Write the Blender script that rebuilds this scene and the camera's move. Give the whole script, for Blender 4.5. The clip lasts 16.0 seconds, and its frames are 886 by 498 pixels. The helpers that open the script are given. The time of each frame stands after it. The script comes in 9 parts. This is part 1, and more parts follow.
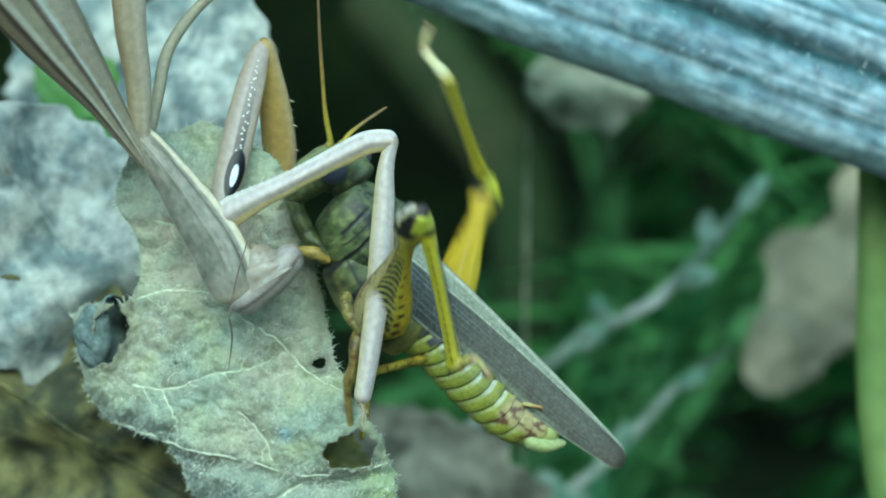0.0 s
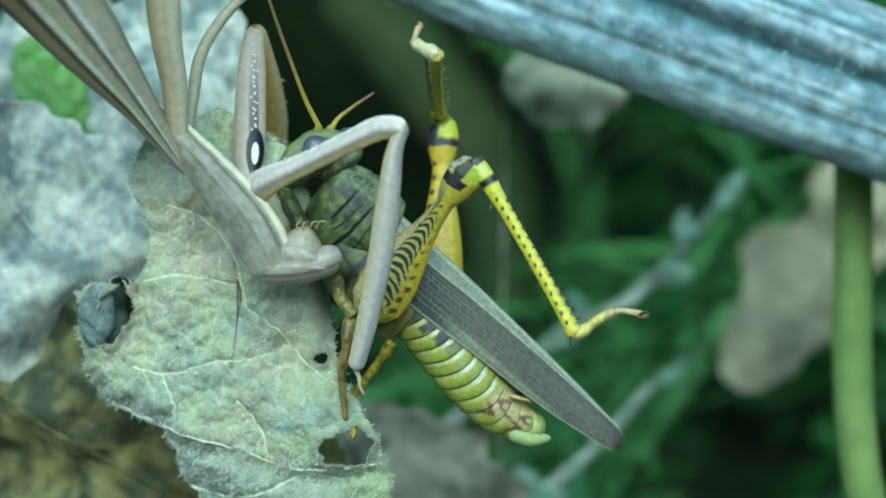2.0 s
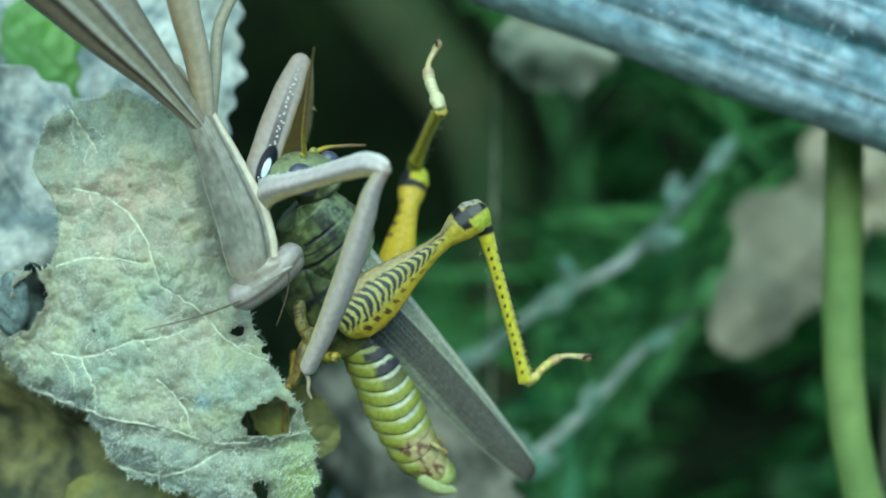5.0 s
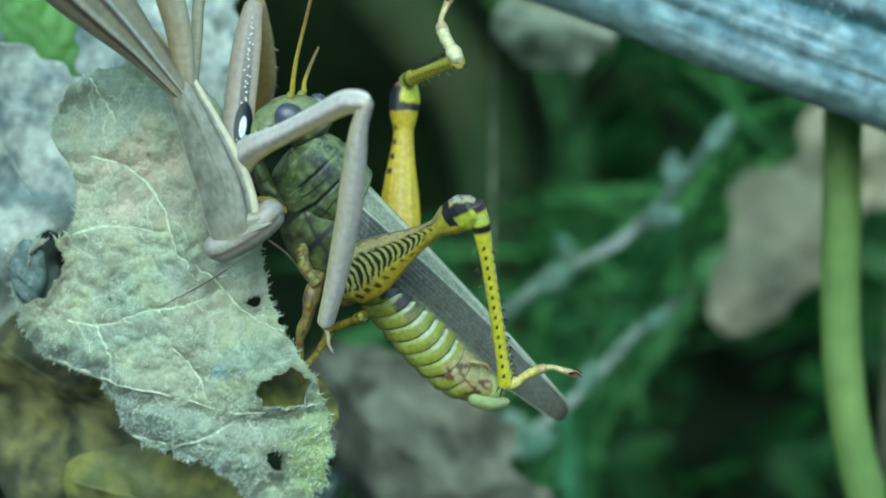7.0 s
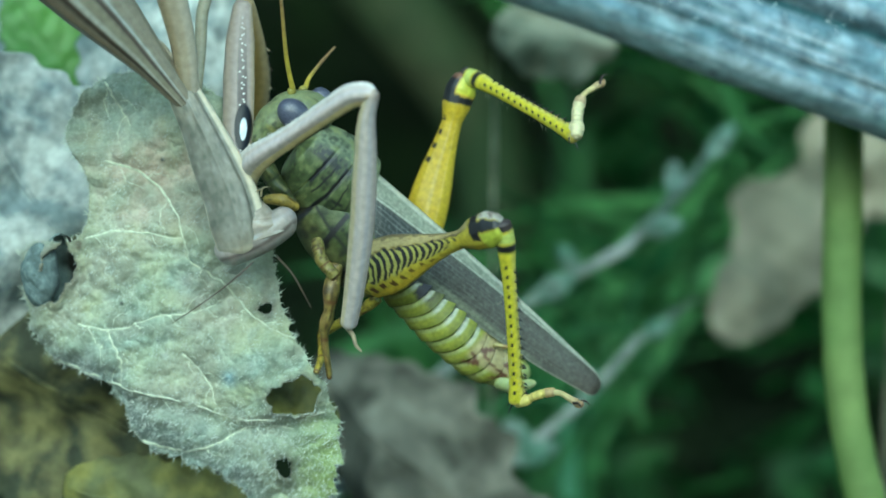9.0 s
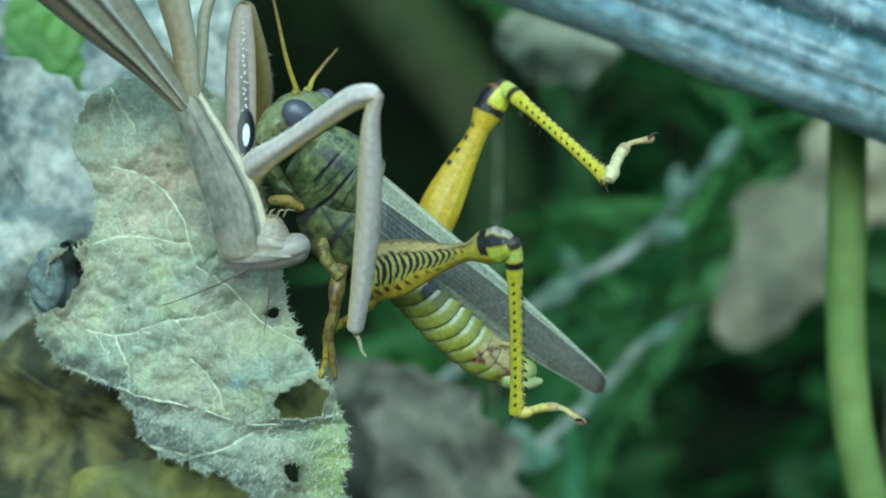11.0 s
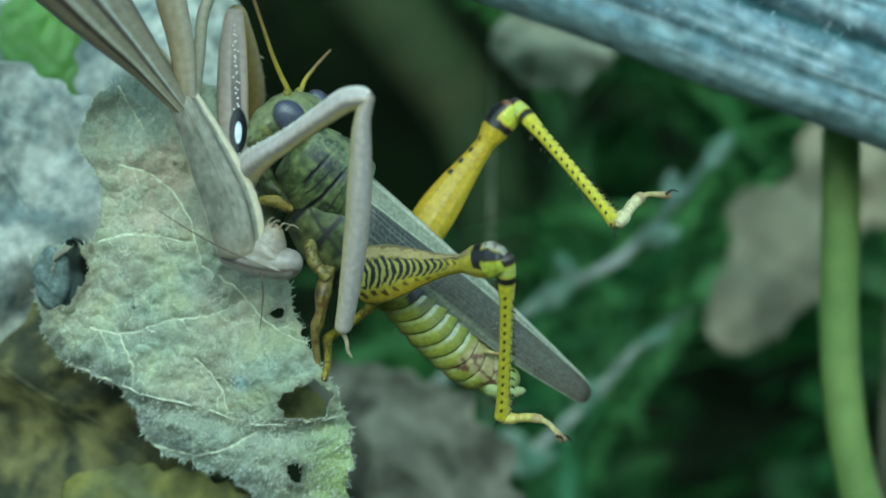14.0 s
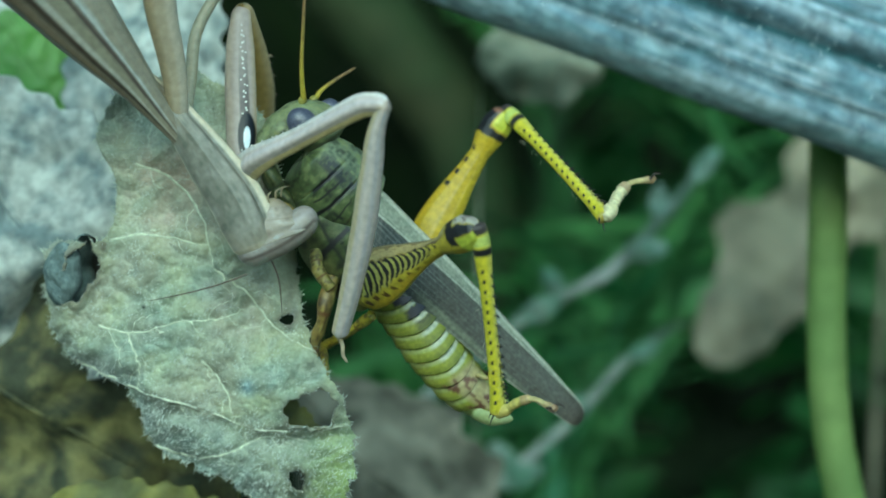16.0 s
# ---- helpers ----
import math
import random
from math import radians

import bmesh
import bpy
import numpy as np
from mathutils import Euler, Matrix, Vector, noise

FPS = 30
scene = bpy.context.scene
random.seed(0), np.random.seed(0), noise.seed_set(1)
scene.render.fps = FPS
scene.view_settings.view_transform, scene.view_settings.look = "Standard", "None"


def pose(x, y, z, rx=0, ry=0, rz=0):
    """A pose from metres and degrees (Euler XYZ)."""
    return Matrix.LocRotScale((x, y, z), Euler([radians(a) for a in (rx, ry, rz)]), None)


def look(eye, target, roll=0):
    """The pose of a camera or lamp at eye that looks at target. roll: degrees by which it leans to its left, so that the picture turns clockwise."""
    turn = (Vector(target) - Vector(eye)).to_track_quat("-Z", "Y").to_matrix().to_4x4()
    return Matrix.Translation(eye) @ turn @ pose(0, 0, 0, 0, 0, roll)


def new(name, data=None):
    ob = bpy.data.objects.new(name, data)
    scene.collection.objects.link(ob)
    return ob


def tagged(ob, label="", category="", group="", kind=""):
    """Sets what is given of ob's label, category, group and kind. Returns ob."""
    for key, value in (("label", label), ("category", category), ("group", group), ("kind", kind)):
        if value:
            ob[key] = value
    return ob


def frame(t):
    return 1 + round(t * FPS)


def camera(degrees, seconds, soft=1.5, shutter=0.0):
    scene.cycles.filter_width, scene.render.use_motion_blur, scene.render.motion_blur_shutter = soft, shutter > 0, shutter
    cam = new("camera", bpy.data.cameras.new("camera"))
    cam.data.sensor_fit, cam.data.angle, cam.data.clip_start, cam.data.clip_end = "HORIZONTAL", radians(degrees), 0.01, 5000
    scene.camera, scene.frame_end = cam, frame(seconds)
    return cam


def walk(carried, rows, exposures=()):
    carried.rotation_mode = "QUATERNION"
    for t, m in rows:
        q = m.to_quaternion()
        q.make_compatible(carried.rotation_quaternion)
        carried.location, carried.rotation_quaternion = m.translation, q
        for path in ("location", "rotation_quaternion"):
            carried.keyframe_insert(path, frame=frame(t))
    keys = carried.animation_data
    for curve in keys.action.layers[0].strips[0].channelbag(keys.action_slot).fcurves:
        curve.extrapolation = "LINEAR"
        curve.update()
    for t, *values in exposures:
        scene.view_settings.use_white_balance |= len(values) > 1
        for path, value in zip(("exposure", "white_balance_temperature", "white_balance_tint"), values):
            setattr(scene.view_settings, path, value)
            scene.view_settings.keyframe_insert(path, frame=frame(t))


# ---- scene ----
EXPOSURES = [(0, 1.13, 5300, -24), (4.5, 1.15, 5300, -24), (9, 1.1, 5300, -24), (12.5, 1.0, 5300, -24), (14, 0.83, 5350, -27), (16, 0.83, 5350, -27)]
cam = camera(24, 16.0, soft=1.7, shutter=0.5)
cam.data.dof.use_dof = True
cam.data.dof.focus_distance = 0.199
cam.data.dof.aperture_fstop = 18.0
walk(cam, [
    (0, pose(0.0000, -0.2000, 0.6000, 91.196, -0.000, 0.839)), (0.5, pose(0.0000, -0.2000, 0.6000, 91.165, -0.000, 0.730)),
    (1, pose(0.0000, -0.2000, 0.6000, 91.180, -0.000, 0.590)), (1.5, pose(0.0000, -0.2000, 0.6000, 91.196, -0.000, 0.513)),
    (2, pose(0.0000, -0.2000, 0.6000, 91.118, -0.000, 0.217)), (2.5, pose(0.0000, -0.2000, 0.6000, 91.025, -0.000, 0.217)),
    (2.8, pose(0.0000, -0.2000, 0.6000, 90.988, -0.000, 0.162)), (3, pose(0.0000, -0.2000, 0.6000, 90.963, -0.000, 0.124)),
    (3.2, pose(0.0000, -0.2000, 0.6000, 90.963, -0.000, 0.093)), (3.5, pose(0.0000, -0.2000, 0.6000, 90.963, -0.000, 0.047)),
    (3.6, pose(0.0000, -0.2000, 0.6000, 90.938, -0.000, 0.037)), (4, pose(0.0000, -0.2000, 0.6000, 90.839, -0.000, 0.000)),
    (4.5, pose(0.0000, -0.2000, 0.6000, 90.497, -0.000, -0.031)), (7, pose(0.0000, -0.2000, 0.6000, 89.550, -0.000, -0.093)),
    (7.5, pose(0.0000, -0.2000, 0.6000, 89.581, -0.000, -0.155)), (8, pose(0.0000, -0.2000, 0.6000, 89.627, -0.000, -0.155)),
    (8.5, pose(0.0000, -0.2000, 0.6000, 89.720, -0.000, -0.109)), (9, pose(0.0000, -0.2000, 0.6000, 89.798, -0.000, -0.062)),
    (11.5, pose(0.0000, -0.2000, 0.6000, 89.969, -0.000, 0.047)), (12, pose(0.0000, -0.2000, 0.6000, 90.000, -0.000, 0.016)),
    (12.5, pose(0.0000, -0.2000, 0.6000, 90.000, -0.000, 0.000)), (13, pose(0.0000, -0.2000, 0.6000, 90.016, -0.000, -0.016)),
    (13.5, pose(0.0000, -0.2000, 0.6000, 90.000, -0.000, -0.047)), (14, pose(0.0000, -0.2000, 0.6000, 90.047, -0.000, -0.124)),
    (14.5, pose(0.0000, -0.2000, 0.6000, 90.155, -0.000, -0.186)), (15, pose(0.0000, -0.2000, 0.6000, 90.249, -0.000, -0.311)),
    (15.5, pose(0.0000, -0.2000, 0.6000, 90.342, -0.000, -0.388)), (16, pose(0.0000, -0.2000, 0.6000, 90.435, -0.000, -0.466)),
], exposures=EXPOSURES)


# ---- light: an overcast day in the shade of a garden ----
world = bpy.data.worlds.new("sky")
scene.world = world
world.use_nodes = True
_sky = world.node_tree.nodes.new("ShaderNodeTexSky")
_sky.sky_type = "NISHITA"
_sky.sun_disc = False
_sky.sun_elevation, _sky.sun_rotation = radians(21), radians(182)
_bg = world.node_tree.nodes["Background"]
_bg.inputs["Strength"].default_value = 0.12
world.node_tree.links.new(_sky.outputs[0], _bg.inputs[0])
_sun = new("sun", bpy.data.lights.new("sun", "SUN"))
_sun.data.energy, _sun.data.angle, _sun.data.color = 1.65, radians(60), (1.0, 0.97, 0.93)
_sun.matrix_world = look((-0.1, -2.4, 1.52), (0, 0, 0.6))


# ---- helpers for shapes; all shapes are written in millimetres ----
def interp(values, s):
    values = np.asarray(values, float)
    return np.interp(s, np.linspace(0, 1, len(values)), values)


def spline(points, s):
    """A smooth curve through control points, at parameters s in 0..1 of its length."""
    p = np.asarray(points, float)
    h = np.maximum(np.linalg.norm(np.diff(p, axis=0), axis=1), 1e-9)
    g = np.diff(p, axis=0) / h[:, None]
    m = np.empty_like(p)
    m[0], m[-1] = g[0], g[-1]
    if len(p) > 2:
        m[1:-1] = (g[:-1] * h[1:, None] + g[1:] * h[:-1, None]) / (h[1:] + h[:-1])[:, None]
    x = np.concatenate([[0], np.cumsum(h)])
    q = np.asarray(s) * x[-1]
    i = np.clip(np.searchsorted(x, q, side="right") - 1, 0, len(h) - 1)
    f = ((q - x[i]) / h[i])[:, None]
    k = h[i][:, None]
    return (2 * f ** 3 - 3 * f ** 2 + 1) * p[i] + (f ** 3 - 2 * f ** 2 + f) * k * m[i] + (3 * f ** 2 - 2 * f ** 3) * p[i + 1] + (f ** 3 - f ** 2) * k * m[i + 1]


def tube(path, ry, rz, steps=40, n=18, col=None, cap=0.04, mod=None):
    """A limb along a path: ry its half depth, rz its half height, both lists along it."""
    s = np.linspace(0, 1, steps)
    c = spline(path, s)
    t = np.gradient(c, axis=0)
    t /= np.linalg.norm(t, axis=1)[:, None]
    side = np.array([0.0, 1.0, 0.0]) - t * t[:, 1:2]
    side /= np.maximum(np.linalg.norm(side, axis=1)[:, None], 1e-6)
    nrm = np.cross(t, side)
    e = np.ones(steps)
    if cap > 0:
        k = np.clip((cap - s) / cap, 0, 1)
        j = np.clip((s - 1 + cap) / cap, 0, 1)
        e = np.sqrt(np.clip(1 - np.maximum(k, j) ** 2, 0.02, 1))
    a = np.linspace(0, 2 * np.pi, n, endpoint=False)
    S, A = np.meshgrid(s, a, indexing="ij")
    m = mod(S, A) if mod else np.ones_like(S)
    Ry, Rz = (interp(ry, s) * e)[:, None] * m, (interp(rz, s) * e)[:, None] * m
    v = c[:, None, :] + side[:, None, :] * (Ry * np.cos(A))[:, :, None] + nrm[:, None, :] * (Rz * np.sin(A))[:, :, None]
    verts = v.reshape(-1, 3)
    i, j = np.meshgrid(np.arange(steps - 1), np.arange(n), indexing="ij")
    jn = (j + 1) % n
    f = np.stack([i * n + j, (i + 1) * n + j, (i + 1) * n + jn, i * n + jn], -1).reshape(-1, 4)
    verts = np.vstack([verts, c[0], c[-1]])
    k0 = steps * n
    faces = [tuple(q) for q in f.tolist()]
    faces += [(k0, (q + 1) % n, q) for q in range(n)]
    faces += [(k0 + 1, k0 - n + q, k0 - n + (q + 1) % n) for q in range(n)]
    cols = None
    if col is not None:
        C = col(S.ravel(), np.sin(A).ravel(), np.cos(A).ravel())
        cols = np.vstack([C, C[:1], C[-1:]])
    return [verts, faces, cols]


def ball(c, r, n=20, col=None):
    """An ellipsoid with half axes r."""
    a, b = np.linspace(0, 2 * np.pi, n, endpoint=False), np.linspace(0, np.pi, n // 2 + 2)[1:-1]
    B, A = np.meshgrid(b, a, indexing="ij")
    v = np.stack([np.cos(A) * np.sin(B), np.sin(A) * np.sin(B), np.cos(B)], -1).reshape(-1, 3)
    v = np.vstack([v, (0, 0, 1), (0, 0, -1)])
    m = len(b)
    f = [(i * n + j, (i + 1) * n + j, (i + 1) * n + (j + 1) % n, i * n + (j + 1) % n) for i in range(m - 1) for j in range(n)]
    f += [(m * n, j, (j + 1) % n) for j in range(n)] + [(m * n + 1, (m - 1) * n + (j + 1) % n, (m - 1) * n + j) for j in range(n)]
    cols = col(v) if callable(col) else (np.tile(np.asarray(col, float), (len(v), 1)) if col is not None else None)
    return [v * np.asarray(r) + np.asarray(c), f, cols]


def specks(s, v, centres, rs, rv):
    """1 within small ellipses round the given centres."""
    m = np.zeros_like(s)
    for a, b in centres:
        m = np.maximum(m, ((s - a) / rs) ** 2 + ((v - b) / rv) ** 2 < 1)
    return m


def joined(*geos):
    """Several pieces of one part in one mesh."""
    verts, faces, cols, k = [], [], [], 0
    for v, f, c in geos:
        verts.append(v)
        faces += [tuple(i + k for i in q) for q in f]
        cols.append(c if c is not None else np.full((len(v), 3), 0.5))
        k += len(v)
    return [np.vstack(verts), faces, np.vstack(cols)]


def part(name, geo, material, parent=None, label="", smooth=True):
    """One mesh object of its own, under a thing or a part."""
    verts, faces, cols = geo
    me = bpy.data.meshes.new(name)
    me.from_pydata((np.asarray(verts) * 0.001).tolist(), [], faces)
    if cols is not None:
        at = me.color_attributes.new("Col", "FLOAT_COLOR", "POINT")
        at.data.foreach_set("color", np.hstack([cols, np.ones((len(cols), 1))]).astype(np.float32).ravel())
    me.materials.append(material)
    if smooth:
        me.polygons.foreach_set("use_smooth", [True] * len(me.polygons))
    me.update()
    ob = new(name, me)
    ob.parent = parent
    return tagged(ob, label)


def empty(name, label, category, group="", parent=None):
    ob = new(name)
    ob.empty_display_size = 0.002
    ob.parent = parent
    return tagged(ob, label, category, group)


def solid(ob, mm, offset=0.0):
    mod = ob.modifiers.new("thickness", "SOLIDIFY")
    mod.thickness, mod.offset = mm * 0.001, offset
    return ob


def paint(*stops):
    """A colour for each place: base colour, then (mask, colour) laid over it."""
    base, layers = stops[0], stops[1:]
    n = len(layers[0][0]) if layers else 1
    c = np.tile(np.asarray(base, float), (n, 1))
    for mask, colour in layers:
        m = np.clip(mask, 0, 1)[:, None]
        c = c * (1 - m) + np.asarray(colour, float) * m
    return c


def band(x, a, b, soft=0.02):
    return np.clip((x - a) / soft, 0, 1) * np.clip((b - x) / soft, 0, 1)


def hash2(a, b):
    return np.modf(np.abs(np.sin(a * 12.9898 + b * 78.233) * 43758.5453))[0]


def soft_noise(a, b):
    """Smooth noise in 0..1 over two coordinates."""
    i, j = np.floor(a), np.floor(b)
    u, w = a - i, b - j
    u, w = u * u * (3 - 2 * u), w * w * (3 - 2 * w)
    return (hash2(i, j) * (1 - u) + hash2(i + 1, j) * u) * (1 - w) + (hash2(i, j + 1) * (1 - u) + hash2(i + 1, j + 1) * u) * w


def mottle(a, b):
    return 0.6 * soft_noise(a, b) + 0.4 * soft_noise(a * 2.3 + 5, b * 2.3)


# ---- materials ----
def shader(name, colour=None, rough=0.5, grain=900.0, vary=0.25, bump=0.2, bump_scale=2500.0, spec=0.5, sheen=0.0,
           tint=None, patch=150.0, through_light=0.0, metal=0.0, skin=0.0):
    """A surface with two scales of variation: broad patches and fine grain. colour None: taken from the mesh's own pattern."""
    m = bpy.data.materials.new(name)
    m.use_nodes = True
    nt = m.node_tree
    N, K = nt.nodes, nt.links
    b = N["Principled BSDF"]
    co = N.new("ShaderNodeTexCoord")
    if colour is None:
        src = N.new("ShaderNodeAttribute")
        src.attribute_name = "Col"
        out = src.outputs["Color"]
    else:
        src = N.new("ShaderNodeRGB")
        src.outputs[0].default_value = (*colour, 1)
        out = src.outputs[0]
    if tint:
        n0 = N.new("ShaderNodeTexNoise")
        n0.inputs["Scale"].default_value = patch
        n0.inputs["Detail"].default_value = 4
        r0 = N.new("ShaderNodeMapRange")
        r0.inputs["From Min"].default_value, r0.inputs["From Max"].default_value = 0.42, 0.62
        mx = N.new("ShaderNodeMix")
        mx.data_type = "RGBA"
        mx.inputs["B"].default_value = (*tint, 1)
        K.new(co.outputs["Object"], n0.inputs["Vector"])
        K.new(n0.outputs["Fac"], r0.inputs["Value"])
        K.new(r0.outputs["Result"], mx.inputs["Factor"])
        K.new(out, mx.inputs["A"])
        out = mx.outputs["Result"]
    n1 = N.new("ShaderNodeTexNoise")
    n1.inputs["Scale"].default_value = grain
    n1.inputs["Detail"].default_value = 6
    K.new(co.outputs["Object"], n1.inputs["Vector"])
    r1 = N.new("ShaderNodeMapRange")
    r1.inputs["From Min"].default_value, r1.inputs["From Max"].default_value = 0.3, 0.7
    r1.inputs["To Min"].default_value, r1.inputs["To Max"].default_value = 1 - vary, 1 + vary
    K.new(n1.outputs["Fac"], r1.inputs["Value"])
    mul = N.new("ShaderNodeVectorMath")
    mul.operation = "SCALE"
    K.new(out, mul.inputs[0])
    K.new(r1.outputs["Result"], mul.inputs["Scale"])
    K.new(mul.outputs[0], b.inputs["Base Color"])
    b.inputs["Roughness"].default_value = rough
    b.inputs["Specular IOR Level"].default_value = spec
    b.inputs["Metallic"].default_value = metal
    b.inputs["Sheen Weight"].default_value = sheen
    if skin > 0:
        b.inputs["Subsurface Weight"].default_value = skin
        b.inputs["Subsurface Radius"].default_value = (1.0, 0.7, 0.45)
        b.inputs["Subsurface Scale"].default_value = 0.0008
    n2 = N.new("ShaderNodeTexNoise")
    n2.inputs["Scale"].default_value = bump_scale
    n2.inputs["Detail"].default_value = 3
    K.new(co.outputs["Object"], n2.inputs["Vector"])
    bp = N.new("ShaderNodeBump")
    bp.inputs["Strength"].default_value = bump
    bp.inputs["Distance"].default_value = 0.0002
    K.new(n2.outputs["Fac"], bp.inputs["Height"])
    K.new(bp.outputs[0], b.inputs["Normal"])
    if through_light > 0:
        tr = N.new("ShaderNodeBsdfTranslucent")
        K.new(mul.outputs[0], tr.inputs["Color"])
        ms = N.new("ShaderNodeMixShader")
        ms.inputs[0].default_value = through_light
        K.new(b.outputs[0], ms.inputs[1])
        K.new(tr.outputs[0], ms.inputs[2])
        K.new(ms.outputs[0], N["Material Output"].inputs["Surface"])
    return m


HOPPER_SKIN = shader("hopper_skin", None, rough=0.45, grain=2200, vary=0.2, bump=0.22, bump_scale=4500, spec=0.55, skin=0.15)
HOPPER_WING = shader("hopper_wing", None, rough=0.5, grain=2600, vary=0.3, bump=0.3, bump_scale=4000)
MANTIS_SKIN = shader("mantis_skin", None, rough=0.34, grain=1500, vary=0.14, bump=0.12, bump_scale=5000, spec=0.35, skin=0.15)
EYE = shader("compound_eye", (0.075, 0.08, 0.12), rough=0.34, grain=6000, vary=0.3, bump=0.1, spec=0.6)
LEAF = shader("dry_leaf", None, rough=0.75, grain=2600, vary=0.14, bump=0.95, bump_scale=3000, spec=0.25, sheen=0.2, through_light=0.15)


def add_veinlets(m, scale, colour, width, strength):
    """A net of fine pale veinlets over a leaf's colour."""
    N, K = m.node_tree.nodes, m.node_tree.links
    b = N["Principled BSDF"]
    src = b.inputs["Base Color"].links[0].from_socket
    co = N.new("ShaderNodeTexCoord")
    wob = N.new("ShaderNodeTexNoise")
    wob.inputs["Scale"].default_value = scale * 0.8
    mixv = N.new("ShaderNodeVectorMath")
    mixv.operation = "MULTIPLY_ADD"
    mixv.inputs[1].default_value = (0.0012, 0.0012, 0.0012)
    vor = N.new("ShaderNodeTexVoronoi")
    vor.feature = "DISTANCE_TO_EDGE"
    vor.inputs["Scale"].default_value = scale
    K.new(co.outputs["Object"], wob.inputs["Vector"])
    K.new(wob.outputs["Color"], mixv.inputs[0])
    K.new(co.outputs["Object"], mixv.inputs[2])
    K.new(mixv.outputs[0], vor.inputs["Vector"])
    r = N.new("ShaderNodeMapRange")
    r.inputs["From Min"].default_value, r.inputs["From Max"].default_value = 0.0, width
    r.inputs["To Min"].default_value, r.inputs["To Max"].default_value = strength, 0.0
    K.new(vor.outputs["Distance"], r.inputs["Value"])
    mx = N.new("ShaderNodeMix")
    mx.data_type = "RGBA"
    mx.inputs["B"].default_value = (*colour, 1)
    K.new(r.outputs["Result"], mx.inputs["Factor"])
    K.new(src, mx.inputs["A"])
    K.new(mx.outputs["Result"], b.inputs["Base Color"])


add_veinlets(LEAF, 420.0, (0.52, 0.6, 0.48), 0.05, 0.1)
PALE_LEAF = shader("pale_dead_leaf", (0.52, 0.55, 0.51), rough=0.85, grain=700, vary=0.35, bump=1.0, bump_scale=900, tint=(0.2, 0.25, 0.255), patch=240, through_light=0.15)
OLIVE_LEAF = shader("olive_leaf", (0.048, 0.055, 0.028), rough=0.8, grain=500, vary=0.45, bump=0.8, bump_scale=1000, tint=(0.17, 0.16, 0.06), patch=230, through_light=0.1)
GREEN_LEAF = shader("green_leaf", (0.18, 0.36, 0.08), rough=0.5, grain=500, vary=0.2, bump=0.3, bump_scale=900, tint=(0.1, 0.24, 0.05), patch=60, through_light=0.3)
YELLOW_LEAF = shader("yellow_leaf", (0.12, 0.13, 0.05), rough=0.7, grain=400, vary=0.35, bump=0.5, bump_scale=1200, tint=(0.26, 0.25, 0.06), patch=170, through_light=0.1)
GREY_LEAF = shader("grey_dead_leaf", (0.27, 0.26, 0.2), rough=0.85, grain=300, vary=0.4, bump=0.6, bump_scale=900, tint=(0.075, 0.075, 0.055), patch=170)
TAN_LEAF = shader("tan_dead_leaf", (0.36, 0.33, 0.23), rough=0.85, grain=250, vary=0.4, bump=0.5, bump_scale=900, tint=(0.16, 0.155, 0.105), patch=130)
STEM = shader("hairy_stem", None, rough=0.9, grain=500, vary=0.45, bump=0.9, bump_scale=900, spec=0.1, sheen=0.3)
STALK = shader("green_stalk", (0.34, 0.46, 0.16), rough=0.6, grain=300, vary=0.15, bump=0.2, bump_scale=700, tint=(0.29, 0.42, 0.14), patch=50, spec=0.3, through_light=0.5)
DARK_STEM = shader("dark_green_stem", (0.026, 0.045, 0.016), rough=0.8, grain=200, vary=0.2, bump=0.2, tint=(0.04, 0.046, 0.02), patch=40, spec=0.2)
TWIG = shader("pale_twig", (0.46, 0.5, 0.46), rough=0.85, grain=300, vary=0.3, tint=(0.12, 0.18, 0.13), patch=110)
PALE_GRASS = shader("pale_grass_stem", (0.2, 0.46, 0.24), rough=0.6, grain=200, vary=0.2, bump=0.2, tint=(0.14, 0.36, 0.17), patch=40, through_light=0.25)
LEAFLET = shader("withered_leaflet", (0.34, 0.45, 0.37), rough=0.85, grain=300, vary=0.3, bump=0.4, tint=(0.14, 0.26, 0.18), patch=150, through_light=0.2)
GRASS = shader("grass_blades", (0.07, 0.19, 0.042), rough=0.6, grain=60, vary=0.5, bump=0.2, tint=(0.035, 0.11, 0.026), patch=14, through_light=0.25)
FINE_GRASS = shader("fine_grass", (0.17, 0.38, 0.12), rough=0.6, grain=200, vary=0.5, bump=0.2, tint=(0.03, 0.12, 0.035), patch=30, through_light=0.25)
HANGING_LEAF = shader("hanging_leaf", (0.34, 0.35, 0.25), rough=0.85, grain=250, vary=0.3, bump=0.5, bump_scale=900, tint=(0.16, 0.19, 0.13), patch=150)
# darker than real foliage: the hedge's deep shade is put into its colour
DARKENED_HEDGE = shader("hedge_leaves", (0.01, 0.021, 0.006), rough=0.8, grain=30, vary=0.5, bump=0.3, tint=(0.005, 0.01, 0.004), patch=6, spec=0.2)
SOIL = shader("soil", (0.05, 0.042, 0.03), rough=0.95, grain=30, vary=0.5, bump=0.6, bump_scale=200, tint=(0.04, 0.06, 0.02), patch=3)

BLACK = (0.012, 0.012, 0.015)

# ---- ground and the hedge that closes the view ----
me = bpy.data.meshes.new("ground")
me.from_pydata([(-300, -300, 0), (300, -300, 0), (300, 300, 0), (-300, 300, 0)], [], [(0, 1, 2, 3)])
me.materials.append(SOIL)
tagged(new("ground", me), "dark garden soil with low green growth", "ground", kind="structure")


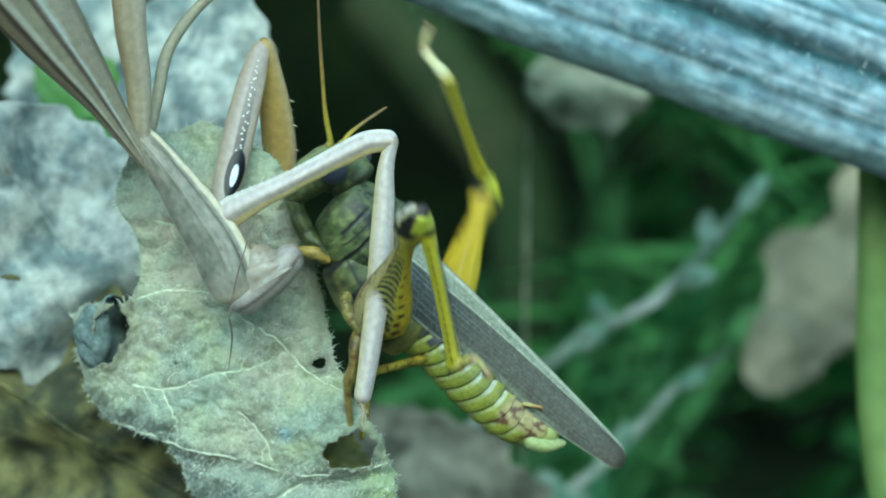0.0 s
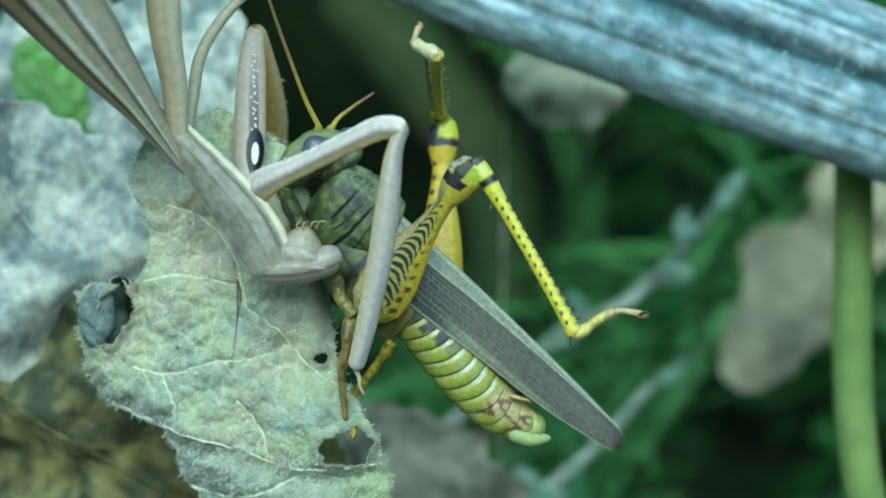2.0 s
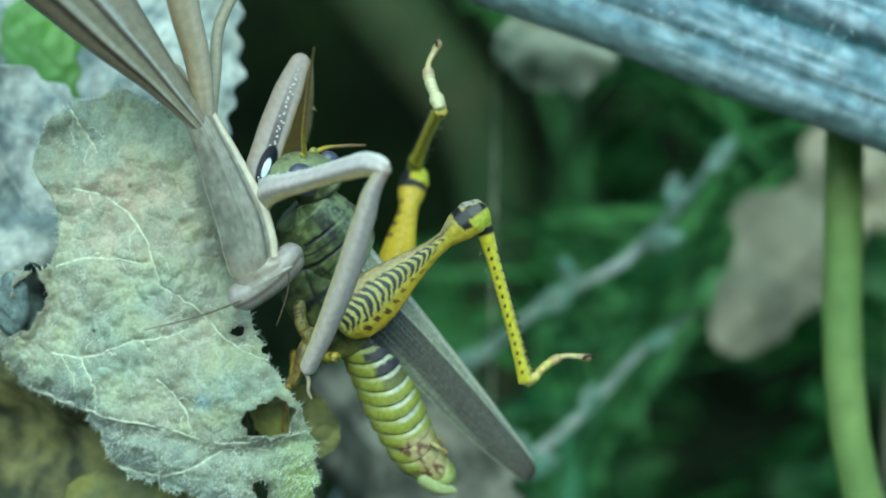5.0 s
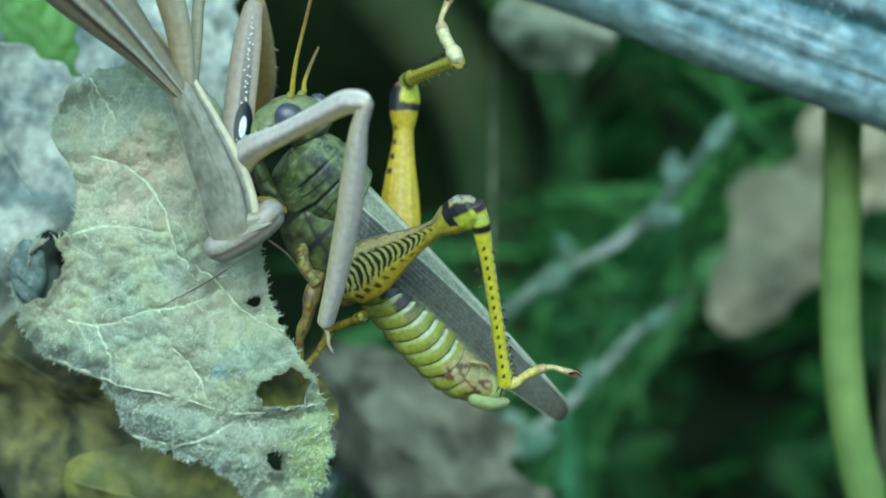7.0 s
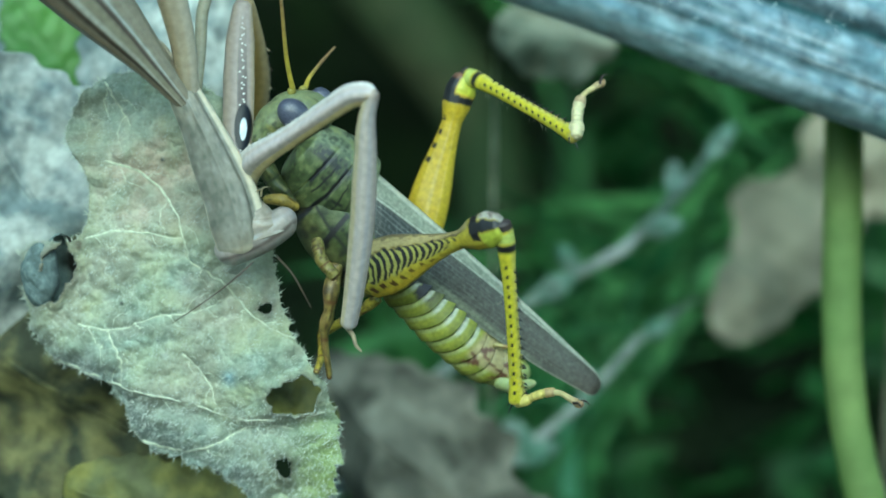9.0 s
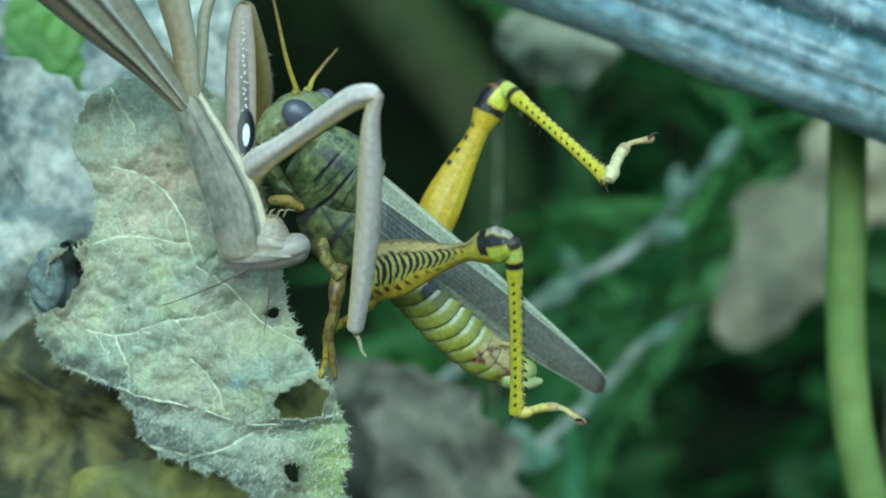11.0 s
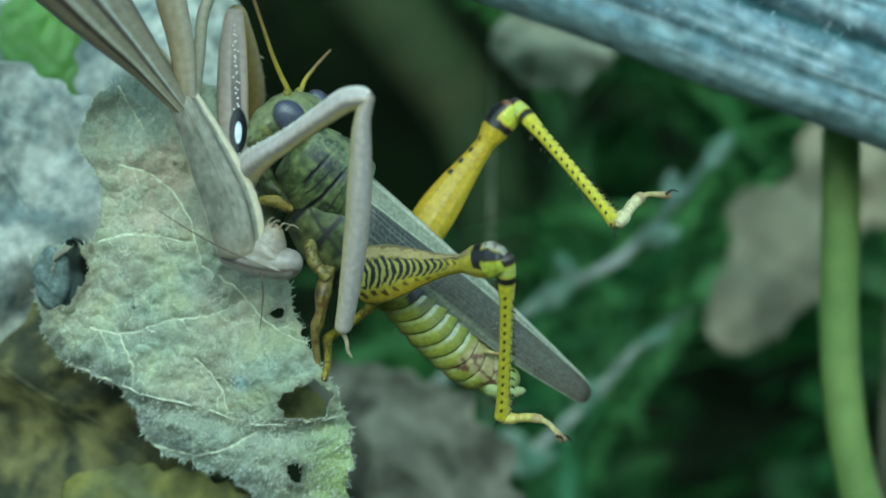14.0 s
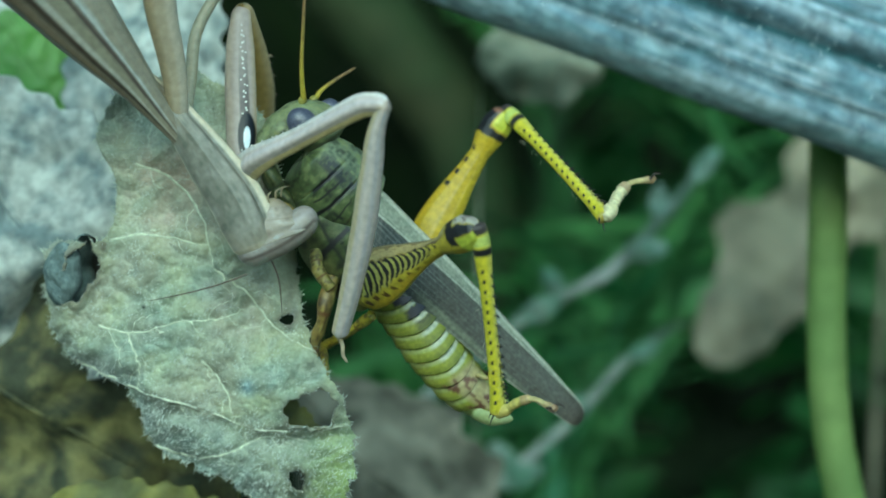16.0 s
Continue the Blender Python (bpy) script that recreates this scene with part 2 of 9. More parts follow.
def leaf_scatter(name, count, box, size, material, label, category, seed, shape=0.35, lean=0.6):
    """Countless small pointed leaves in a box given in metres."""
    rng = np.random.default_rng(seed)
    lo, hi = np.array(box[0]), np.array(box[1])
    verts, faces = [], []
    for k in range(count):
        p = lo + (hi - lo) * rng.random(3)
        d = rng.normal(size=3)
        d[2] = d[2] * 0.5 - 0.2
        d /= np.linalg.norm(d)
        w = np.cross(d, rng.normal(size=3))
        w /= np.linalg.norm(w)
        u = np.cross(d, w)
        L = size * (0.6 + 0.8 * rng.random())
        W = L * shape
        b = len(verts)
        verts += [p, p + d * L * 0.5 + w * W * 0.5, p + d * L, p + d * L * 0.5 - w * W * 0.5, p + d * L * 0.5 + u * W * 0.15]
        faces += [(b, b + 1, b + 4), (b + 1, b + 2, b + 4), (b + 2, b + 3, b + 4), (b + 3, b, b + 4)]
    return tagged(part(name, [np.array(verts) * 1000, faces, None], material, smooth=False), label, category, kind="stuff")


# an uneven hedge bank behind; its unseen overhang is added to shade the undergrowth
_nx, _nz = 70, 60
_arch = spline([(0, 1.6, -0.02), (0, 1.55, 0.7), (0, 1.25, 1.25), (0, 0.7, 1.5), (0, 0.3, 1.5), (0, -0.25, 1.4)], np.linspace(0, 1, _nz + 1))
_v = []
for _j in range(_nz + 1):
    for _i in range(_nx + 1):
        _x = -3.0 + 6 * _i / _nx
        _k = 0.22 * noise.noise((_x * 2.2, _j * 0.12, 0)) + 0.1 * noise.noise((_x * 7, _j * 0.4, 3))
        _v.append((_x * 1000, (_arch[_j][1] + _k) * 1000, (_arch[_j][2] + (0.5 * _k if _j > 20 else 0)) * 1000))
_f = [(j * (_nx + 1) + i, j * (_nx + 1) + i + 1, (j + 1) * (_nx + 1) + i + 1, (j + 1) * (_nx + 1) + i) for j in range(_nz) for i in range(_nx)]
tagged(solid(part("shading_hedge_bank", [np.array(_v), _f, None], DARKENED_HEDGE), 120, 1.0), "darkened green backdrop hedge with an unseen overhang added to shade the plants", "hedge", kind="structure")
# an unseen bank of bushes behind the camera, added to block low sky light
_v = []
for _j in range(31):
    for _i in range(_nx + 1):
        _x, _z = -3.5 + 7 * _i / _nx, 0.8 * _j / 30
        _v.append((_x * 1000, (-1.5 - 0.25 * _x * _x * 0.1 - 0.2 * _z + 0.2 * noise.noise((_x * 2.2, 4, _z * 2.2)) + 0.08 * noise.noise((_x * 7, 8, _z * 7))) * 1000, _z * 1000 - 20))
_f = [(j * (_nx + 1) + i, j * (_nx + 1) + i + 1, (j + 1) * (_nx + 1) + i + 1, (j + 1) * (_nx + 1) + i) for j in range(30) for i in range(_nx)]
tagged(solid(part("unseen_bush_bank", [np.array(_v), _f, None], DARKENED_HEDGE), 150, -1.0), "unseen dark green bush bank added to close off low sky light", "hedge", kind="structure")
leaf_scatter("hedge_leaves", 2500, ((-1.2, 1.0, 0.05), (1.2, 1.4, 1.5)), 0.06, DARKENED_HEDGE, "hedge leaves with deep shade put into their near-black green", "hedge", 3)


def in_hollow(gx, gz):
    """The bare, dark hollows, as slopes seen from the path."""
    return any(((gx - x) / w) ** 2 + ((gz - z) / h) ** 2 < 1 for x, z, w, h in ((-0.02, 0.065, 0.075, 0.06), (0.18, -0.105, 0.08, 0.06), (0.08, 0.05, 0.05, 0.03), (0.1, -0.125, 0.03, 0.03), (0.135, -0.08, 0.04, 0.045), (0.16, -0.1, 0.05, 0.05)))


def blades(name, count, seed, ymin, ymax, material, label, size=1.0):
    """Thin arching stems and blades of the undergrowth."""
    rng = np.random.default_rng(seed)
    verts, faces = [], []
    for k in range(count):
        y = ymin + (ymax - ymin) * rng.random()
        half = 0.24 * (y + 0.2)
        p = np.array([-0.1 * half + 1.25 * half * rng.random(), y, 0.6 - half * 0.9 + 1.5 * half * rng.random()])
        if size < 1 and (p[0] < 0.2 * half or (p[0] > 0.6 * half and 0.52 < p[2] / 1.0 < 0.62)):
            continue
        g0 = np.array([p[0] / (y + 0.2), (p[2] - 0.6) / (y + 0.2)])
        L = (0.02 + 0.07 * rng.random()) * size
        a = rng.random() * 6.28
        ends = [g0 + e * 0.45 * L / (y + 0.2) * np.array([math.cos(a), math.sin(a)]) for e in (-1, 0, 1)]
        if any(in_hollow(*e) for e in ends):
            continue
        d = np.array([math.cos(a), 0.4 * rng.normal(), math.sin(a)])
        g = np.array([rng.normal() * 0.4, 0.2 * rng.normal(), rng.normal() * 0.4])
        W = (0.0006 + 0.0018 * rng.random() ** 2) * size
        w = np.cross(d, (0, 1, 0))
        w /= np.linalg.norm(w)
        b = len(verts)
        for i in range(7):
            s = i / 6 - 0.5
            c = p + d * L * s + g * L * s * s
            ww = W * (1 - (2 * s) ** 4 * 0.85)
            verts += [c - w * ww, c + w * ww + np.array([0, 0.001, 0])]
        faces += [(b + 2 * i, b + 2 * i + 2, b + 2 * i + 3, b + 2 * i + 1) for i in range(6)]
    return tagged(part(name, [np.array(verts) * 1000, faces, None], material), label, "grass", kind="stuff")


blades("undergrowth", 1500, 5, 0.16, 0.55, GRASS, "tangle of green grass blades and fine stems")
blades("fine_grass", 2400, 15, 0.125, 0.22, FINE_GRASS, "fine bright green stems and blades among the grass", 0.55)
blades("grass_threads", 700, 25, 0.125, 0.17, GRASS, "thin green grass threads before the undergrowth", 0.5)
leaf_scatter("weed_leaves", 130, ((0.02, 0.16, 0.545), (0.09, 0.3, 0.625)), 0.016, GRASS, "small green weed leaves in shade", "weed", 11, shape=0.5)


# ---- stems, stalks and twigs behind the insects ----
def stem_colour(s, v, f):
    k = np.arctan2(v, -f)
    wob = 0.05 * (mottle(s * 40, k * 2) - 0.5)
    # furrow shade is painted near-black, besides the carving in rib; underside tinted teal
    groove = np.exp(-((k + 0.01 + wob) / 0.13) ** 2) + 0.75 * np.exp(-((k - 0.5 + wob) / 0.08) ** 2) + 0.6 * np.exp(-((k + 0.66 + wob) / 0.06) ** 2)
    fleck = np.clip(hash2(np.floor(s * 420), np.floor(k * 14)) * 2 - 0.9, 0, 1)
    blot = mottle(s * 130, k * 6)
    streak = mottle(s * 60, k * 16)
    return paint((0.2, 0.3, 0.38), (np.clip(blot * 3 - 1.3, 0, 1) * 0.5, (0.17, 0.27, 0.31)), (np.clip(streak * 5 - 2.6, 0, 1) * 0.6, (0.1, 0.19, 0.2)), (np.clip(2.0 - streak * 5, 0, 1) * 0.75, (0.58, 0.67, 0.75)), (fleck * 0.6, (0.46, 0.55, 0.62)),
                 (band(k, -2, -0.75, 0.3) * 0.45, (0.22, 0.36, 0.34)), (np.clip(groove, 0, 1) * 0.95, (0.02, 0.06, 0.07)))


def rib(S, A):
    # an angular stem: flat faces with rounded corners, and furrows
    B = A - 0.37
    face = (np.abs(np.cos(B)) ** 3.4 + np.abs(np.sin(B)) ** 3.4) ** (-1 / 3.4)
    return 0.95 * face * (1 - 0.17 * np.exp(-((A - 3.15) / 0.12) ** 2) - 0.05 * np.exp(-((A - 2.64) / 0.07) ** 2) - 0.05 * np.exp(-((A - 3.8) / 0.06) ** 2) + 0.01 * np.cos(A * 11) + 0.012 * np.sin(S * 180 + A * 3))


thick = empty("thick_stem", "thick bluish-green ribbed stem with pale hairs", "plant stem")
STEM_AXIS = [(-17.71, 30.0, 646.19), (7.23, 30.0, 636.40), (32.18, 30.0, 627.09), (63.35, 30.0, 615.78), (94.54, 30.0, 604.56), (130.0, 40.0, 540.0), (148.0, 50.0, 300.0), (165.0, 60.0, -3.0)]
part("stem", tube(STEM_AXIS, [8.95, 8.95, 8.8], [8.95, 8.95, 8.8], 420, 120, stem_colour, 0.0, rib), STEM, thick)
rng = np.random.default_rng(4)
_h = []
_ax = spline(STEM_AXIS, np.linspace(0, 1, 400))
_tt = _ax[120] - _ax[0]
_tt /= np.linalg.norm(_tt)
_n = np.cross(_tt, (0, 1, 0))
for k in range(5500):
    c = _ax[rng.integers(5, 150)]
    a = rng.random() * 6.28
    o = np.array((0, 1, 0)) * math.cos(a) + _n * math.sin(a)
    p = c + o * 8.75
    q = p + (o + rng.normal(size=3) * 0.5) * (0.5 + 0.8 * rng.random())
    w = np.cross(o, rng.normal(size=3))
    w = w / np.linalg.norm(w) * 0.06
    _h.append((p - w, p + w, q))
part("stem_hair", [np.array(_h).reshape(-1, 3), [(3 * i, 3 * i + 1, 3 * i + 2) for i in range(len(_h))], None],
     shader("stem_hair", (0.55, 0.62, 0.64), rough=0.6), thick, "short pale stem hairs")


def rod(name, path, r, material, label, category, steps=90, n=16, wob=0.04):
    return tagged(part(name, tube(path, r, r, steps, n, None, 0.003, lambda S, A: 1 + wob * np.sin(S * 23 + A)), material), label, category)


rod("green_stalk", [(47.19, 44.0, 621.13), (47.09, 44.0, 609.38), (47.00, 44.0, 601.42), (47.02, 44.0, 586.83), (48.28, 44.0, 576.22), (50.98, 44.0, 565.60), (56.0, 62.0, 300.0), (60.0, 70.0, -2.0)], [2.3, 2.45, 2.65, 2.85, 3.1], STALK, "smooth upright light green stalk", "plant stalk")
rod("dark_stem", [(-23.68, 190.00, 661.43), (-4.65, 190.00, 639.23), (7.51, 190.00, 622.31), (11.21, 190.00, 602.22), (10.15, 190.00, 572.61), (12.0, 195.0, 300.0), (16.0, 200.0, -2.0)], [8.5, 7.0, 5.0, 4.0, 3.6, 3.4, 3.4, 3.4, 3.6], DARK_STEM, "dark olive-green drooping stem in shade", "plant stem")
def twig(path, r, leaflets):
    """A knobbly dry twig with withered leaflets along it: (place on the twig, length, width, turn)."""
    root = empty("pale_twig", "pale grey dry twig with withered leaflets", "twig")
    part("stem", tube(path, r, r, 120, 14, None, 0.003, lambda S, A: 1 + 0.12 * np.sin(S * 61 + A) + 0.08 * np.sin(S * 143)), TWIG, root)
    for k, (s, L, W, turn) in enumerate(leaflets):
        c = spline(path, np.array([s, min(1, s + 0.004)]))
        v, n, m = [], 14, 8
        for i in range(n + 1):
            for j in range(m + 1):
                x, z = i / n * L, (2 * j / m - 1) * W * 0.5 * math.sin(math.pi * (0.08 + 0.88 * i / n)) ** 0.7
                y = 0.25 * abs(z) + 0.06 * x * x / L + 0.9 * noise.noise((x * 0.5, z * 0.5, k * 3.1))
                ca, sa = math.cos(turn), math.sin(turn)
                v.append(c[0] + np.array((x * ca - z * sa, y - 1.0, x * sa + z * ca)))
        f = [(i * (m + 1) + j, i * (m + 1) + j + 1, (i + 1) * (m + 1) + j + 1, (i + 1) * (m + 1) + j) for i in range(n) for j in range(m)]
        solid(part("leaflet", [np.array(v), f, None], LEAFLET, root, "withered pale grey-green leaflet"), 0.2)
    return root


twig([(-30.0, 160.0, -2.0), (-22.0, 152.0, 380.0), (-1.85, 84.00, 580.06), (8.93, 84.00, 588.91), (16.69, 85.00, 595.05), (23.34, 86.00, 597.75), (30.92, 88.00, 604.76), (39.78, 90.00, 615.02)],
     [1.0, 1.0, 1.0, 1.05, 1.1, 1.3, 1.15, 1.5, 1.0, 1.1, 1.4, 0.9, 1.1, 0.7], [(0.945, 6.0, 3.4, 0.5), (0.955, 4.5, 2.6, 2.2), (0.972, 5.5, 3.2, 0.2), (0.982, 5.0, 2.8, 1.6), (0.993, 6.0, 2.6, 0.9), (0.93, 4.0, 2.4, 3.3)])
twig([(-12.0, 178.0, -2.0), (-8.0, 172.0, 400.0), (5.89, 86.00, 566.74), (15.25, 87.00, 574.40), (21.55, 88.00, 579.78), (26.33, 89.00, 585.58), (35.98, 91.00, 592.19)],
     [1.1, 1.1, 1.1, 1.05, 1.6, 1.1, 1.1, 1.4, 1.0, 0.7], [(0.945, 6.5, 3.6, 0.3), (0.95, 5.0, 3.0, 2.4), (0.965, 4.5, 2.6, 1.2), (0.985, 4.5, 2.6, 0.4)])
rod("grass_stem", [(24.0, 142.0, -2.0), (22.0, 140.0, 300.0), (21.02, 140.00, 557.69), (20.83, 140.00, 568.75), (20.65, 140.00, 576.13)], [2.4, 2.2, 2.0, 1.8, 1.4], PALE_GRASS, "short upright pale green grass stem", "grass stem")
rod("grass_stem", [(30.0, 205.0, -2.0), (28.0, 202.0, 300.0), (28.30, 200.00, 602.28), (27.76, 200.00, 615.29), (28.85, 200.00, 626.14)], [3.0, 2.8, 2.4, 2.2, 1.8], GRASS, "upright dark green grass stem in shade", "grass stem")


# ---- leaves ----
def blade_leaf(name, c, L, W, rx, ry, rz, material, label, fold=0.25, curl=0.3, wave=0.06, seed=0, thick=0.35, ragged=0.14):
    """A leaf (x along, z across): a blade folded on its midrib, curled and wavy, with a toothed edge, its midrib and its stalk to the ground."""
    root = empty(name, label, "leaf")
    nx, nz = 60, 34

    def height(x, z):
        return fold * abs(z) + curl * L * (x / L) ** 2 + wave * L * noise.noise((x / L * 4, z / L * 4, seed * 7.3)) + 0.02 * L * noise.noise((x / L * 14, z / L * 14, seed))

    verts = []
    for i in range(nx + 1):
        s = i / nx
        half = W * 0.5 * (math.sin(math.pi * min(1, s * 0.96 + 0.02)) ** 0.6) * (1 + 0.05 * math.sin(s * 60 + seed) + ragged * noise.noise((s * 6, seed, 0)))
        for j in range(nz + 1):
            x, z = (s - 0.5) * L, (2 * j / nz - 1) * half
            verts.append((x, height(x, z), z))
    faces = [(i * (nz + 1) + j, i * (nz + 1) + j + 1, (i + 1) * (nz + 1) + j + 1, (i + 1) * (nz + 1) + j) for i in range(nx) for j in range(nz)]
    solid(part("blade", [np.array(verts), faces, None], material, root), thick)
    line = [((k / 12 - 0.5) * L * 0.98, height((k / 12 - 0.5) * L, 0) - 0.1, 0) for k in range(13)]
    part("midrib", tube(line, [L * 0.012, L * 0.008, L * 0.003], [L * 0.012, L * 0.008, L * 0.003], 50, 8, None, 0.02), material, root)
    root.matrix_basis = pose(c[0] * 0.001, c[1] * 0.001, c[2] * 0.001, rx, ry, rz)
    m = root.matrix_basis.inverted()
    a = np.array(line[0])
    w = np.array(root.matrix_basis @ Vector(a * 0.001)) * 1000
    foot = np.array([w[0] * 1.5 - 6, w[1] + 40, -2.0])
    pts = [w, w * 0.9 + foot * 0.1 + (0, 25, -8), w * 0.45 + foot * 0.55 + (0, 25, 0), foot]
    pts = [np.array(m @ Vector(np.array(p) * 0.001)) * 1000 for p in pts]
    part("leaf_stalk", tube(pts, [L * 0.016, L * 0.02, L * 0.025], [L * 0.016, L * 0.02, L * 0.025], 40, 8, None, 0.01), material, root)
    return root


blade_leaf("pale_leaf", (-42.20, 18.00, 603.90), 35, 27, 0, 55, 12, PALE_LEAF, "pale greyish crumpled dead leaf", 0.15, -0.2, 0.2, 1)
blade_leaf("pale_leaf", (-31.6, 30.00, 621.5), 32, 19, 0, 97, -10, PALE_LEAF, "pale grey-green withered leaf behind the mantis", 0.1, 0.2, 0.08, 2)
blade_leaf("pale_leaf", (-45.5, 52.00, 624.0), 27, 22, 0, 70, 6, PALE_LEAF, "pale bluish-grey dead leaf beyond the green blade", 0.1, 0.1, 0.08, 12)
blade_leaf("green_leaf", (-43.6, 40.00, 620.6), 20, 11.5, 0, 56, 10, GREEN_LEAF, "fresh bright green leaf blade", 0.1, 0.1, 0.012, 3)
blade_leaf("olive_leaf", (-40.72, 18.00, 584.69), 46, 30, 14, 32, 6, OLIVE_LEAF, "olive-brown mottled decaying leaf", 0.15, 0.2, 0.12, 4)
blade_leaf("yellow_leaf", (-27.05, 15.00, 571.6), 26, 12, 8, 12, -8, YELLOW_LEAF, "yellow-olive wilted leaf under the dry leaf", 0.1, 0.2, 0.08, 5)
blade_leaf("olive_leaf", (-14.96, 13.00, 583.02), 10, 7, -10, 30, 5, YELLOW_LEAF, "yellow-olive wilted leaf under the dry leaf", 0.1, 0.2, 0.08, 9)
blade_leaf("grey_leaf", (-2.77, 62.00, 571.30), 40, 20, 0, 40, -12, GREY_LEAF, "dark grey curled dead leaf", 0.5, 0.25, 0.2, 6, ragged=0.4)
blade_leaf("tan_leaf", (15.6, 75.00, 627.0), 17, 11, 0, 8, 12, HANGING_LEAF, "pale grey-green hanging dead leaf below the stem", 0.6, 0.3, 0.14, 7, ragged=0.5)
blade_leaf("tan_leaf", (57.5, 118.00, 603.0), 46, 20, -14, 129, 0, TAN_LEAF, "large tan withered leaf among the grass", 0.2, 0.05, 0.09, 14, ragged=0.5)

# the crumpled dry leaf on which the mantis hangs
LEAF_EDGE = [(-2.49, 0.00, 26.44), (-9.96, 0.00, 22.95), (-11.39, 0.00, 19.08), (-9.13, 0.00, 14.93), (-9.96, 0.00, 9.13), (-15.76, 0.00, 8.02), (-15.76, 0.00, 3.32), (-12.83, 0.00, -3.04),
             (-6.91, 0.00, -5.53), (-3.87, 0.00, -11.06), (4.98, 0.00, -14.66), (10.51, 0.00, -19.91), (14.93, 0.00, -16.59), (16.15, 0.00, -9.96), (14.66, 0.00, -4.98), (11.61, 0.00, -0.28), (9.5, 0.00, 5.53), (8.3, 0.00, 11.06), (7.0, 0.00, 16.5), (4.8, 0.00, 22.2)]
MAIN_VEINS = [
    [(-6.91, 0.00, 0.00), (-5.64, 0.00, -2.77), (-5.36, 0.00, -5.25)], [(0.55, 0.00, -2.21), (2.77, 0.00, -4.42), (3.98, 0.00, -7.19)],
    [(-9.40, 0.00, 8.85), (-6.64, 0.00, 9.68), (0.00, 0.00, 9.13)], [(-7.19, 0.00, 16.59), (-3.87, 0.00, 15.49), (0.00, 0.00, 11.06), (1.11, 0.00, 6.91)],
]
SIDE_VEINS = [
    [(1.11, 0.00, 6.91), (3.87, 0.00, 5.25), (7.74, 0.00, 1.38), (11.89, 0.00, -0.66)], [(-1.66, 0.00, 1.55), (1.66, 0.00, 1.94), (4.42, 0.00, 3.04)],
    [(-7.47, 0.00, 24.34), (-5.81, 0.00, 21.57), (-4.70, 0.00, 19.91)], [(-12.72, 0.00, -3.04), (-5.53, 0.00, -5.53), (0.55, 0.00, -6.91), (6.64, 0.00, -8.57), (15.49, 0.00, -7.47)],
    [(-3.87, 0.00, -11.06), (-0.00, 0.00, -11.89), (3.87, 0.00, -11.06), (7.74, 0.00, -9.13), (11.61, 0.00, -9.40)], [(-9.96, 0.00, 0.55), (-6.91, 0.00, 0.00), (-1.66, 0.00, 1.55)],
]
VEINS = MAIN_VEINS + SIDE_VEINS
HOLES = [((11.78, 0.00, -6.19), 2.5, 1.75, 0.3), ((10.62, 0.00, -13.27), 0.7, 1.0, 0.2), ((8.68, 0.00, 2.43), 0.6, 0.45, 0.1), ((-12.06, 0.00, 5.53), 1.5, 3.0, -0.35)]


def segment_distance(P, a, b):
    a, b = np.array(a)[[0, 2]], np.array(b)[[0, 2]]
    d = b - a
    t = np.clip(((P - a) @ d) / (d @ d), 0, 1)
    return np.linalg.norm(P - a - t[:, None] * d, axis=1)


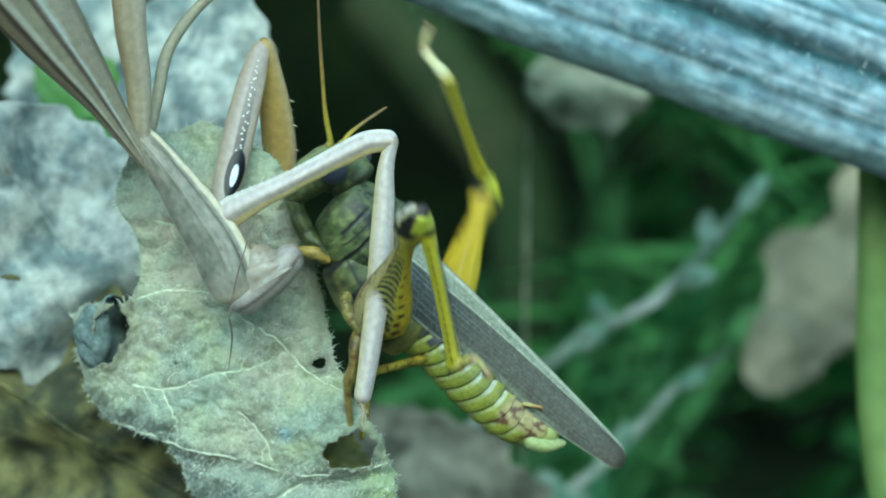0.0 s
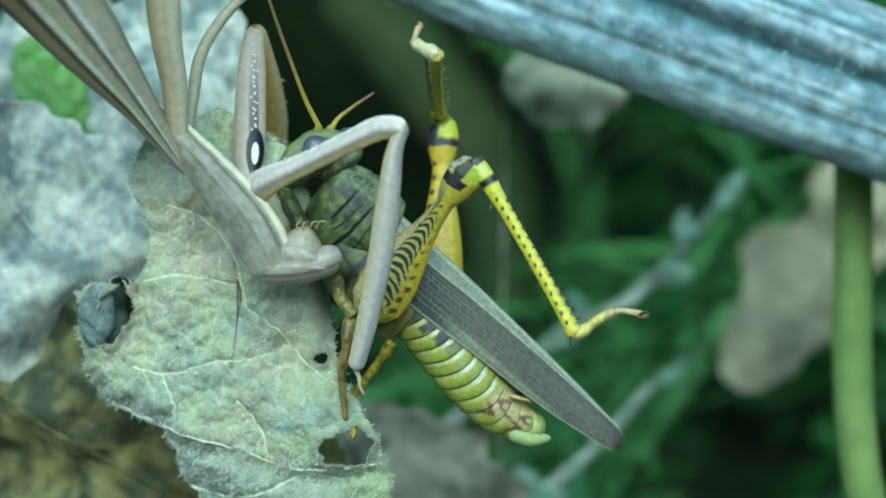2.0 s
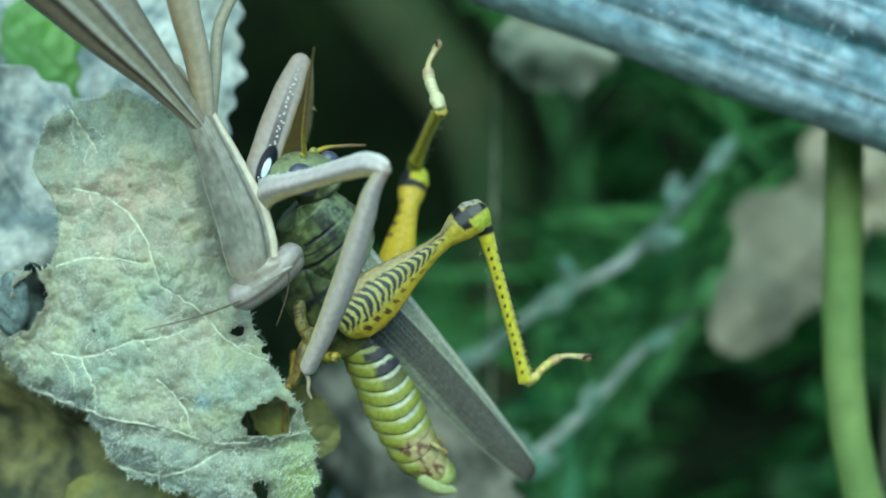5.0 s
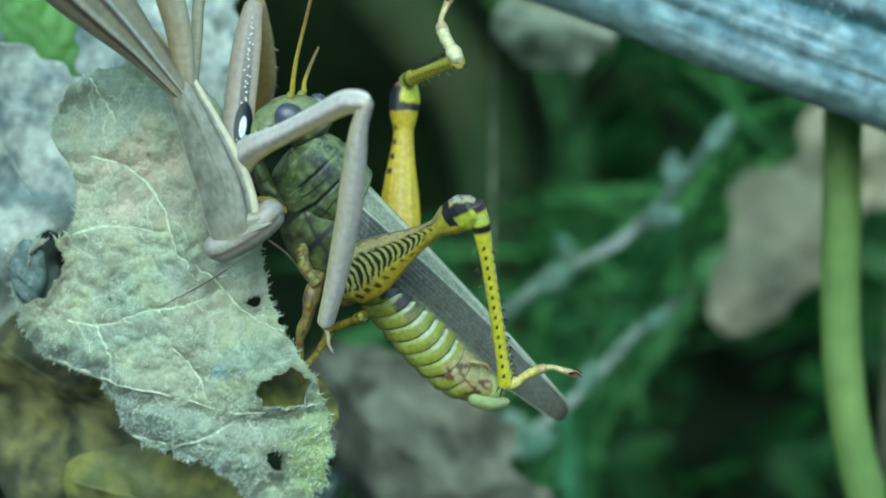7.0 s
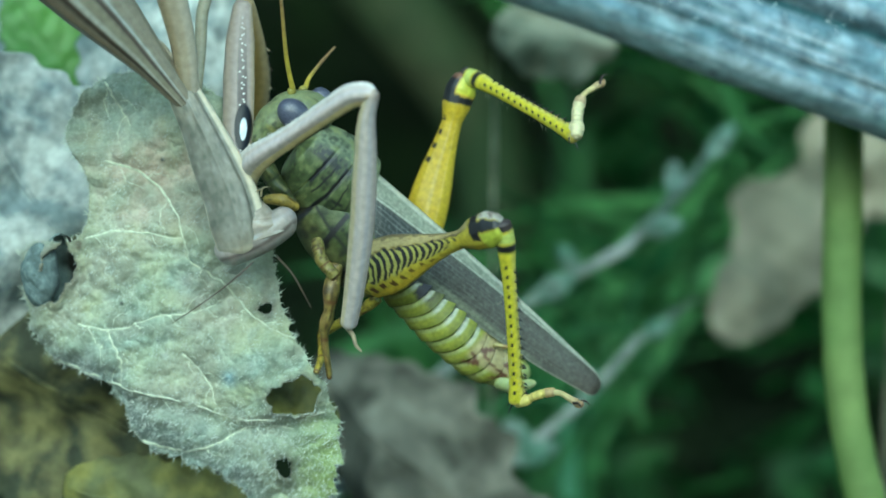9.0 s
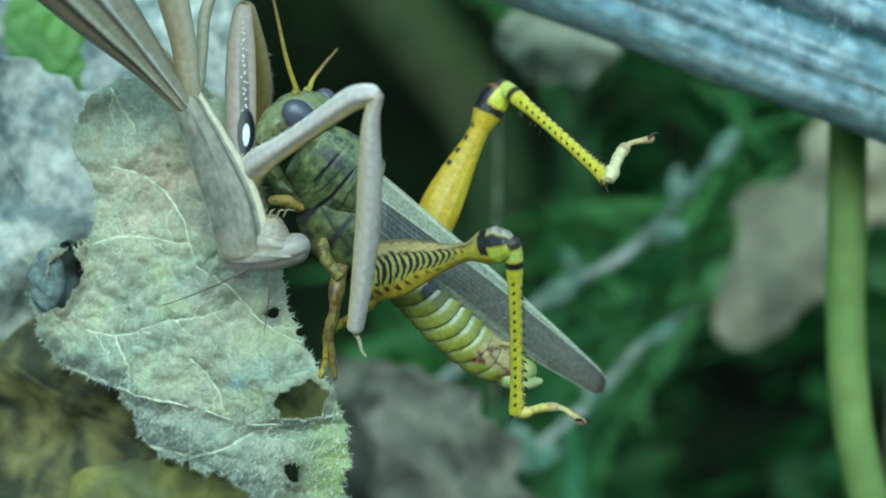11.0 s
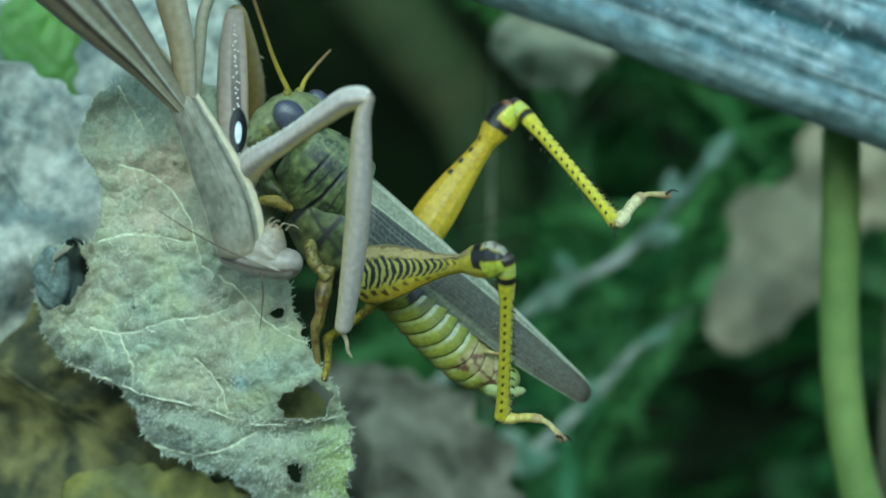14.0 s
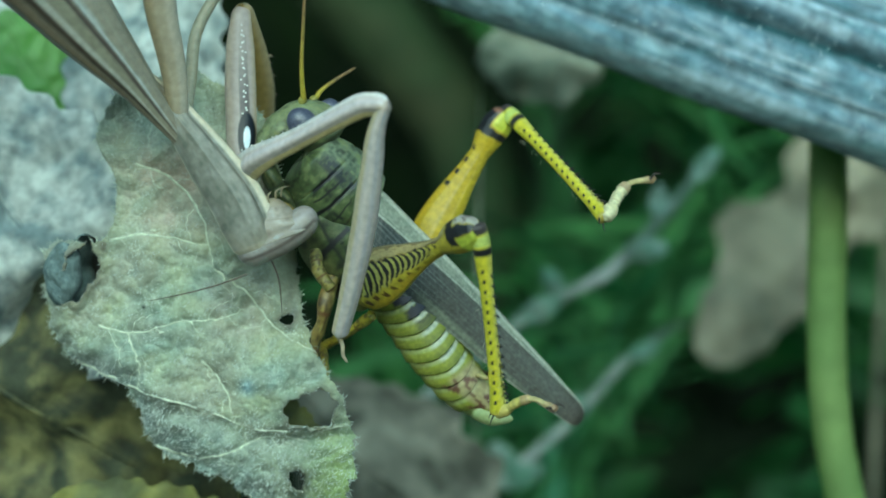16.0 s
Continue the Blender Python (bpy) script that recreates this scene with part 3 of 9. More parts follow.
def crumpled_leaf():
    s = np.linspace(0, 1, 700, endpoint=False)
    ring = spline(LEAF_EDGE + LEAF_EDGE[:1], s)[:, [0, 2]]
    ang = np.arange(700)
    centre = ring.mean(0)
    ring = centre + (ring - centre) * (1 + np.where(ring[:, 1] < 8, 1.0, 0.35) * (0.012 * np.sin(ang * 0.31) + 0.008 * np.sin(ang * 0.83 + 1) + 0.012 * np.sin(ang * 0.117 + 2) * np.sin(ang * 0.5) + 0.008 * (hash2(ang * 1.0, 1.0) - 0.5)))[:, None]
    step = 0.115
    xs, zs = np.arange(-19, 19, step), np.arange(-22, 28, step)
    X, Z = np.meshgrid(xs, zs, indexing="ij")
    P = np.stack([X.ravel(), Z.ravel()], 1)
    P = P + (np.stack([hash2(P[:, 0], P[:, 1]), hash2(P[:, 1], P[:, 0] + 3)], 1) - 0.5) * 0.055
    # inside the outline
    inside = np.zeros(len(P), bool)
    q = np.roll(ring, -1, 0)
    for (x0, z0), (x1, z1) in zip(ring, q):
        hit = (z0 > P[:, 1]) != (z1 > P[:, 1])
        if hit.any():
            inside ^= hit & (P[:, 0] < (x1 - x0) * (P[:, 1] - z0) / (z1 - z0 + 1e-12) + x0)
    hole_rim = np.full(len(P), 9.0)
    for c, a, b, turn in HOLES:
        d = P - np.array(c)[[0, 2]]
        ca, sa = math.cos(turn), math.sin(turn)
        e = np.sqrt(((d[:, 0] * ca + d[:, 1] * sa) / a) ** 2 + ((-d[:, 0] * sa + d[:, 1] * ca) / b) ** 2)
        th = np.arctan2(d[:, 1], d[:, 0])
        e = e + 0.1 * np.sin(th * 3 + a * 3) + 0.07 * np.sin(th * 7 + a) + 0.05 * np.sin(th * 13)
        inside &= e > 1
        hole_rim = np.minimum(hole_rim, (e - 1) * min(a, b))
    vein = np.full(len(P), 9.0)
    for k, line in enumerate(VEINS):
        path = spline(line, np.linspace(0, 1, 22))
        path[:, [0, 2]] += 0.14 * np.stack([hash2(np.arange(22.0), k + 0.5) - 0.5, hash2(np.arange(22.0), k + 7.5) - 0.5], 1) * 2
        for a, b in zip(path[:-1], path[1:]):
            vein = np.minimum(vein, segment_distance(P, a, b))
    zs_count, xs_count = len(zs), len(xs)
    everything, kept = P, np.flatnonzero(inside)
    P, hole_rim, vein = P[kept], hole_rim[kept], vein[kept]
    n1 = np.array([noise.noise((x * 0.16, 3.1, z * 0.16)) for x, z in P])
    n2 = np.array([noise.noise((x * 0.6, 7.7, z * 0.6)) for x, z in P])
    n3 = np.array([noise.noise((x * 2.4, 1.3, z * 2.4)) for x, z in P])
    cell = np.array([noise.voronoi((x * 0.42, 0.0, z * 0.42))[0] for x, z in P])
    web = np.clip(1 - (cell[:, 1] - cell[:, 0]) * 9, 0, 1)
    pucker = np.array([noise.noise((x * 1.15 + 3, 4.4, z * 1.15)) for x, z in P])
    # folds: the lower flap bends away, the upper lobe is a hollow bulge
    fold = spline(VEINS[7], np.linspace(0, 1, 30))
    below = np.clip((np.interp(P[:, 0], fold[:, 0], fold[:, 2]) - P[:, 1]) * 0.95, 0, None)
    lobe = np.array((-8.02, 0.00, 20.19))[[0, 2]]
    dl = np.linalg.norm(P - lobe, axis=1)
    Y = 2.0 * n1 + 0.5 * n2 + 0.09 * n3 + 0.3 * np.exp(-(vein / 0.4) ** 2) - 0.45 * np.clip(cell[:, 1] - cell[:, 0], 0, 0.8) + 0.24 * pucker
    Y += 0.9 * np.exp(-((below - 0.9) / 0.8) ** 2) * (below > 0) + 0.45 * below - 0.012 * below ** 2 + 0.8 * np.exp(-(dl / 2.4) ** 2) - 0.5 * np.exp(-((dl - 3.4) / 0.9) ** 2)
    Y += 0.035 * np.clip(-P[:, 0] - 6, 0, None) ** 2 - 0.7 * np.exp(-(hole_rim / 0.7) ** 2)
    # the upper margin bends back behind the insects, the lower margin curls away
    Y += 0.22 * np.clip(P[:, 0] - 4, 0, None) ** 2 * np.clip((P[:, 1] - 4) / 4, 0, 1)
    out = ring - ring.mean(0)
    out = np.clip((out / np.linalg.norm(out, axis=1)[:, None]) @ np.array((-0.75, -0.66)), 0, 1)
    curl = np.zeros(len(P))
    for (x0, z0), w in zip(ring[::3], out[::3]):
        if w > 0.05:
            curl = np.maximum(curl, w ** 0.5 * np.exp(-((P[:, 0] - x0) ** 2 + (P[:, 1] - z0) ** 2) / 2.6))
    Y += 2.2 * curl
    verts = np.stack([P[:, 0], Y, P[:, 1]], 1)
    idx = np.arange(len(everything)).reshape(xs_count, zs_count)
    f = np.stack([idx[:-1, :-1], idx[1:, :-1], idx[1:, 1:], idx[:-1, 1:]], -1).reshape(-1, 4)
    f = f[inside[f].all(1)]
    remap = np.full(len(everything), -1)
    remap[kept] = np.arange(len(kept))
    used = np.unique(remap[f])
    compact = np.full(len(kept), -1)
    compact[used] = np.arange(len(used))
    remap[kept] = compact
    ridge = np.exp(-(vein / 0.1) ** 2) * np.clip(0.75 + 1.2 * n2, 0.25, 1)
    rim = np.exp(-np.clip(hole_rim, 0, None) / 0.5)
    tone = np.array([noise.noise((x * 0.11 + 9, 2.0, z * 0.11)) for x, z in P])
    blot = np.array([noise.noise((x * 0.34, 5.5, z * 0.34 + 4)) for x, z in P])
    # painted shade round the left edge of the upper lobe
    lobe_shade = np.exp(-((dl - 3.2) / 0.8) ** 2) * (P[:, 0] < lobe[0] + 1)

    def spot(c, rx, rz):
        d = P - np.array(c)[[0, 2]]
        return np.exp(-(d[:, 0] / rx) ** 2 - (d[:, 1] / rz) ** 2) * np.clip(0.75 + 0.9 * n2 + 0.7 * blot, 0, 1.2)

    cols = paint((0.36, 0.43, 0.31), (np.clip(tone * 2.2 + 0.2, 0, 1) * 0.7, (0.37, 0.37, 0.3)), (np.clip(-tone * 2.4, 0, 1) * 0.7, (0.28, 0.38, 0.35)),
                 (np.clip(blot * 2.4, 0, 1) * 0.65, (0.42, 0.47, 0.29)), (np.clip(-blot * 2.6 - 0.3, 0, 1) * 0.6, (0.24, 0.25, 0.2)),
                 (np.clip(n2 * 2.2 - 0.45, 0, 1) * 0.3, (0.37, 0.47, 0.46)), (np.clip(-n2 * 2.4 - 0.5, 0, 1) * 0.35, (0.25, 0.29, 0.23)),
                 (spot((-9.6, 0.00, 19.4), 2.3, 3.0) * 0.8, (0.19, 0.21, 0.165)), (spot((-3.0, 0.00, 15.0), 6.5, 5.0) * 0.95, (0.5, 0.43, 0.35)), (spot((-4.70, 0.00, 2.21), 2.4, 3.0) * 0.55, (0.2, 0.27, 0.25)),
                 (spot((3.87, 0.00, 3.32), 3.6, 4.2) * 0.65, (0.38, 0.35, 0.32)), (spot((-0.00, 0.00, -9.96), 6.0, 1.8) * 0.6, (0.22, 0.3, 0.3)), (spot((1.11, 0.00, -13.83), 6.0, 1.6) * 0.6, (0.2, 0.28, 0.28)), (spot((-8.85, 0.00, -3.32), 4.0, 1.6) * 0.5, (0.28, 0.27, 0.24)),
                 # shade of the lower flap and curled margin is put into the colour
                 (np.clip(pucker * 1.6, 0, 1) * 0.3, (0.46, 0.53, 0.43)), (web * 0.16, (0.52, 0.58, 0.47)), (np.clip(n3 * 2 - 1.0, 0, 1) * 0.5, (0.18, 0.17, 0.13)), (np.clip(below * 1.2, 0, 1) * 0.3, (0.25, 0.31, 0.3)), (curl * 0.4, (0.22, 0.27, 0.28)), (np.clip(lobe_shade, 0, 1) * 0.25, (0.2, 0.25, 0.23)),
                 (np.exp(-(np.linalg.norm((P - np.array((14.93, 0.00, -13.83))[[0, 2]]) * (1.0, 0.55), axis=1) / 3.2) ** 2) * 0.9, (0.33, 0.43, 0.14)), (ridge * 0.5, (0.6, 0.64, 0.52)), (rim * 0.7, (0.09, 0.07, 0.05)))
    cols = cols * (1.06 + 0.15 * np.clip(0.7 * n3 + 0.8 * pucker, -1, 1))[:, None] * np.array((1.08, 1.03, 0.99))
    grey = cols.mean(1)[:, None]
    cols = grey + 1.02 * (cols - grey)
    for c, r, tone in (((-5.42, 0.00, 2.65), 0.16, (0.02, 0.02, 0.02)), ((5.31, 0.00, -4.42), 0.75, (0.36, 0.5, 0.53)), ((-1.11, 0.00, -2.32), 0.3, (0.6, 0.64, 0.55)), ((-1.66, 0.00, 16.87), 0.2, (0.1, 0.1, 0.09)), ((-9.96, 0.00, 8.30), 0.5, (0.12, 0.1, 0.07))):
        m = np.exp(-(np.linalg.norm(P - np.array(c)[[0, 2]], axis=1) / r) ** 2)[:, None]
        cols = cols * (1 - m) + np.array(tone) * m
    return [verts[used], [tuple(q) for q in remap[f].tolist()], np.clip(cols[used], 0.01, 0.8)], ring


DRY_LEAF = empty("dry_leaf", "crumpled grey-green dry leaf with pale veins and holes", "leaf")
_geo, LEAF_RING = crumpled_leaf()
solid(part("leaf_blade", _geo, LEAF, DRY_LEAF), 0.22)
part("leaf_stalk", tube([(12.11, 10.00, -14.36), (11.70, 12.00, -18.09), (10.98, 14.00, -24.25), (14.0, 20.0, -250.0), (18.0, 30.0, -572.0)], [0.9, 1.4, 1.8, 2.2], [0.9, 1.4, 1.8, 2.2], 60, 14, None, 0.01), STALK, DRY_LEAF, "pale green leaf stalk")
# the raised veins, thin and pale, with side veins branching off
_pv = _geo[0]
rng = np.random.default_rng(21)
LEAF_VEIN = shader("leaf_vein", (0.66, 0.7, 0.54), rough=0.7, grain=2500, vary=0.25, bump=0.3)


def on_blade(q):
    near = np.argmin((_pv[:, 0] - q[0]) ** 2 + (_pv[:, 2] - q[1]) ** 2)
    return (q[0], _pv[near, 1] - 0.13, q[1])


def leaf_vein(line, r):
    n = max(6, int(len(line) * 5))
    p = spline(line, np.linspace(0, 1, n))[:, [0, 2]]
    p[1:-1] += rng.normal(size=(n - 2, 2)) * 0.07
    part("vein", tube([on_blade(q) for q in p], [r, r * 0.8, r * 0.4], [r, r * 0.8, r * 0.4], n * 4, 6, None, 0.02), LEAF_VEIN, DRY_LEAF, "thin pale raised vein")
    return p


for _k, _line in enumerate(VEINS):
    _p = leaf_vein(_line, 0.14 if _k in (2, 3, 7, 8) else 0.11)
    for _i in range(2, len(_p) - 2, 4):
        _d = _p[_i + 1] - _p[_i - 1]
        _d = _d / np.linalg.norm(_d)
        _o = np.array([-_d[1], _d[0]]) * (1 if (_i // 4) % 2 else -1)
        _L = 1.2 + 2.2 * rng.random()
        _q = [_p[_i], _p[_i] + (_o * 0.8 + _d * 0.5) * _L * 0.5, _p[_i] + (_o * 0.6 + _d * 0.9) * _L]
        if all(np.min((_pv[:, 0] - q[0]) ** 2 + (_pv[:, 2] - q[1]) ** 2) < 0.03 for q in _q):
            leaf_vein([(q[0], 0.0, q[1]) for q in _q], 0.045)
# bristles along the edge
_h = []
rng = np.random.default_rng(9)
for k in range(620):
    i = rng.integers(0, len(LEAF_RING))
    p = LEAF_RING[i]
    t = LEAF_RING[(i + 3) % len(LEAF_RING)] - LEAF_RING[i - 3]
    t /= np.linalg.norm(t)
    o = np.array([-t[1], t[0]])
    if o @ (p - LEAF_RING.mean(0)) < 0:
        o = -o
    # the blade's own height at its edge
    near = np.argmin(np.abs(_geo[0][:, 0] - p[0]) + np.abs(_geo[0][:, 2] - p[1]))
    y = _geo[0][near, 1]
    L = 0.25 + 0.55 * rng.random() ** 2
    d = o + t * rng.normal() * 0.5
    b = np.array([_geo[0][near, 0], y, _geo[0][near, 2]])
    w = np.array([t[0], 0, t[1]]) * 0.05
    _h.append((b - w, b + w, b + np.array([d[0], rng.normal() * 0.4, d[1]]) * L))
part("bristles", [np.array(_h).reshape(-1, 3), [(3 * i, 3 * i + 1, 3 * i + 2) for i in range(len(_h))], None],
     shader("bristle", (0.5, 0.55, 0.45), rough=0.7), DRY_LEAF, "short pale bristles on the leaf's edge")

# the rolled-in pocket at the leaf's margin; its inner shade is painted near-black
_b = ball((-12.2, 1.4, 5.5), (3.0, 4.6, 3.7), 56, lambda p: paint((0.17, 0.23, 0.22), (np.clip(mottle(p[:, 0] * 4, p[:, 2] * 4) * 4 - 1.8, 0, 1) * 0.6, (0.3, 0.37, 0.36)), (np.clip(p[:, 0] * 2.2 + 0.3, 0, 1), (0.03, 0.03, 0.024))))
_b[0] = _b[0] + np.stack([0.25 * np.sin(_b[0][:, 2] * 1.7), 0.3 * np.sin(_b[0][:, 2] * 2.3 + _b[0][:, 0]), 0.2 * np.sin(_b[0][:, 0] * 2)], 1)
_near = [np.argmin((_geo[0][:, 0] - p[0]) ** 2 + (_geo[0][:, 2] - p[2]) ** 2) for p in _b[0]]
_behind = _b[0][:, 1] > _geo[0][_near, 1] + 0.25
_keep = [f for f in _b[1] if all(_behind[i] for i in f)]
solid(part("rolled_margin", [_b[0], _keep, _b[2]], shader("rolled_margin", None, rough=0.9, grain=900, vary=0.3, bump=0.6, bump_scale=3000, spec=0.2), DRY_LEAF, "rolled-in bluish leaf margin, its inner shade painted dark"), 0.2)
_c = _geo[0][np.argmin((_geo[0][:, 0] + 14.2) ** 2 + (_geo[0][:, 2] - 5.3) ** 2)]
_b = ball((-13.9, _c[1] + 0.4, 5.3), (1.9, 1.7, 3.2), 64, lambda p: paint((0.13, 0.165, 0.16), (np.clip(mottle(p[:, 0] * 6 + 3, p[:, 2] * 6) * 4 - 1.8, 0, 1) * 0.6, (0.24, 0.3, 0.29)), (np.clip(1.5 - mottle(p[:, 0] * 9, p[:, 2] * 9 + 4) * 4, 0, 1) * 0.6, (0.12, 0.16, 0.16))))
_b[0] = _b[0] + np.stack([0.12 * np.sin(_b[0][:, 2] * 1.7 + 1), 0.12 * np.sin(_b[0][:, 2] * 2.9 + _b[0][:, 0] * 2) + 0.06 * np.sin(_b[0][:, 2] * 7 + _b[0][:, 0] * 5), 0.15 * np.sin(_b[0][:, 0] * 2)], 1)
part("rolled_lobe", _b, shader("rolled_lobe", None, rough=0.9, grain=1400, vary=0.35, bump=0.8, bump_scale=3000, spec=0.2), DRY_LEAF, "rounded bluish-grey lobe of the rolled margin")
# fine pale hairs on the blade
_h = []
_fold = spline(VEINS[7], np.linspace(0, 1, 30))
for k in range(22000):
    b = _geo[0][rng.integers(0, len(_geo[0]))] + (0, -0.1, 0)
    low = np.interp(b[0], _fold[:, 0], _fold[:, 2]) + 0.6 > b[2]
    if rng.random() < (0.35 if low else 0.72) - 0.6 * noise.noise((b[0] * 0.4, 2.0, b[2] * 0.4)):
        continue
    L = 1.25 if low else 0.9
    q = b + np.array([rng.normal() * 0.1 - 0.12, -0.12 - 0.16 * rng.random(), rng.normal() * 0.1 - 0.2]) * L
    w = np.array([0.02, 0, -0.012])
    _h.append((b - w, b + w, q))
part("leaf_hair", [np.array(_h).reshape(-1, 3), [(3 * i, 3 * i + 1, 3 * i + 2) for i in range(len(_h))], None],
     shader("leaf_hair", (0.6, 0.64, 0.58), rough=0.6), DRY_LEAF, "fine pale hairs on the leaf")

# ---- the grasshopper ----
HOPPER = empty("grasshopper", "yellow-green grasshopper with black-barred legs, held by the mantis", "grasshopper")


def head_colour(s, v, f):
    m = mottle(s * 16, v * 5 + f * 3)
    fine = mottle(s * 42, v * 13 + f * 7)
    return paint((0.085, 0.1, 0.042), (band(v, 0.3, 2, 0.4) * 0.9, (0.22, 0.25, 0.13)), (np.clip(m * 4 - 2.0, 0, 1) * 0.7, (0.22, 0.25, 0.1)), (np.clip(1.5 - m * 4, 0, 1) * 0.8, (0.022, 0.026, 0.014)), (np.clip(fine * 4 - 2.4, 0, 1) * 0.5, (0.24, 0.24, 0.11)),
                 (band(s, 0.27, 0.34, 0.03) * band(v, -0.8, 0.5, 0.2) * 0.6, (0.26, 0.24, 0.07)), (band(s, 0.34, 0.37, 0.02) * band(v, -0.8, 0.3, 0.2) * 0.8, BLACK), (band(s, 0.86, 2, 0.05) * 0.7, (0.03, 0.035, 0.02)))


part("head", tube([(1.10, 0.30, -7.06), (0.92, 0.30, -5.27), (1.07, 0.30, -3.02), (2.06, 0.30, -1.19), (4.97, 0.30, -1.04)], [1.3, 2.0, 2.5, 2.55, 2.2], [1.1, 1.7, 2.25, 2.4, 2.5], 110, 60, head_colour, 0.12,
     lambda S, A: 1 + 0.03 * np.sin(S * 31 + 2 * np.cos(A)) * np.sin(A * 3)), HOPPER_SKIN, HOPPER, "mottled green face with pale crown")
for c, r in (((1.30, -2.15, -1.75), (1.8, 1.05, 1.42)), ((2.68, 1.70, 1.27), (1.2, 0.85, 1.0))):
    part("eye", ball(c, r, 28), EYE, HOPPER, "dark bluish compound eye")
for c in ((-0.27, -0.60, -0.27), (0.67, 1.20, 0.58)):
    part("antenna_socket", ball(c, (0.42, 0.42, 0.45), 14, (0.32, 0.29, 0.06)), HOPPER_SKIN, HOPPER)


def pronotum_colour(s, v, f):
    w = s + 0.03 * (mottle(v * 6, f * 3) - 0.5)
    m = mottle(s * 14, v * 7 + f * 2)
    lines = band(w, 0.28, 0.345, 0.015) * band(v, -0.5, 0.5, 0.05) + band(w, 0.53, 0.585, 0.015) + band(w, 0.77, 0.80, 0.01) * 0.7 + band(w, 0.42, 0.455, 0.012) * band(v, -0.6, 0.25, 0.05) + band(w, 0.665, 0.695, 0.012) * band(v, -0.7, 0.1, 0.05) + band(w, 0.36, 0.52, 0.03) * band(v, -0.22, -0.12, 0.03) + band(w, 0.6, 0.75, 0.03) * band(v, -0.42, -0.34, 0.03)
    low = band(v, -0.9, 0.3, 0.06)
    saddle = np.clip(m * 6 - 2.0, 0, 1) * band(v, 0.05, 0.5, 0.1) * band(s, 0.08, 0.66, 0.06)
    return paint((0.095, 0.122, 0.045), (band(v, 0.3, 2, 0.35), (0.17, 0.2, 0.12)), (np.clip(m * 4 - 2.0, 0, 1) * 0.7, (0.25, 0.28, 0.11)), (np.clip(1.7 - m * 4, 0, 1) * 0.8, (0.022, 0.028, 0.016)), (lines * low, BLACK), (saddle * 0.92, (0.016, 0.018, 0.026)),
                 (band(s, 0.9, 2, 0.05), (0.26, 0.29, 0.18)))


part("pronotum", tube([(3.98, 0.00, -3.58), (6.42, 0.00, -3.43), (9.31, 0.00, -3.41), (12.39, 0.00, -2.61)], [2.8, 3.3, 3.5, 3.2], [3.1, 4.2, 4.7, 3.6], 150, 96, pronotum_colour, 0.07,
     lambda S, A: 1 - 0.03 * np.exp(-((S - 0.32) / 0.02) ** 2) - 0.03 * np.exp(-((S - 0.57) / 0.02) ** 2)), HOPPER_SKIN, HOPPER, "green saddle with black furrows")


def thorax_colour(s, v, f):
    m = mottle(s * 14, v * 6 + f * 2)
    lines = band(np.modf(s * 3.6 + v * 0.25 + 0.06 * m + 2)[0], 0.0, 0.2, 0.04) + band(v, -0.3, -0.2, 0.03) * 0.9
    return paint((0.07, 0.095, 0.03), (band(v, -2, -0.3, 0.3) * 0.5, (0.14, 0.125, 0.045)), (np.clip(m * 4 - 2.2, 0, 1) * 0.6, (0.2, 0.21, 0.09)), (np.clip(2.0 - m * 4, 0, 1) * 0.9, (0.016, 0.017, 0.014)), (lines * band(v, -0.9, 0.4, 0.1), BLACK), (band(s, 0.75, 2, 0.1) * 0.5, (0.3, 0.28, 0.07)))


part("thorax", tube([(8.44, 0.00, -5.72), (12.19, 0.00, -6.45), (16.19, 0.00, -6.59), (19.84, 0.00, -6.33)], [2.6, 3.3, 3.4, 3.0], [3.4, 4.1, 4.2, 3.4], 150, 80, thorax_colour, 0.1), HOPPER_SKIN, HOPPER, "green thorax with dark seams")


def abdomen_colour(s, v, f):
    seg = np.modf(s * 13 - 0.3 * v * (1 - s) + 0.55 * v * v + 1)[0]
    rings = band(seg, -0.05, 0.4, 0.14)
    dark = band(v + 0.5 * (mottle(s * 30, v * 5) - 0.5), -0.35 + 0.5 * s, 0.95, 0.15) * band(s, 0.0, 0.4, 0.08) * band(seg + 0.3 * (mottle(s * 50, v * 9) - 0.5), 0.3, 1.1, 0.1)
    groove = band(seg, 0.9, 2, 0.06)
    end = band(s, 0.64, 0.93, 0.03)
    marks = end * np.clip(np.sin(s * 42 + v * 5 + 2 * np.sin(v * 7)) * 3 - 1.5, 0, 1) * band(v, -0.65, 0.6, 0.1)
    mott = mottle(s * 40, v * 7 + f * 3)
    return paint((0.3, 0.32, 0.04), (band(v, -2, -0.45, 0.3) * 0.6, (0.4, 0.4, 0.08)), (np.clip(mott * 4 - 2, 0, 1) * 0.5, (0.2, 0.22, 0.03)), (np.clip(1.3 - mott * 4, 0, 1) * 0.5, (0.12, 0.13, 0.02)), (rings * 0.75, (0.46, 0.5, 0.2)), (band(seg, 0.62, 1.0, 0.12) * 0.6, (0.17, 0.19, 0.03)), (groove * 0.8, (0.07, 0.075, 0.02)),
                 (rings * band(v, -0.15, 1, 0.2) * band(s, 0.15, 0.7, 0.1) * 0.75, (0.58, 0.6, 0.52)), (dark, (0.02, 0.018, 0.03)),
                 (end * band(v, -0.4, 1, 0.2) * 0.8, (0.42, 0.34, 0.18)), (marks, (0.12, 0.055, 0.03)), (band(s, 0.93, 2, 0.02) * 0.8, (0.36, 0.42, 0.16)))


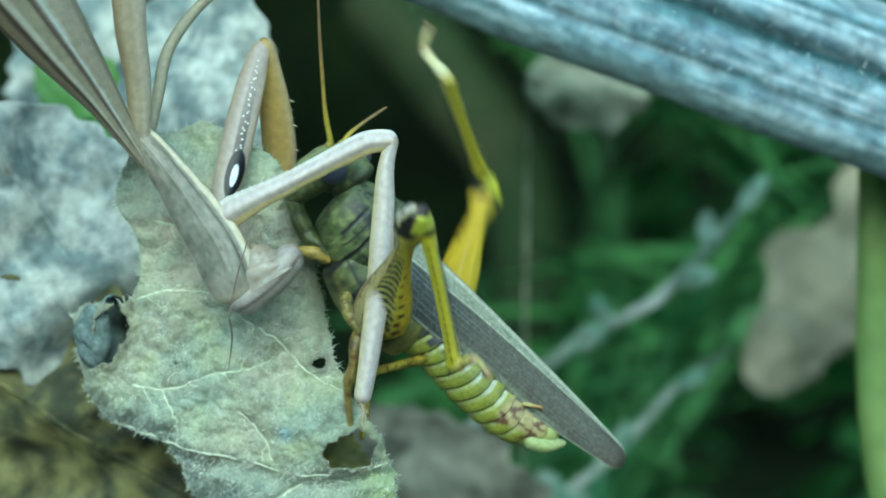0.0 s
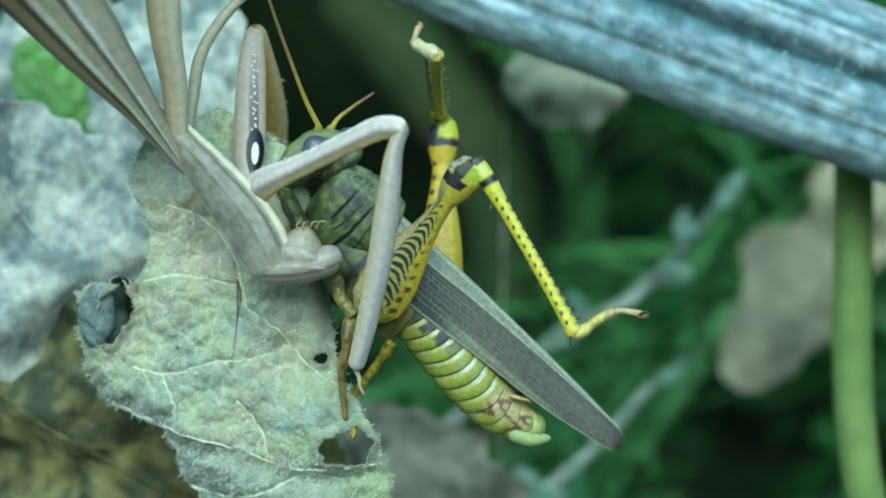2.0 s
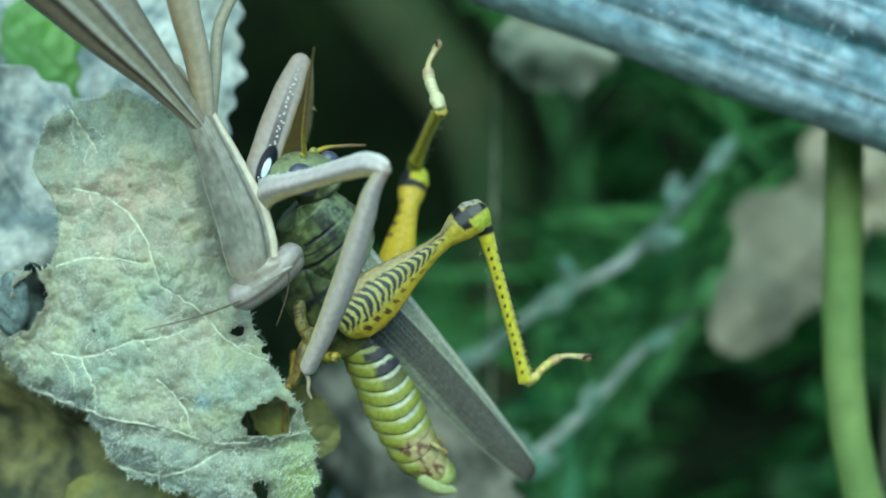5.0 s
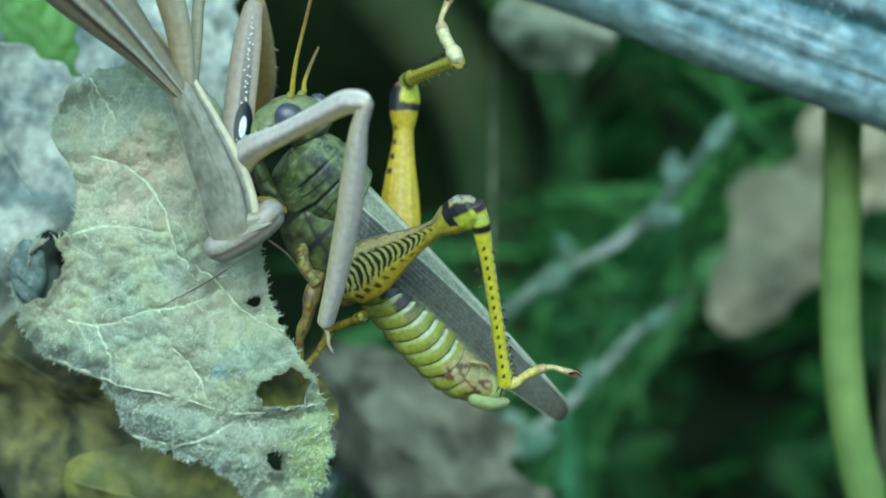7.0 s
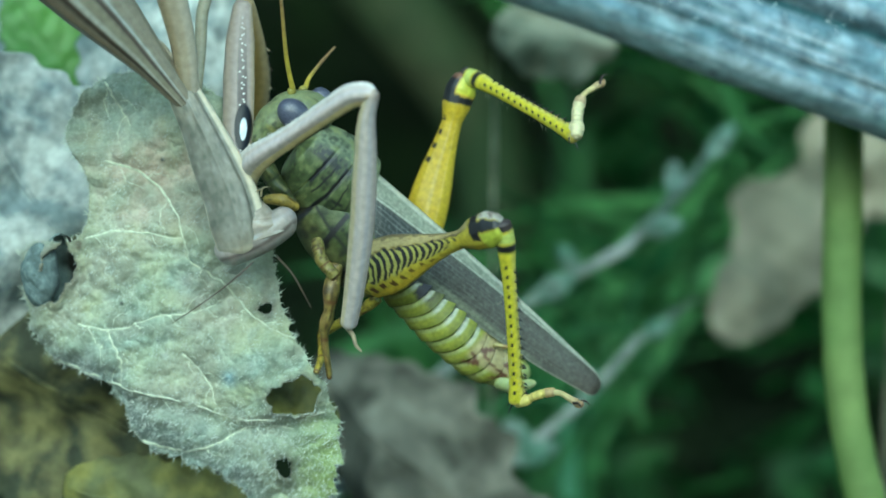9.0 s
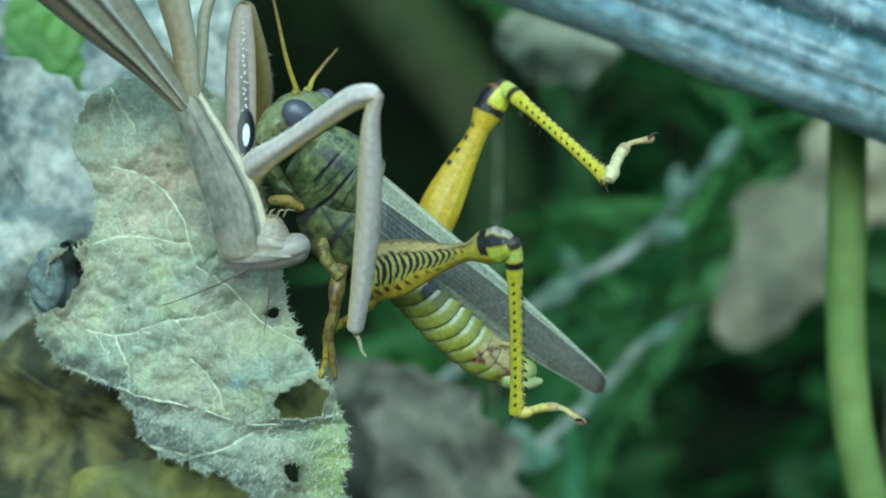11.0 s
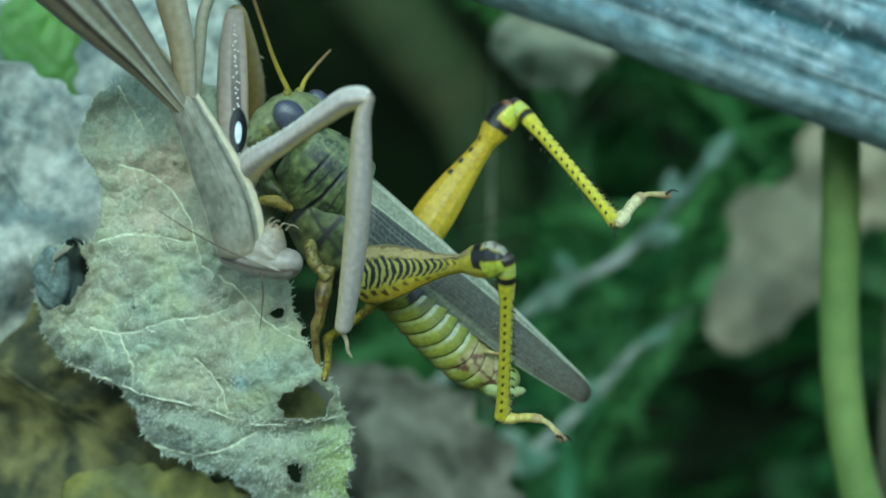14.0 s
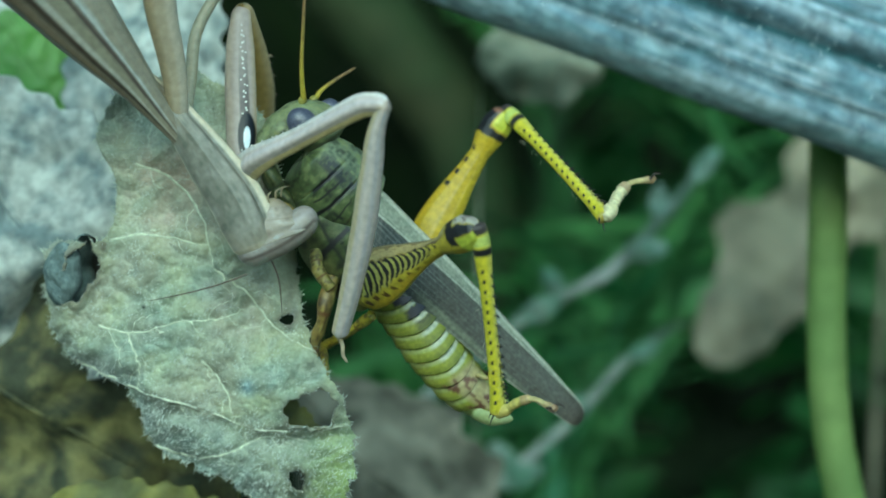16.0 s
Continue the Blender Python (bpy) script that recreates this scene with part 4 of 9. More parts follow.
def rings(S, A):
    k = np.modf(S * 13 - 0.3 * np.sin(A) * (1 - S) + 0.55 * np.sin(A) ** 2 + 1)[0]
    return 1 + 0.085 * (k - 0.5) * (S < 0.9) - 0.05 * np.exp(-(k / 0.1) ** 2)


# abdomen in its own space: x along it
ABDOMEN = part("abdomen", tube([(-1.5, 0, 1.2), (4, 0, 0.5), (9.5, 0, -0.5), (14.5, 0, -1.0), (18.8, 0, 0.2)], [2.8, 2.95, 2.85, 2.35, 1.1], [2.6, 2.85, 2.9, 2.5, 1.15], 260, 60, abdomen_colour, 0.05, rings),
               HOPPER_SKIN, HOPPER, "yellow-green ringed abdomen with dark patches")
part("tail_plate", tube([(15.8, -0.9, -2.0), (17.8, -0.9, -1.4), (19.6, -0.6, 0.1)], [0.9, 0.8, 0.3], [0.9, 0.8, 0.35], 20, 16, lambda s, v, f: paint((0.36, 0.42, 0.17), (s * 0.5, (0.45, 0.47, 0.25))), 0.15), HOPPER_SKIN, ABDOMEN, "pale green tail plate")
for _y in (-1.5, 1.5):
    part("cercus", tube([(13.4, _y * 1.35, 0.7), (14.4, _y * 1.5, 1.2), (15.2, _y * 1.5, 1.5), (15.5, _y * 1.35, 1.2)], [0.25, 0.22, 0.16, 0.08], [0.25, 0.22, 0.16, 0.08], 20, 12, lambda s, v, f: paint((0.42, 0.36, 0.14), (band(s, 0.35, 2, 0.25), (0.36, 0.22, 0.07)), (band(s, 0.85, 2, 0.08), (0.08, 0.04, 0.02))), 0.1), HOPPER_SKIN, ABDOMEN, "small orange tail hook")


WING_VEINS = (-0.82, -0.55, -0.38, -0.2, -0.06, 0.1, 0.22, 0.34, 0.47)


def wing_colour(s, v, f):
    w = v + 0.05 * np.sin(s * 5)
    vein = np.zeros_like(v)
    for k, a in enumerate(WING_VEINS):
        vein = np.maximum(vein, np.exp(-((w - a - 0.12 * a * (1 - s)) / 0.014) ** 2) * (0.35 + 0.65 * np.sin(k * 2.3) ** 2))
    row = np.floor((w + 1.2) * 9)
    cross = band(np.modf(s * (46 + 30 * hash2(row, 2.0)) + hash2(row, 5.0) + 0.3 * soft_noise(s * 60, row))[0], 0.0, 0.16, 0.04)
    net = soft_noise(s * 130 + 0.5 * np.floor(v * 26), v * 26)
    blotch = mottle(s * 26, v * 5)
    edge = 0.32 + 0.56 * s
    strip = band(v, edge, 2, 0.06)
    side = band(v, -2, edge, 0.12)
    fore = side * band(s, -1, 0.42, 0.15)
    return paint((0.13, 0.13, 0.1), (np.clip(net * 2 - 0.8, 0, 1) * 0.6, (0.075, 0.07, 0.055)), (side * 0.8, (0.075, 0.072, 0.06)), (side * np.clip(net * 3 - 1.5, 0, 1) * 0.4, (0.15, 0.15, 0.12)), (np.clip(blotch * 4 - 2.2, 0, 1) * 0.6, (0.06, 0.052, 0.04)),
                 (fore * 0.8, (0.025, 0.032, 0.034)), (np.maximum(vein, cross * 0.4) * side * (0.32 + 0.35 * fore), (0.25, 0.27, 0.24)), (strip * 0.95, (0.31, 0.33, 0.25)), (strip * np.clip(blotch * 4 - 2, 0, 1) * 0.4, (0.2, 0.24, 0.18)),
                 (band(v, edge - 0.05, edge + 0.03, 0.02) * 0.8, (0.5, 0.52, 0.42)), (band(v, -0.92, -0.3 - 0.5 * s, 0.15) * band(s, 0.28, 0.8, 0.12) * 0.75, (0.25, 0.27, 0.19)), (band(s, 0.86, 2, 0.12) * 0.8, (0.07, 0.058, 0.045)), (band(v, 0.84, 2, 0.04) * 0.9, (0.62, 0.62, 0.5)), (band(v, -2, -0.88, 0.05) * 0.6, (0.33, 0.34, 0.26)))


def tegmen(name, y0, sign):
    """One folded fore wing: a curved, tapering blade from the shoulder to past the abdomen."""
    n, m = 240, 80
    s, t = np.linspace(0, 1, n), np.linspace(0, 1, m)
    top = spline([(6.82, 0.00, -0.94), (9.60, 0.00, -0.48), (16.81, 0.00, 0.09), (25.89, 0.00, 0.51), (36.90, 0.00, 0.80), (43.17, 0.00, 0.79)], s)
    low = spline([(12.41, 0.00, -5.87), (14.81, 0.00, -5.95), (18.44, 0.00, -5.69), (26.01, 0.00, -4.56), (35.81, 0.00, -3.07), (43.61, 0.00, -1.17)], s)
    e = np.sqrt(np.clip(1 - np.clip((s - 0.955) / 0.045, 0, 1) ** 2, 0.03, 1))
    mid = (top + low) / 2
    top, low = mid + (top - mid) * e[:, None], mid + (low - mid) * e[:, None]
    V = low[:, None, :] + (top - low)[:, None, :] * t[None, :, None]
    bulge = 3.5 * np.sqrt(np.clip(1 - ((t - 0.12) / 0.88) ** 2, 0, 1))
    S, U = np.meshgrid(s, t, indexing="ij")
    v = U * 2 - 1
    relief = np.zeros_like(v)
    for k, a in enumerate(WING_VEINS):
        relief = np.maximum(relief, np.exp(-((v + 0.05 * np.sin(S * 5) - a - 0.12 * a * (1 - S)) / 0.03) ** 2))
    relief += 1.6 * np.exp(-((v - 0.26 - 0.6 * S) / 0.05) ** 2)
    V[:, :, 1] += sign * (bulge[None, :] * (1 - 0.55 * s[:, None]) * e[:, None] * np.clip(s / 0.14, 0, 1)[:, None] ** 0.5 + 0.016 * relief)
    C = wing_colour(S.ravel(), v.ravel(), S.ravel())
    f = [(i * m + j, (i + 1) * m + j, (i + 1) * m + j + 1, i * m + j + 1) for i in range(n - 1) for j in range(m - 1)]
    return solid(part(name, [V.reshape(-1, 3), f, C], HOPPER_WING, HOPPER, "grey-brown veined wing with a pale upper edge"), 0.12)


tegmen("wing", 0, -1)
tegmen("wing", 0, 1)


def femur_colour(s, v, f):
    s = s + 0.014 * (mottle(s * 34, v * 4 + f * 2) - 0.5)
    v = v + 0.28 * (mottle(s * 26 + 3, v * 3 + f) - 0.5)
    u = s * 17.8
    arc = u - 0.85 * (1 - ((v - 0.08) / 0.55) ** 2)
    bars = np.clip(np.sin(arc * 8.6) * 5 + 1.4, 0, 1) * band(v, -0.5, 0.56, 0.07) * band(s, 0.0, 0.68, 0.05) * band(f, -2, 0.2, 0.1)
    tail = np.clip(np.sin(arc * 8.6) * 4 - 0.5, 0, 1) * band(v, -0.1, 0.45, 0.1) * band(s, 0.6, 0.76, 0.04) * band(f, -2, 0.2, 0.1)
    row = np.clip(np.sin(u * 5.2 + v * 5) * 4 - 0.6, 0, 1) * band(v, -0.82, -0.55, 0.06) * band(s, 0.04, 0.6, 0.05) * np.clip(1.2 - s, 0, 1)
    top = band(v, 0.5, 2, 0.08) * band(s, -1, 0.84, 0.04)
    rim = band(v, 0.46, 0.56, 0.03) * band(s, 0.05, 0.8, 0.05) + band(v, 0.74, 0.79, 0.02) * band(s, 0.05, 0.8, 0.05) * 0.5
    knee = band(s, 0.825, 0.89, 0.012) * band(v, -0.55, 2, 0.1) + band(s, 0.83, 2, 0.012) * band(v, -0.02, 0.66, 0.08)
    lobe = band(s, 0.885, 2, 0.01) * band(v, -2, -0.02, 0.06)
    crown = band(s, 0.88, 2, 0.02) * band(v, 0.66, 2, 0.05)
    low = band(v, -2, -0.74, 0.1) * 0.5
    pale = band(v, -0.5, 0.55, 0.1) * band(s, -1, 0.7, 0.1) * 0.7
    streak = band(s, 0.58, 0.84, 0.12) * band(v, 0.42, 0.8, 0.12)
    crest = band(v, 0.86, 2, 0.06) * band(s, 0.03, 0.8, 0.05)
    return paint((0.42, 0.35, 0.035), (low, (0.46, 0.3, 0.02)), (pale, (0.4, 0.4, 0.13)), (top * 0.85, (0.4, 0.33, 0.17)), (rim * 0.7, (0.16, 0.1, 0.04)), (crest * 0.7, (0.12, 0.09, 0.05)), (streak * 0.85, (0.05, 0.035, 0.025)), (bars, BLACK), (tail * 0.9, BLACK), (row, (0.07, 0.03, 0.01)),
                 (knee, BLACK), (lobe, (0.42, 0.46, 0.05)), (crown, (0.42, 0.4, 0.34)), (crown * np.clip(mottle(s * 60, v * 6) * 5 - 2.2, 0, 1) * 0.8, (0.09, 0.055, 0.06)))


def far_femur_colour(s, v, f):
    u = s * 17.8
    s = s + 0.014 * (mottle(s * 34, v * 4 + f * 2) - 0.5)
    row = np.clip(np.sin(u * 4.4) * 4 - 1.0, 0, 1) * band(v, 0.58, 0.95, 0.06) * band(s, 0.42, 0.8, 0.08)
    knee = band(s, 0.825, 0.88, 0.012) + band(s, 0.83, 2, 0.012) * band(v, 0.3, 2, 0.08)
    lobe = band(s, 0.88, 2, 0.01) * band(v, -2, 0.28, 0.08)
    line = (band(v, -0.12, 0.1, 0.05) + band(v, -0.55, -0.45, 0.04)) * band(s, 0.1, 0.8, 0.1) * 0.45
    m = mottle(s * 20, v * 3 + f)
    return paint((0.49, 0.355, 0.018), (np.clip(1.5 - m * 4, 0, 1) * 0.4, (0.34, 0.26, 0.03)), (band(v, -2, -0.3, 0.4) * 0.5, (0.48, 0.4, 0.035)), (line, (0.54, 0.42, 0.14)), (row, BLACK), (knee, BLACK), (lobe, (0.55, 0.56, 0.05)), (band(s, 0.95, 2, 0.02) * band(v, 0.2, 2, 0.1), (0.2, 0.1, 0.06)))


def hind_femur(name, colour, height, label):
    path = [(-0.6, 0, 0), (3, 0, 0.2), (8, 0, 0.25), (13, 0, 0.1), (15.6, 0, 0.1), (18.2, 0, -0.1)]
    g = tube(path, [0.9, 1.5, 1.5, 1.35, 1.1, 0.9, 0.8, 0.75, 0.8, 1.15, 1.2, 0.9], height, 300, 96, colour, 0.03,
             lambda S, A: 1 + 0.012 * np.cos(A * 10) - 0.03 * np.exp(-((np.sin(A) - 0.5) / 0.06) ** 2) * (S < 0.8))
    return part(name, g, HOPPER_SKIN, HOPPER, label)


def spines(length, count, r0, z_sign, y):
    out = []
    for k in range(count):
        x = length * (0.24 + 0.73 * k / count)
        b = np.array([x, y, z_sign * r0 + 0.2])
        d = np.array([0.4, y * 0.8, z_sign * 0.5])
        out.append(tube([b, b + d * 0.6, b + d], [0.15, 0.1, 0.02], [0.15, 0.1, 0.02], 6, 6, lambda s, v, f: paint((0.4, 0.36, 0.1), (band(s, 0.2, 2, 0.2), BLACK)), 0.0))
    return out


def tibia_colour(s, v, f):
    k = np.modf(s * 19)[0]
    dots = band(k, 0.25, 0.72, 0.08) * band(v + 0.25 * k, -0.42, 0.12, 0.1) * band(s, 0.2, 0.97, 0.02) * band(f, -2, 0.3, 0.1)
    base = band(np.modf(s * 19 + 0.5)[0], 0.3, 0.6, 0.1) * band(v, 0.6, 2, 0.1) * band(s, 0.22, 0.97, 0.02) * 0.8
    return paint((0.58, 0.52, 0.035), (band(v, 0.3, 2, 0.3) * 0.5, (0.6, 0.57, 0.16)), (dots, BLACK), (base, (0.06, 0.04, 0.02)), (band(s, 0.055, 0.115, 0.01), (0.5, 0.56, 0.14)),
                 (band(s, 0.115, 0.165, 0.012), BLACK), (band(s, -1, 0.055, 0.01) * band(v, -0.6, 2, 0.2), (0.05, 0.04, 0.04)), (band(s, 0.97, 2, 0.01) * 0.5, (0.35, 0.25, 0.12)))


def hind_tibia(name, label):
    g = [tube([(-0.5, 0, 0), (1.2, 0, 0.3), (4, 0, 0.35), (9, 0, 0.3), (16, 0, 0.1), (18.8, 0, 0)], [0.75, 0.72, 0.6, 0.56, 0.54, 0.55, 0.56, 0.72], [0.95, 0.85, 0.66, 0.62, 0.6, 0.6, 0.62, 0.8], 240, 36, tibia_colour, 0.02)]
    g += spines(18.8, 14, 0.52, 1, -0.3) + spines(18.8, 13, 0.52, 1, 0.35)
    for y in (-0.45, 0.45):
        b = np.array([18.5, y, -0.4])
        g.append(tube([b, b + (0.5, y * 0.4, -0.35), b + (0.9, y * 0.6, -0.5)], [0.1, 0.07, 0.02], [0.1, 0.07, 0.02], 5, 6, lambda s, v, f: paint(BLACK, (v * 0, BLACK)), 0.0))
    rng = np.random.default_rng(6)
    for k in range(70):
        x = 3 + 15.5 * rng.random()
        a = rng.random() * 6.28
        b = np.array([x, 0.5 * math.cos(a), 0.58 * math.sin(a)])
        d = np.array([0.3, 0.5 * math.cos(a), 0.5 * math.sin(a)]) * (0.4 + 0.5 * rng.random())
        g.append(tube([b, b + d], [0.025, 0.008], [0.025, 0.008], 3, 4, lambda s, v, f: paint((0.45, 0.42, 0.3), (v * 0, BLACK)), 0.0))
    return part(name, joined(*g), HOPPER_SKIN, HOPPER, label)


def tarsus(name, parent, hue=(0.58, 0.5, 0.14), fat=1.0):
    def c(s, v, f):
        return paint(hue, (band(s, 0.78, 2, 0.03) * 0.8, (0.4, 0.28, 0.16)), (band(s, 0.46, 0.5, 0.02) * 0.5, (0.25, 0.15, 0.05)))
    g = [tube([(-0.2, 0, 0), (1.4, 0, 0.45), (2.8, 0, 0.85), (4.3, 0, 1.0)], np.array([0.5, 0.58, 0.45, 0.5, 0.42]) * fat, np.array([0.42, 0.6, 0.42, 0.5, 0.4]) * fat, 60, 18, c, 0.06,
              lambda S, A: 1 - 0.2 * np.exp(-((S - 0.4) / 0.04) ** 2) - 0.2 * np.exp(-((S - 0.72) / 0.04) ** 2)),
         tube([(4.0, 0, 0.95), (4.7, 0, 0.85), (5.6, 0, 0.35), (6.5, 0, -0.2)], [0.3, 0.26, 0.3, 0.4], [0.3, 0.26, 0.3, 0.4], 30, 14, lambda s, v, f: paint((0.5, 0.43, 0.2), (band(s, 0.6, 2, 0.2) * 0.6, (0.36, 0.25, 0.14))), 0.08)]
    for y in (-0.35, 0.35):
        g.append(tube([(6.2, y, -0.1), (6.9, y * 2.2, -0.1), (7.3, y * 2.6, -0.6)], [0.15, 0.12, 0.03], [0.15, 0.12, 0.03], 8, 6, lambda s, v, f: paint((0.03, 0.02, 0.015), (v * 0, BLACK)), 0.0))
    g.append(ball((6.6, 0, -0.3), (0.5, 0.4, 0.36), 16, lambda p: paint((0.36, 0.25, 0.13), (band(p[:, 0], 0.5, 2, 0.3) * 0.6, (0.2, 0.12, 0.07)))))
    return part(name, joined(*g), HOPPER_SKIN, parent, "pale yellow jointed foot with dark claws")


NEAR_FEMUR = hind_femur("hind_femur", femur_colour, [1.4, 2.6, 2.85, 2.7, 2.3, 1.8, 1.35, 1.0, 0.88, 1.55, 1.75, 1.1], "yellow thigh with black herringbone bars")
NEAR_TIBIA = hind_tibia("hind_tibia", "yellow shin with black dots and spines")
NEAR_TARSUS = tarsus("hind_tarsus", NEAR_TIBIA)
FAR_FEMUR = hind_femur("hind_femur", far_femur_colour, [1.3, 1.95, 2.1, 2.1, 1.95, 1.7, 1.4, 1.15, 1.0, 1.45, 1.6, 1.05], "bright yellow thigh with black knee")
FAR_TIBIA = hind_tibia("hind_tibia", "yellow shin with black dots and spines")
FAR_TARSUS = tarsus("hind_tarsus", FAR_TIBIA, (0.62, 0.58, 0.34), 1.3)


def antenna(name, L, label):
    def c(s, v, f):
        ring = band(np.modf(s * 26)[0], 0.0, 0.25, 0.1)
        return paint((0.42, 0.34, 0.04), (np.clip(s * 2.2 - 0.3, 0, 1), (0.24, 0.16, 0.07)), (ring * 0.35, (0.12, 0.07, 0.03)))
    return part(name, tube([(0, 0, -0.15), (L * 0.12, 0, 0.1), (L * 0.5, 0, 0.2), (L, 0, 0)], [0.27, 0.19, 0.16, 0.1], [0.27, 0.19, 0.16, 0.1], 60, 10, c, 0.02), HOPPER_SKIN, HOPPER, label)


ANTENNA_LONG = antenna("antenna", 16.0, "long thin brownish antenna")
ANTENNA_SHORT = antenna("antenna", 6.0, "short broken yellow antenna")


def thin_leg(name, path, r, label, hue=(0.2, 0.145, 0.03)):
    def c(s, v, f):
        m = mottle(s * 14, v * 3 + f * 2)
        return paint(hue, (band(v, 0.2, 2, 0.3) * 0.5, (0.2, 0.2, 0.06)), (np.clip(m * 5 - 2.4, 0, 1) * 0.85, (0.05, 0.032, 0.015)), (np.clip(1.4 - m * 4, 0, 1) * 0.5, (0.36, 0.36, 0.12)), (band(np.modf(s * 3)[0], 0.88, 1.0, 0.03) * 0.8, (0.12, 0.05, 0.02)))
    return part(name, tube(path, r, r, 80, 18, c, 0.03, lambda S, A: 1 + 0.05 * np.sin(S * 25 + A * 2) - 0.12 * np.exp(-((S - 0.4) / 0.05) ** 2) + 0.1 * np.exp(-((S - 0.55) / 0.08) ** 2) + 0.12 * np.sin(S * 7 + 1)), HOPPER_SKIN, HOPPER, label)


thin_leg("fore_leg", [(11.26, -2.50, -8.92), (12.80, -4.00, -9.97), (14.89, -4.50, -10.19)], [0.5, 0.7, 0.5], "yellow-green fore leg", (0.26, 0.22, 0.06))
thin_leg("middle_leg", [(14.23, -3.00, -9.25), (15.43, -4.00, -11.32), (16.80, -4.00, -13.08), (18.03, -3.2, -14.86), (20.4, -2.8, -16.8), (22.0, -2.4, -18.0)], [0.7, 0.65, 0.78, 0.6, 0.7, 0.42, 0.36, 0.3, 0.22], "brownish yellow middle leg", (0.25, 0.18, 0.05))
MID_FEMUR = thin_leg("middle_femur", [(-0.5, 0, 0), (2, 0, 0.15), (5, 0, 0.1), (7.3, 0, 0)], [0.5, 0.52, 0.45, 0.42], "yellow middle thigh", (0.45, 0.36, 0.03))
MID_TIBIA = thin_leg("middle_tibia", [(-0.3, 0, 0), (2.5, 0, 0.1), (5, 0, 0), (6.7, 0, -0.3)], [0.4, 0.42, 0.36, 0.26], "yellow middle shin clinging to the leaf", (0.38, 0.29, 0.03))
part("mandible", tube([(4.98, -1.00, -9.73), (6.33, -1.60, -8.53), (8.21, -1.00, -8.03)], [0.3, 0.6, 0.4], [0.4, 0.65, 0.4], 40, 20, lambda s, v, f: paint((0.36, 0.27, 0.06), (np.clip(mottle(s * 6, v * 2) * 5 - 2.5, 0, 1) * 0.8, (0.06, 0.045, 0.015))), 0.12), HOPPER_SKIN, HOPPER, "torn yellowish jaw")
part("throat", tube([(0.97, 0.30, -6.43), (4.21, 0.30, -7.65), (8.30, 0.30, -7.96)], [1.0, 1.2, 1.5], [0.75, 0.9, 1.1], 80, 48, lambda s, v, f: paint((0.06, 0.075, 0.025), (np.clip(mottle(s * 9, v * 4 + f * 2) * 5 - 2.5, 0, 1) * 0.7, (0.17, 0.17, 0.07)), (np.clip(1.7 - mottle(s * 9, v * 4 + f * 2) * 5, 0, 1) * 0.8, (0.02, 0.02, 0.012)), (band(np.modf(s * 4)[0], 0.85, 1, 0.08) * 0.7, BLACK)), 0.1, lambda S, A: 1 + 0.06 * np.sin(S * 22 + 2 * np.sin(A * 2))), HOPPER_SKIN, HOPPER, "dark green throat")

# ---- the mantis ----
MANTIS = empty("mantis", "beige-grey praying mantis hanging head down, eating a grasshopper", "mantis")


def neck_colour(s, v, f):
    edge = band(v, 0.82, 2, 0.05) + band(v, -2, -0.93, 0.05) * 0.6 + band(s, 0.95, 2, 0.03) * 0.7
    keel = band(v, 0.0, 0.08, 0.05) * 0.12
    line = (band(v, 0.64, 0.76, 0.05) + band(v, -0.93, -0.86, 0.04) * 0.5) * 0.6 * band(s, 0.3, 2, 0.1)
    m = mottle(s * 18, v * 4 + f)
    return paint((0.19, 0.185, 0.15), (np.clip(0.62 - s * 1.25, 0, 1), (0.38, 0.32, 0.22)), (np.clip(m * 4 - 2.0, 0, 1) * 0.55, (0.29, 0.29, 0.26)), (np.clip(1.8 - m * 4, 0, 1) * 0.7, (0.1, 0.105, 0.085)), (band(v, 0.3, 0.66, 0.25) * band(s, 0.35, 0.9, 0.1) * 0.5, (0.26, 0.25, 0.21)), (band(s, 0.86, 2, 0.1) * 0.4, (0.33, 0.28, 0.2)), (np.clip(edge, 0, 1) * 0.9, (0.62, 0.56, 0.42)), (line, (0.12, 0.11, 0.09)), (keel, (0.13, 0.12, 0.1)))


part("prothorax", tube([(-3.6, 1.4, -0.1), (-1.04, 0.80, 0.12), (1.84, 0.30, 0.64), (4.84, 0.00, 0.83), (9.17, 0.00, 0.81), (13.71, 0.00, 0.59), (16.8, -0.1, -0.05), (18.6, 0.1, -0.5)], [0.8, 1.2, 1.25, 1.2, 1.15, 1.2, 1.2, 0.9], [0.8, 1.25, 1.5, 1.8, 2.2, 2.45, 2.5, 2.1], 160, 120, neck_colour, 0.05, lambda S, A: 1 + 0.09 * np.exp(-((np.sin(A) - 0.97) / 0.07) ** 2) - 0.1 * np.exp(-((np.sin(A) - 0.74) / 0.1) ** 2) + 0.05 * np.exp(-((np.sin(A) + 0.97) / 0.05) ** 2) + 0.06 * np.exp(-((np.sin(A) - 0.06) / 0.08) ** 2)), MANTIS_SKIN, MANTIS, "long flattened grey-beige neck shield")


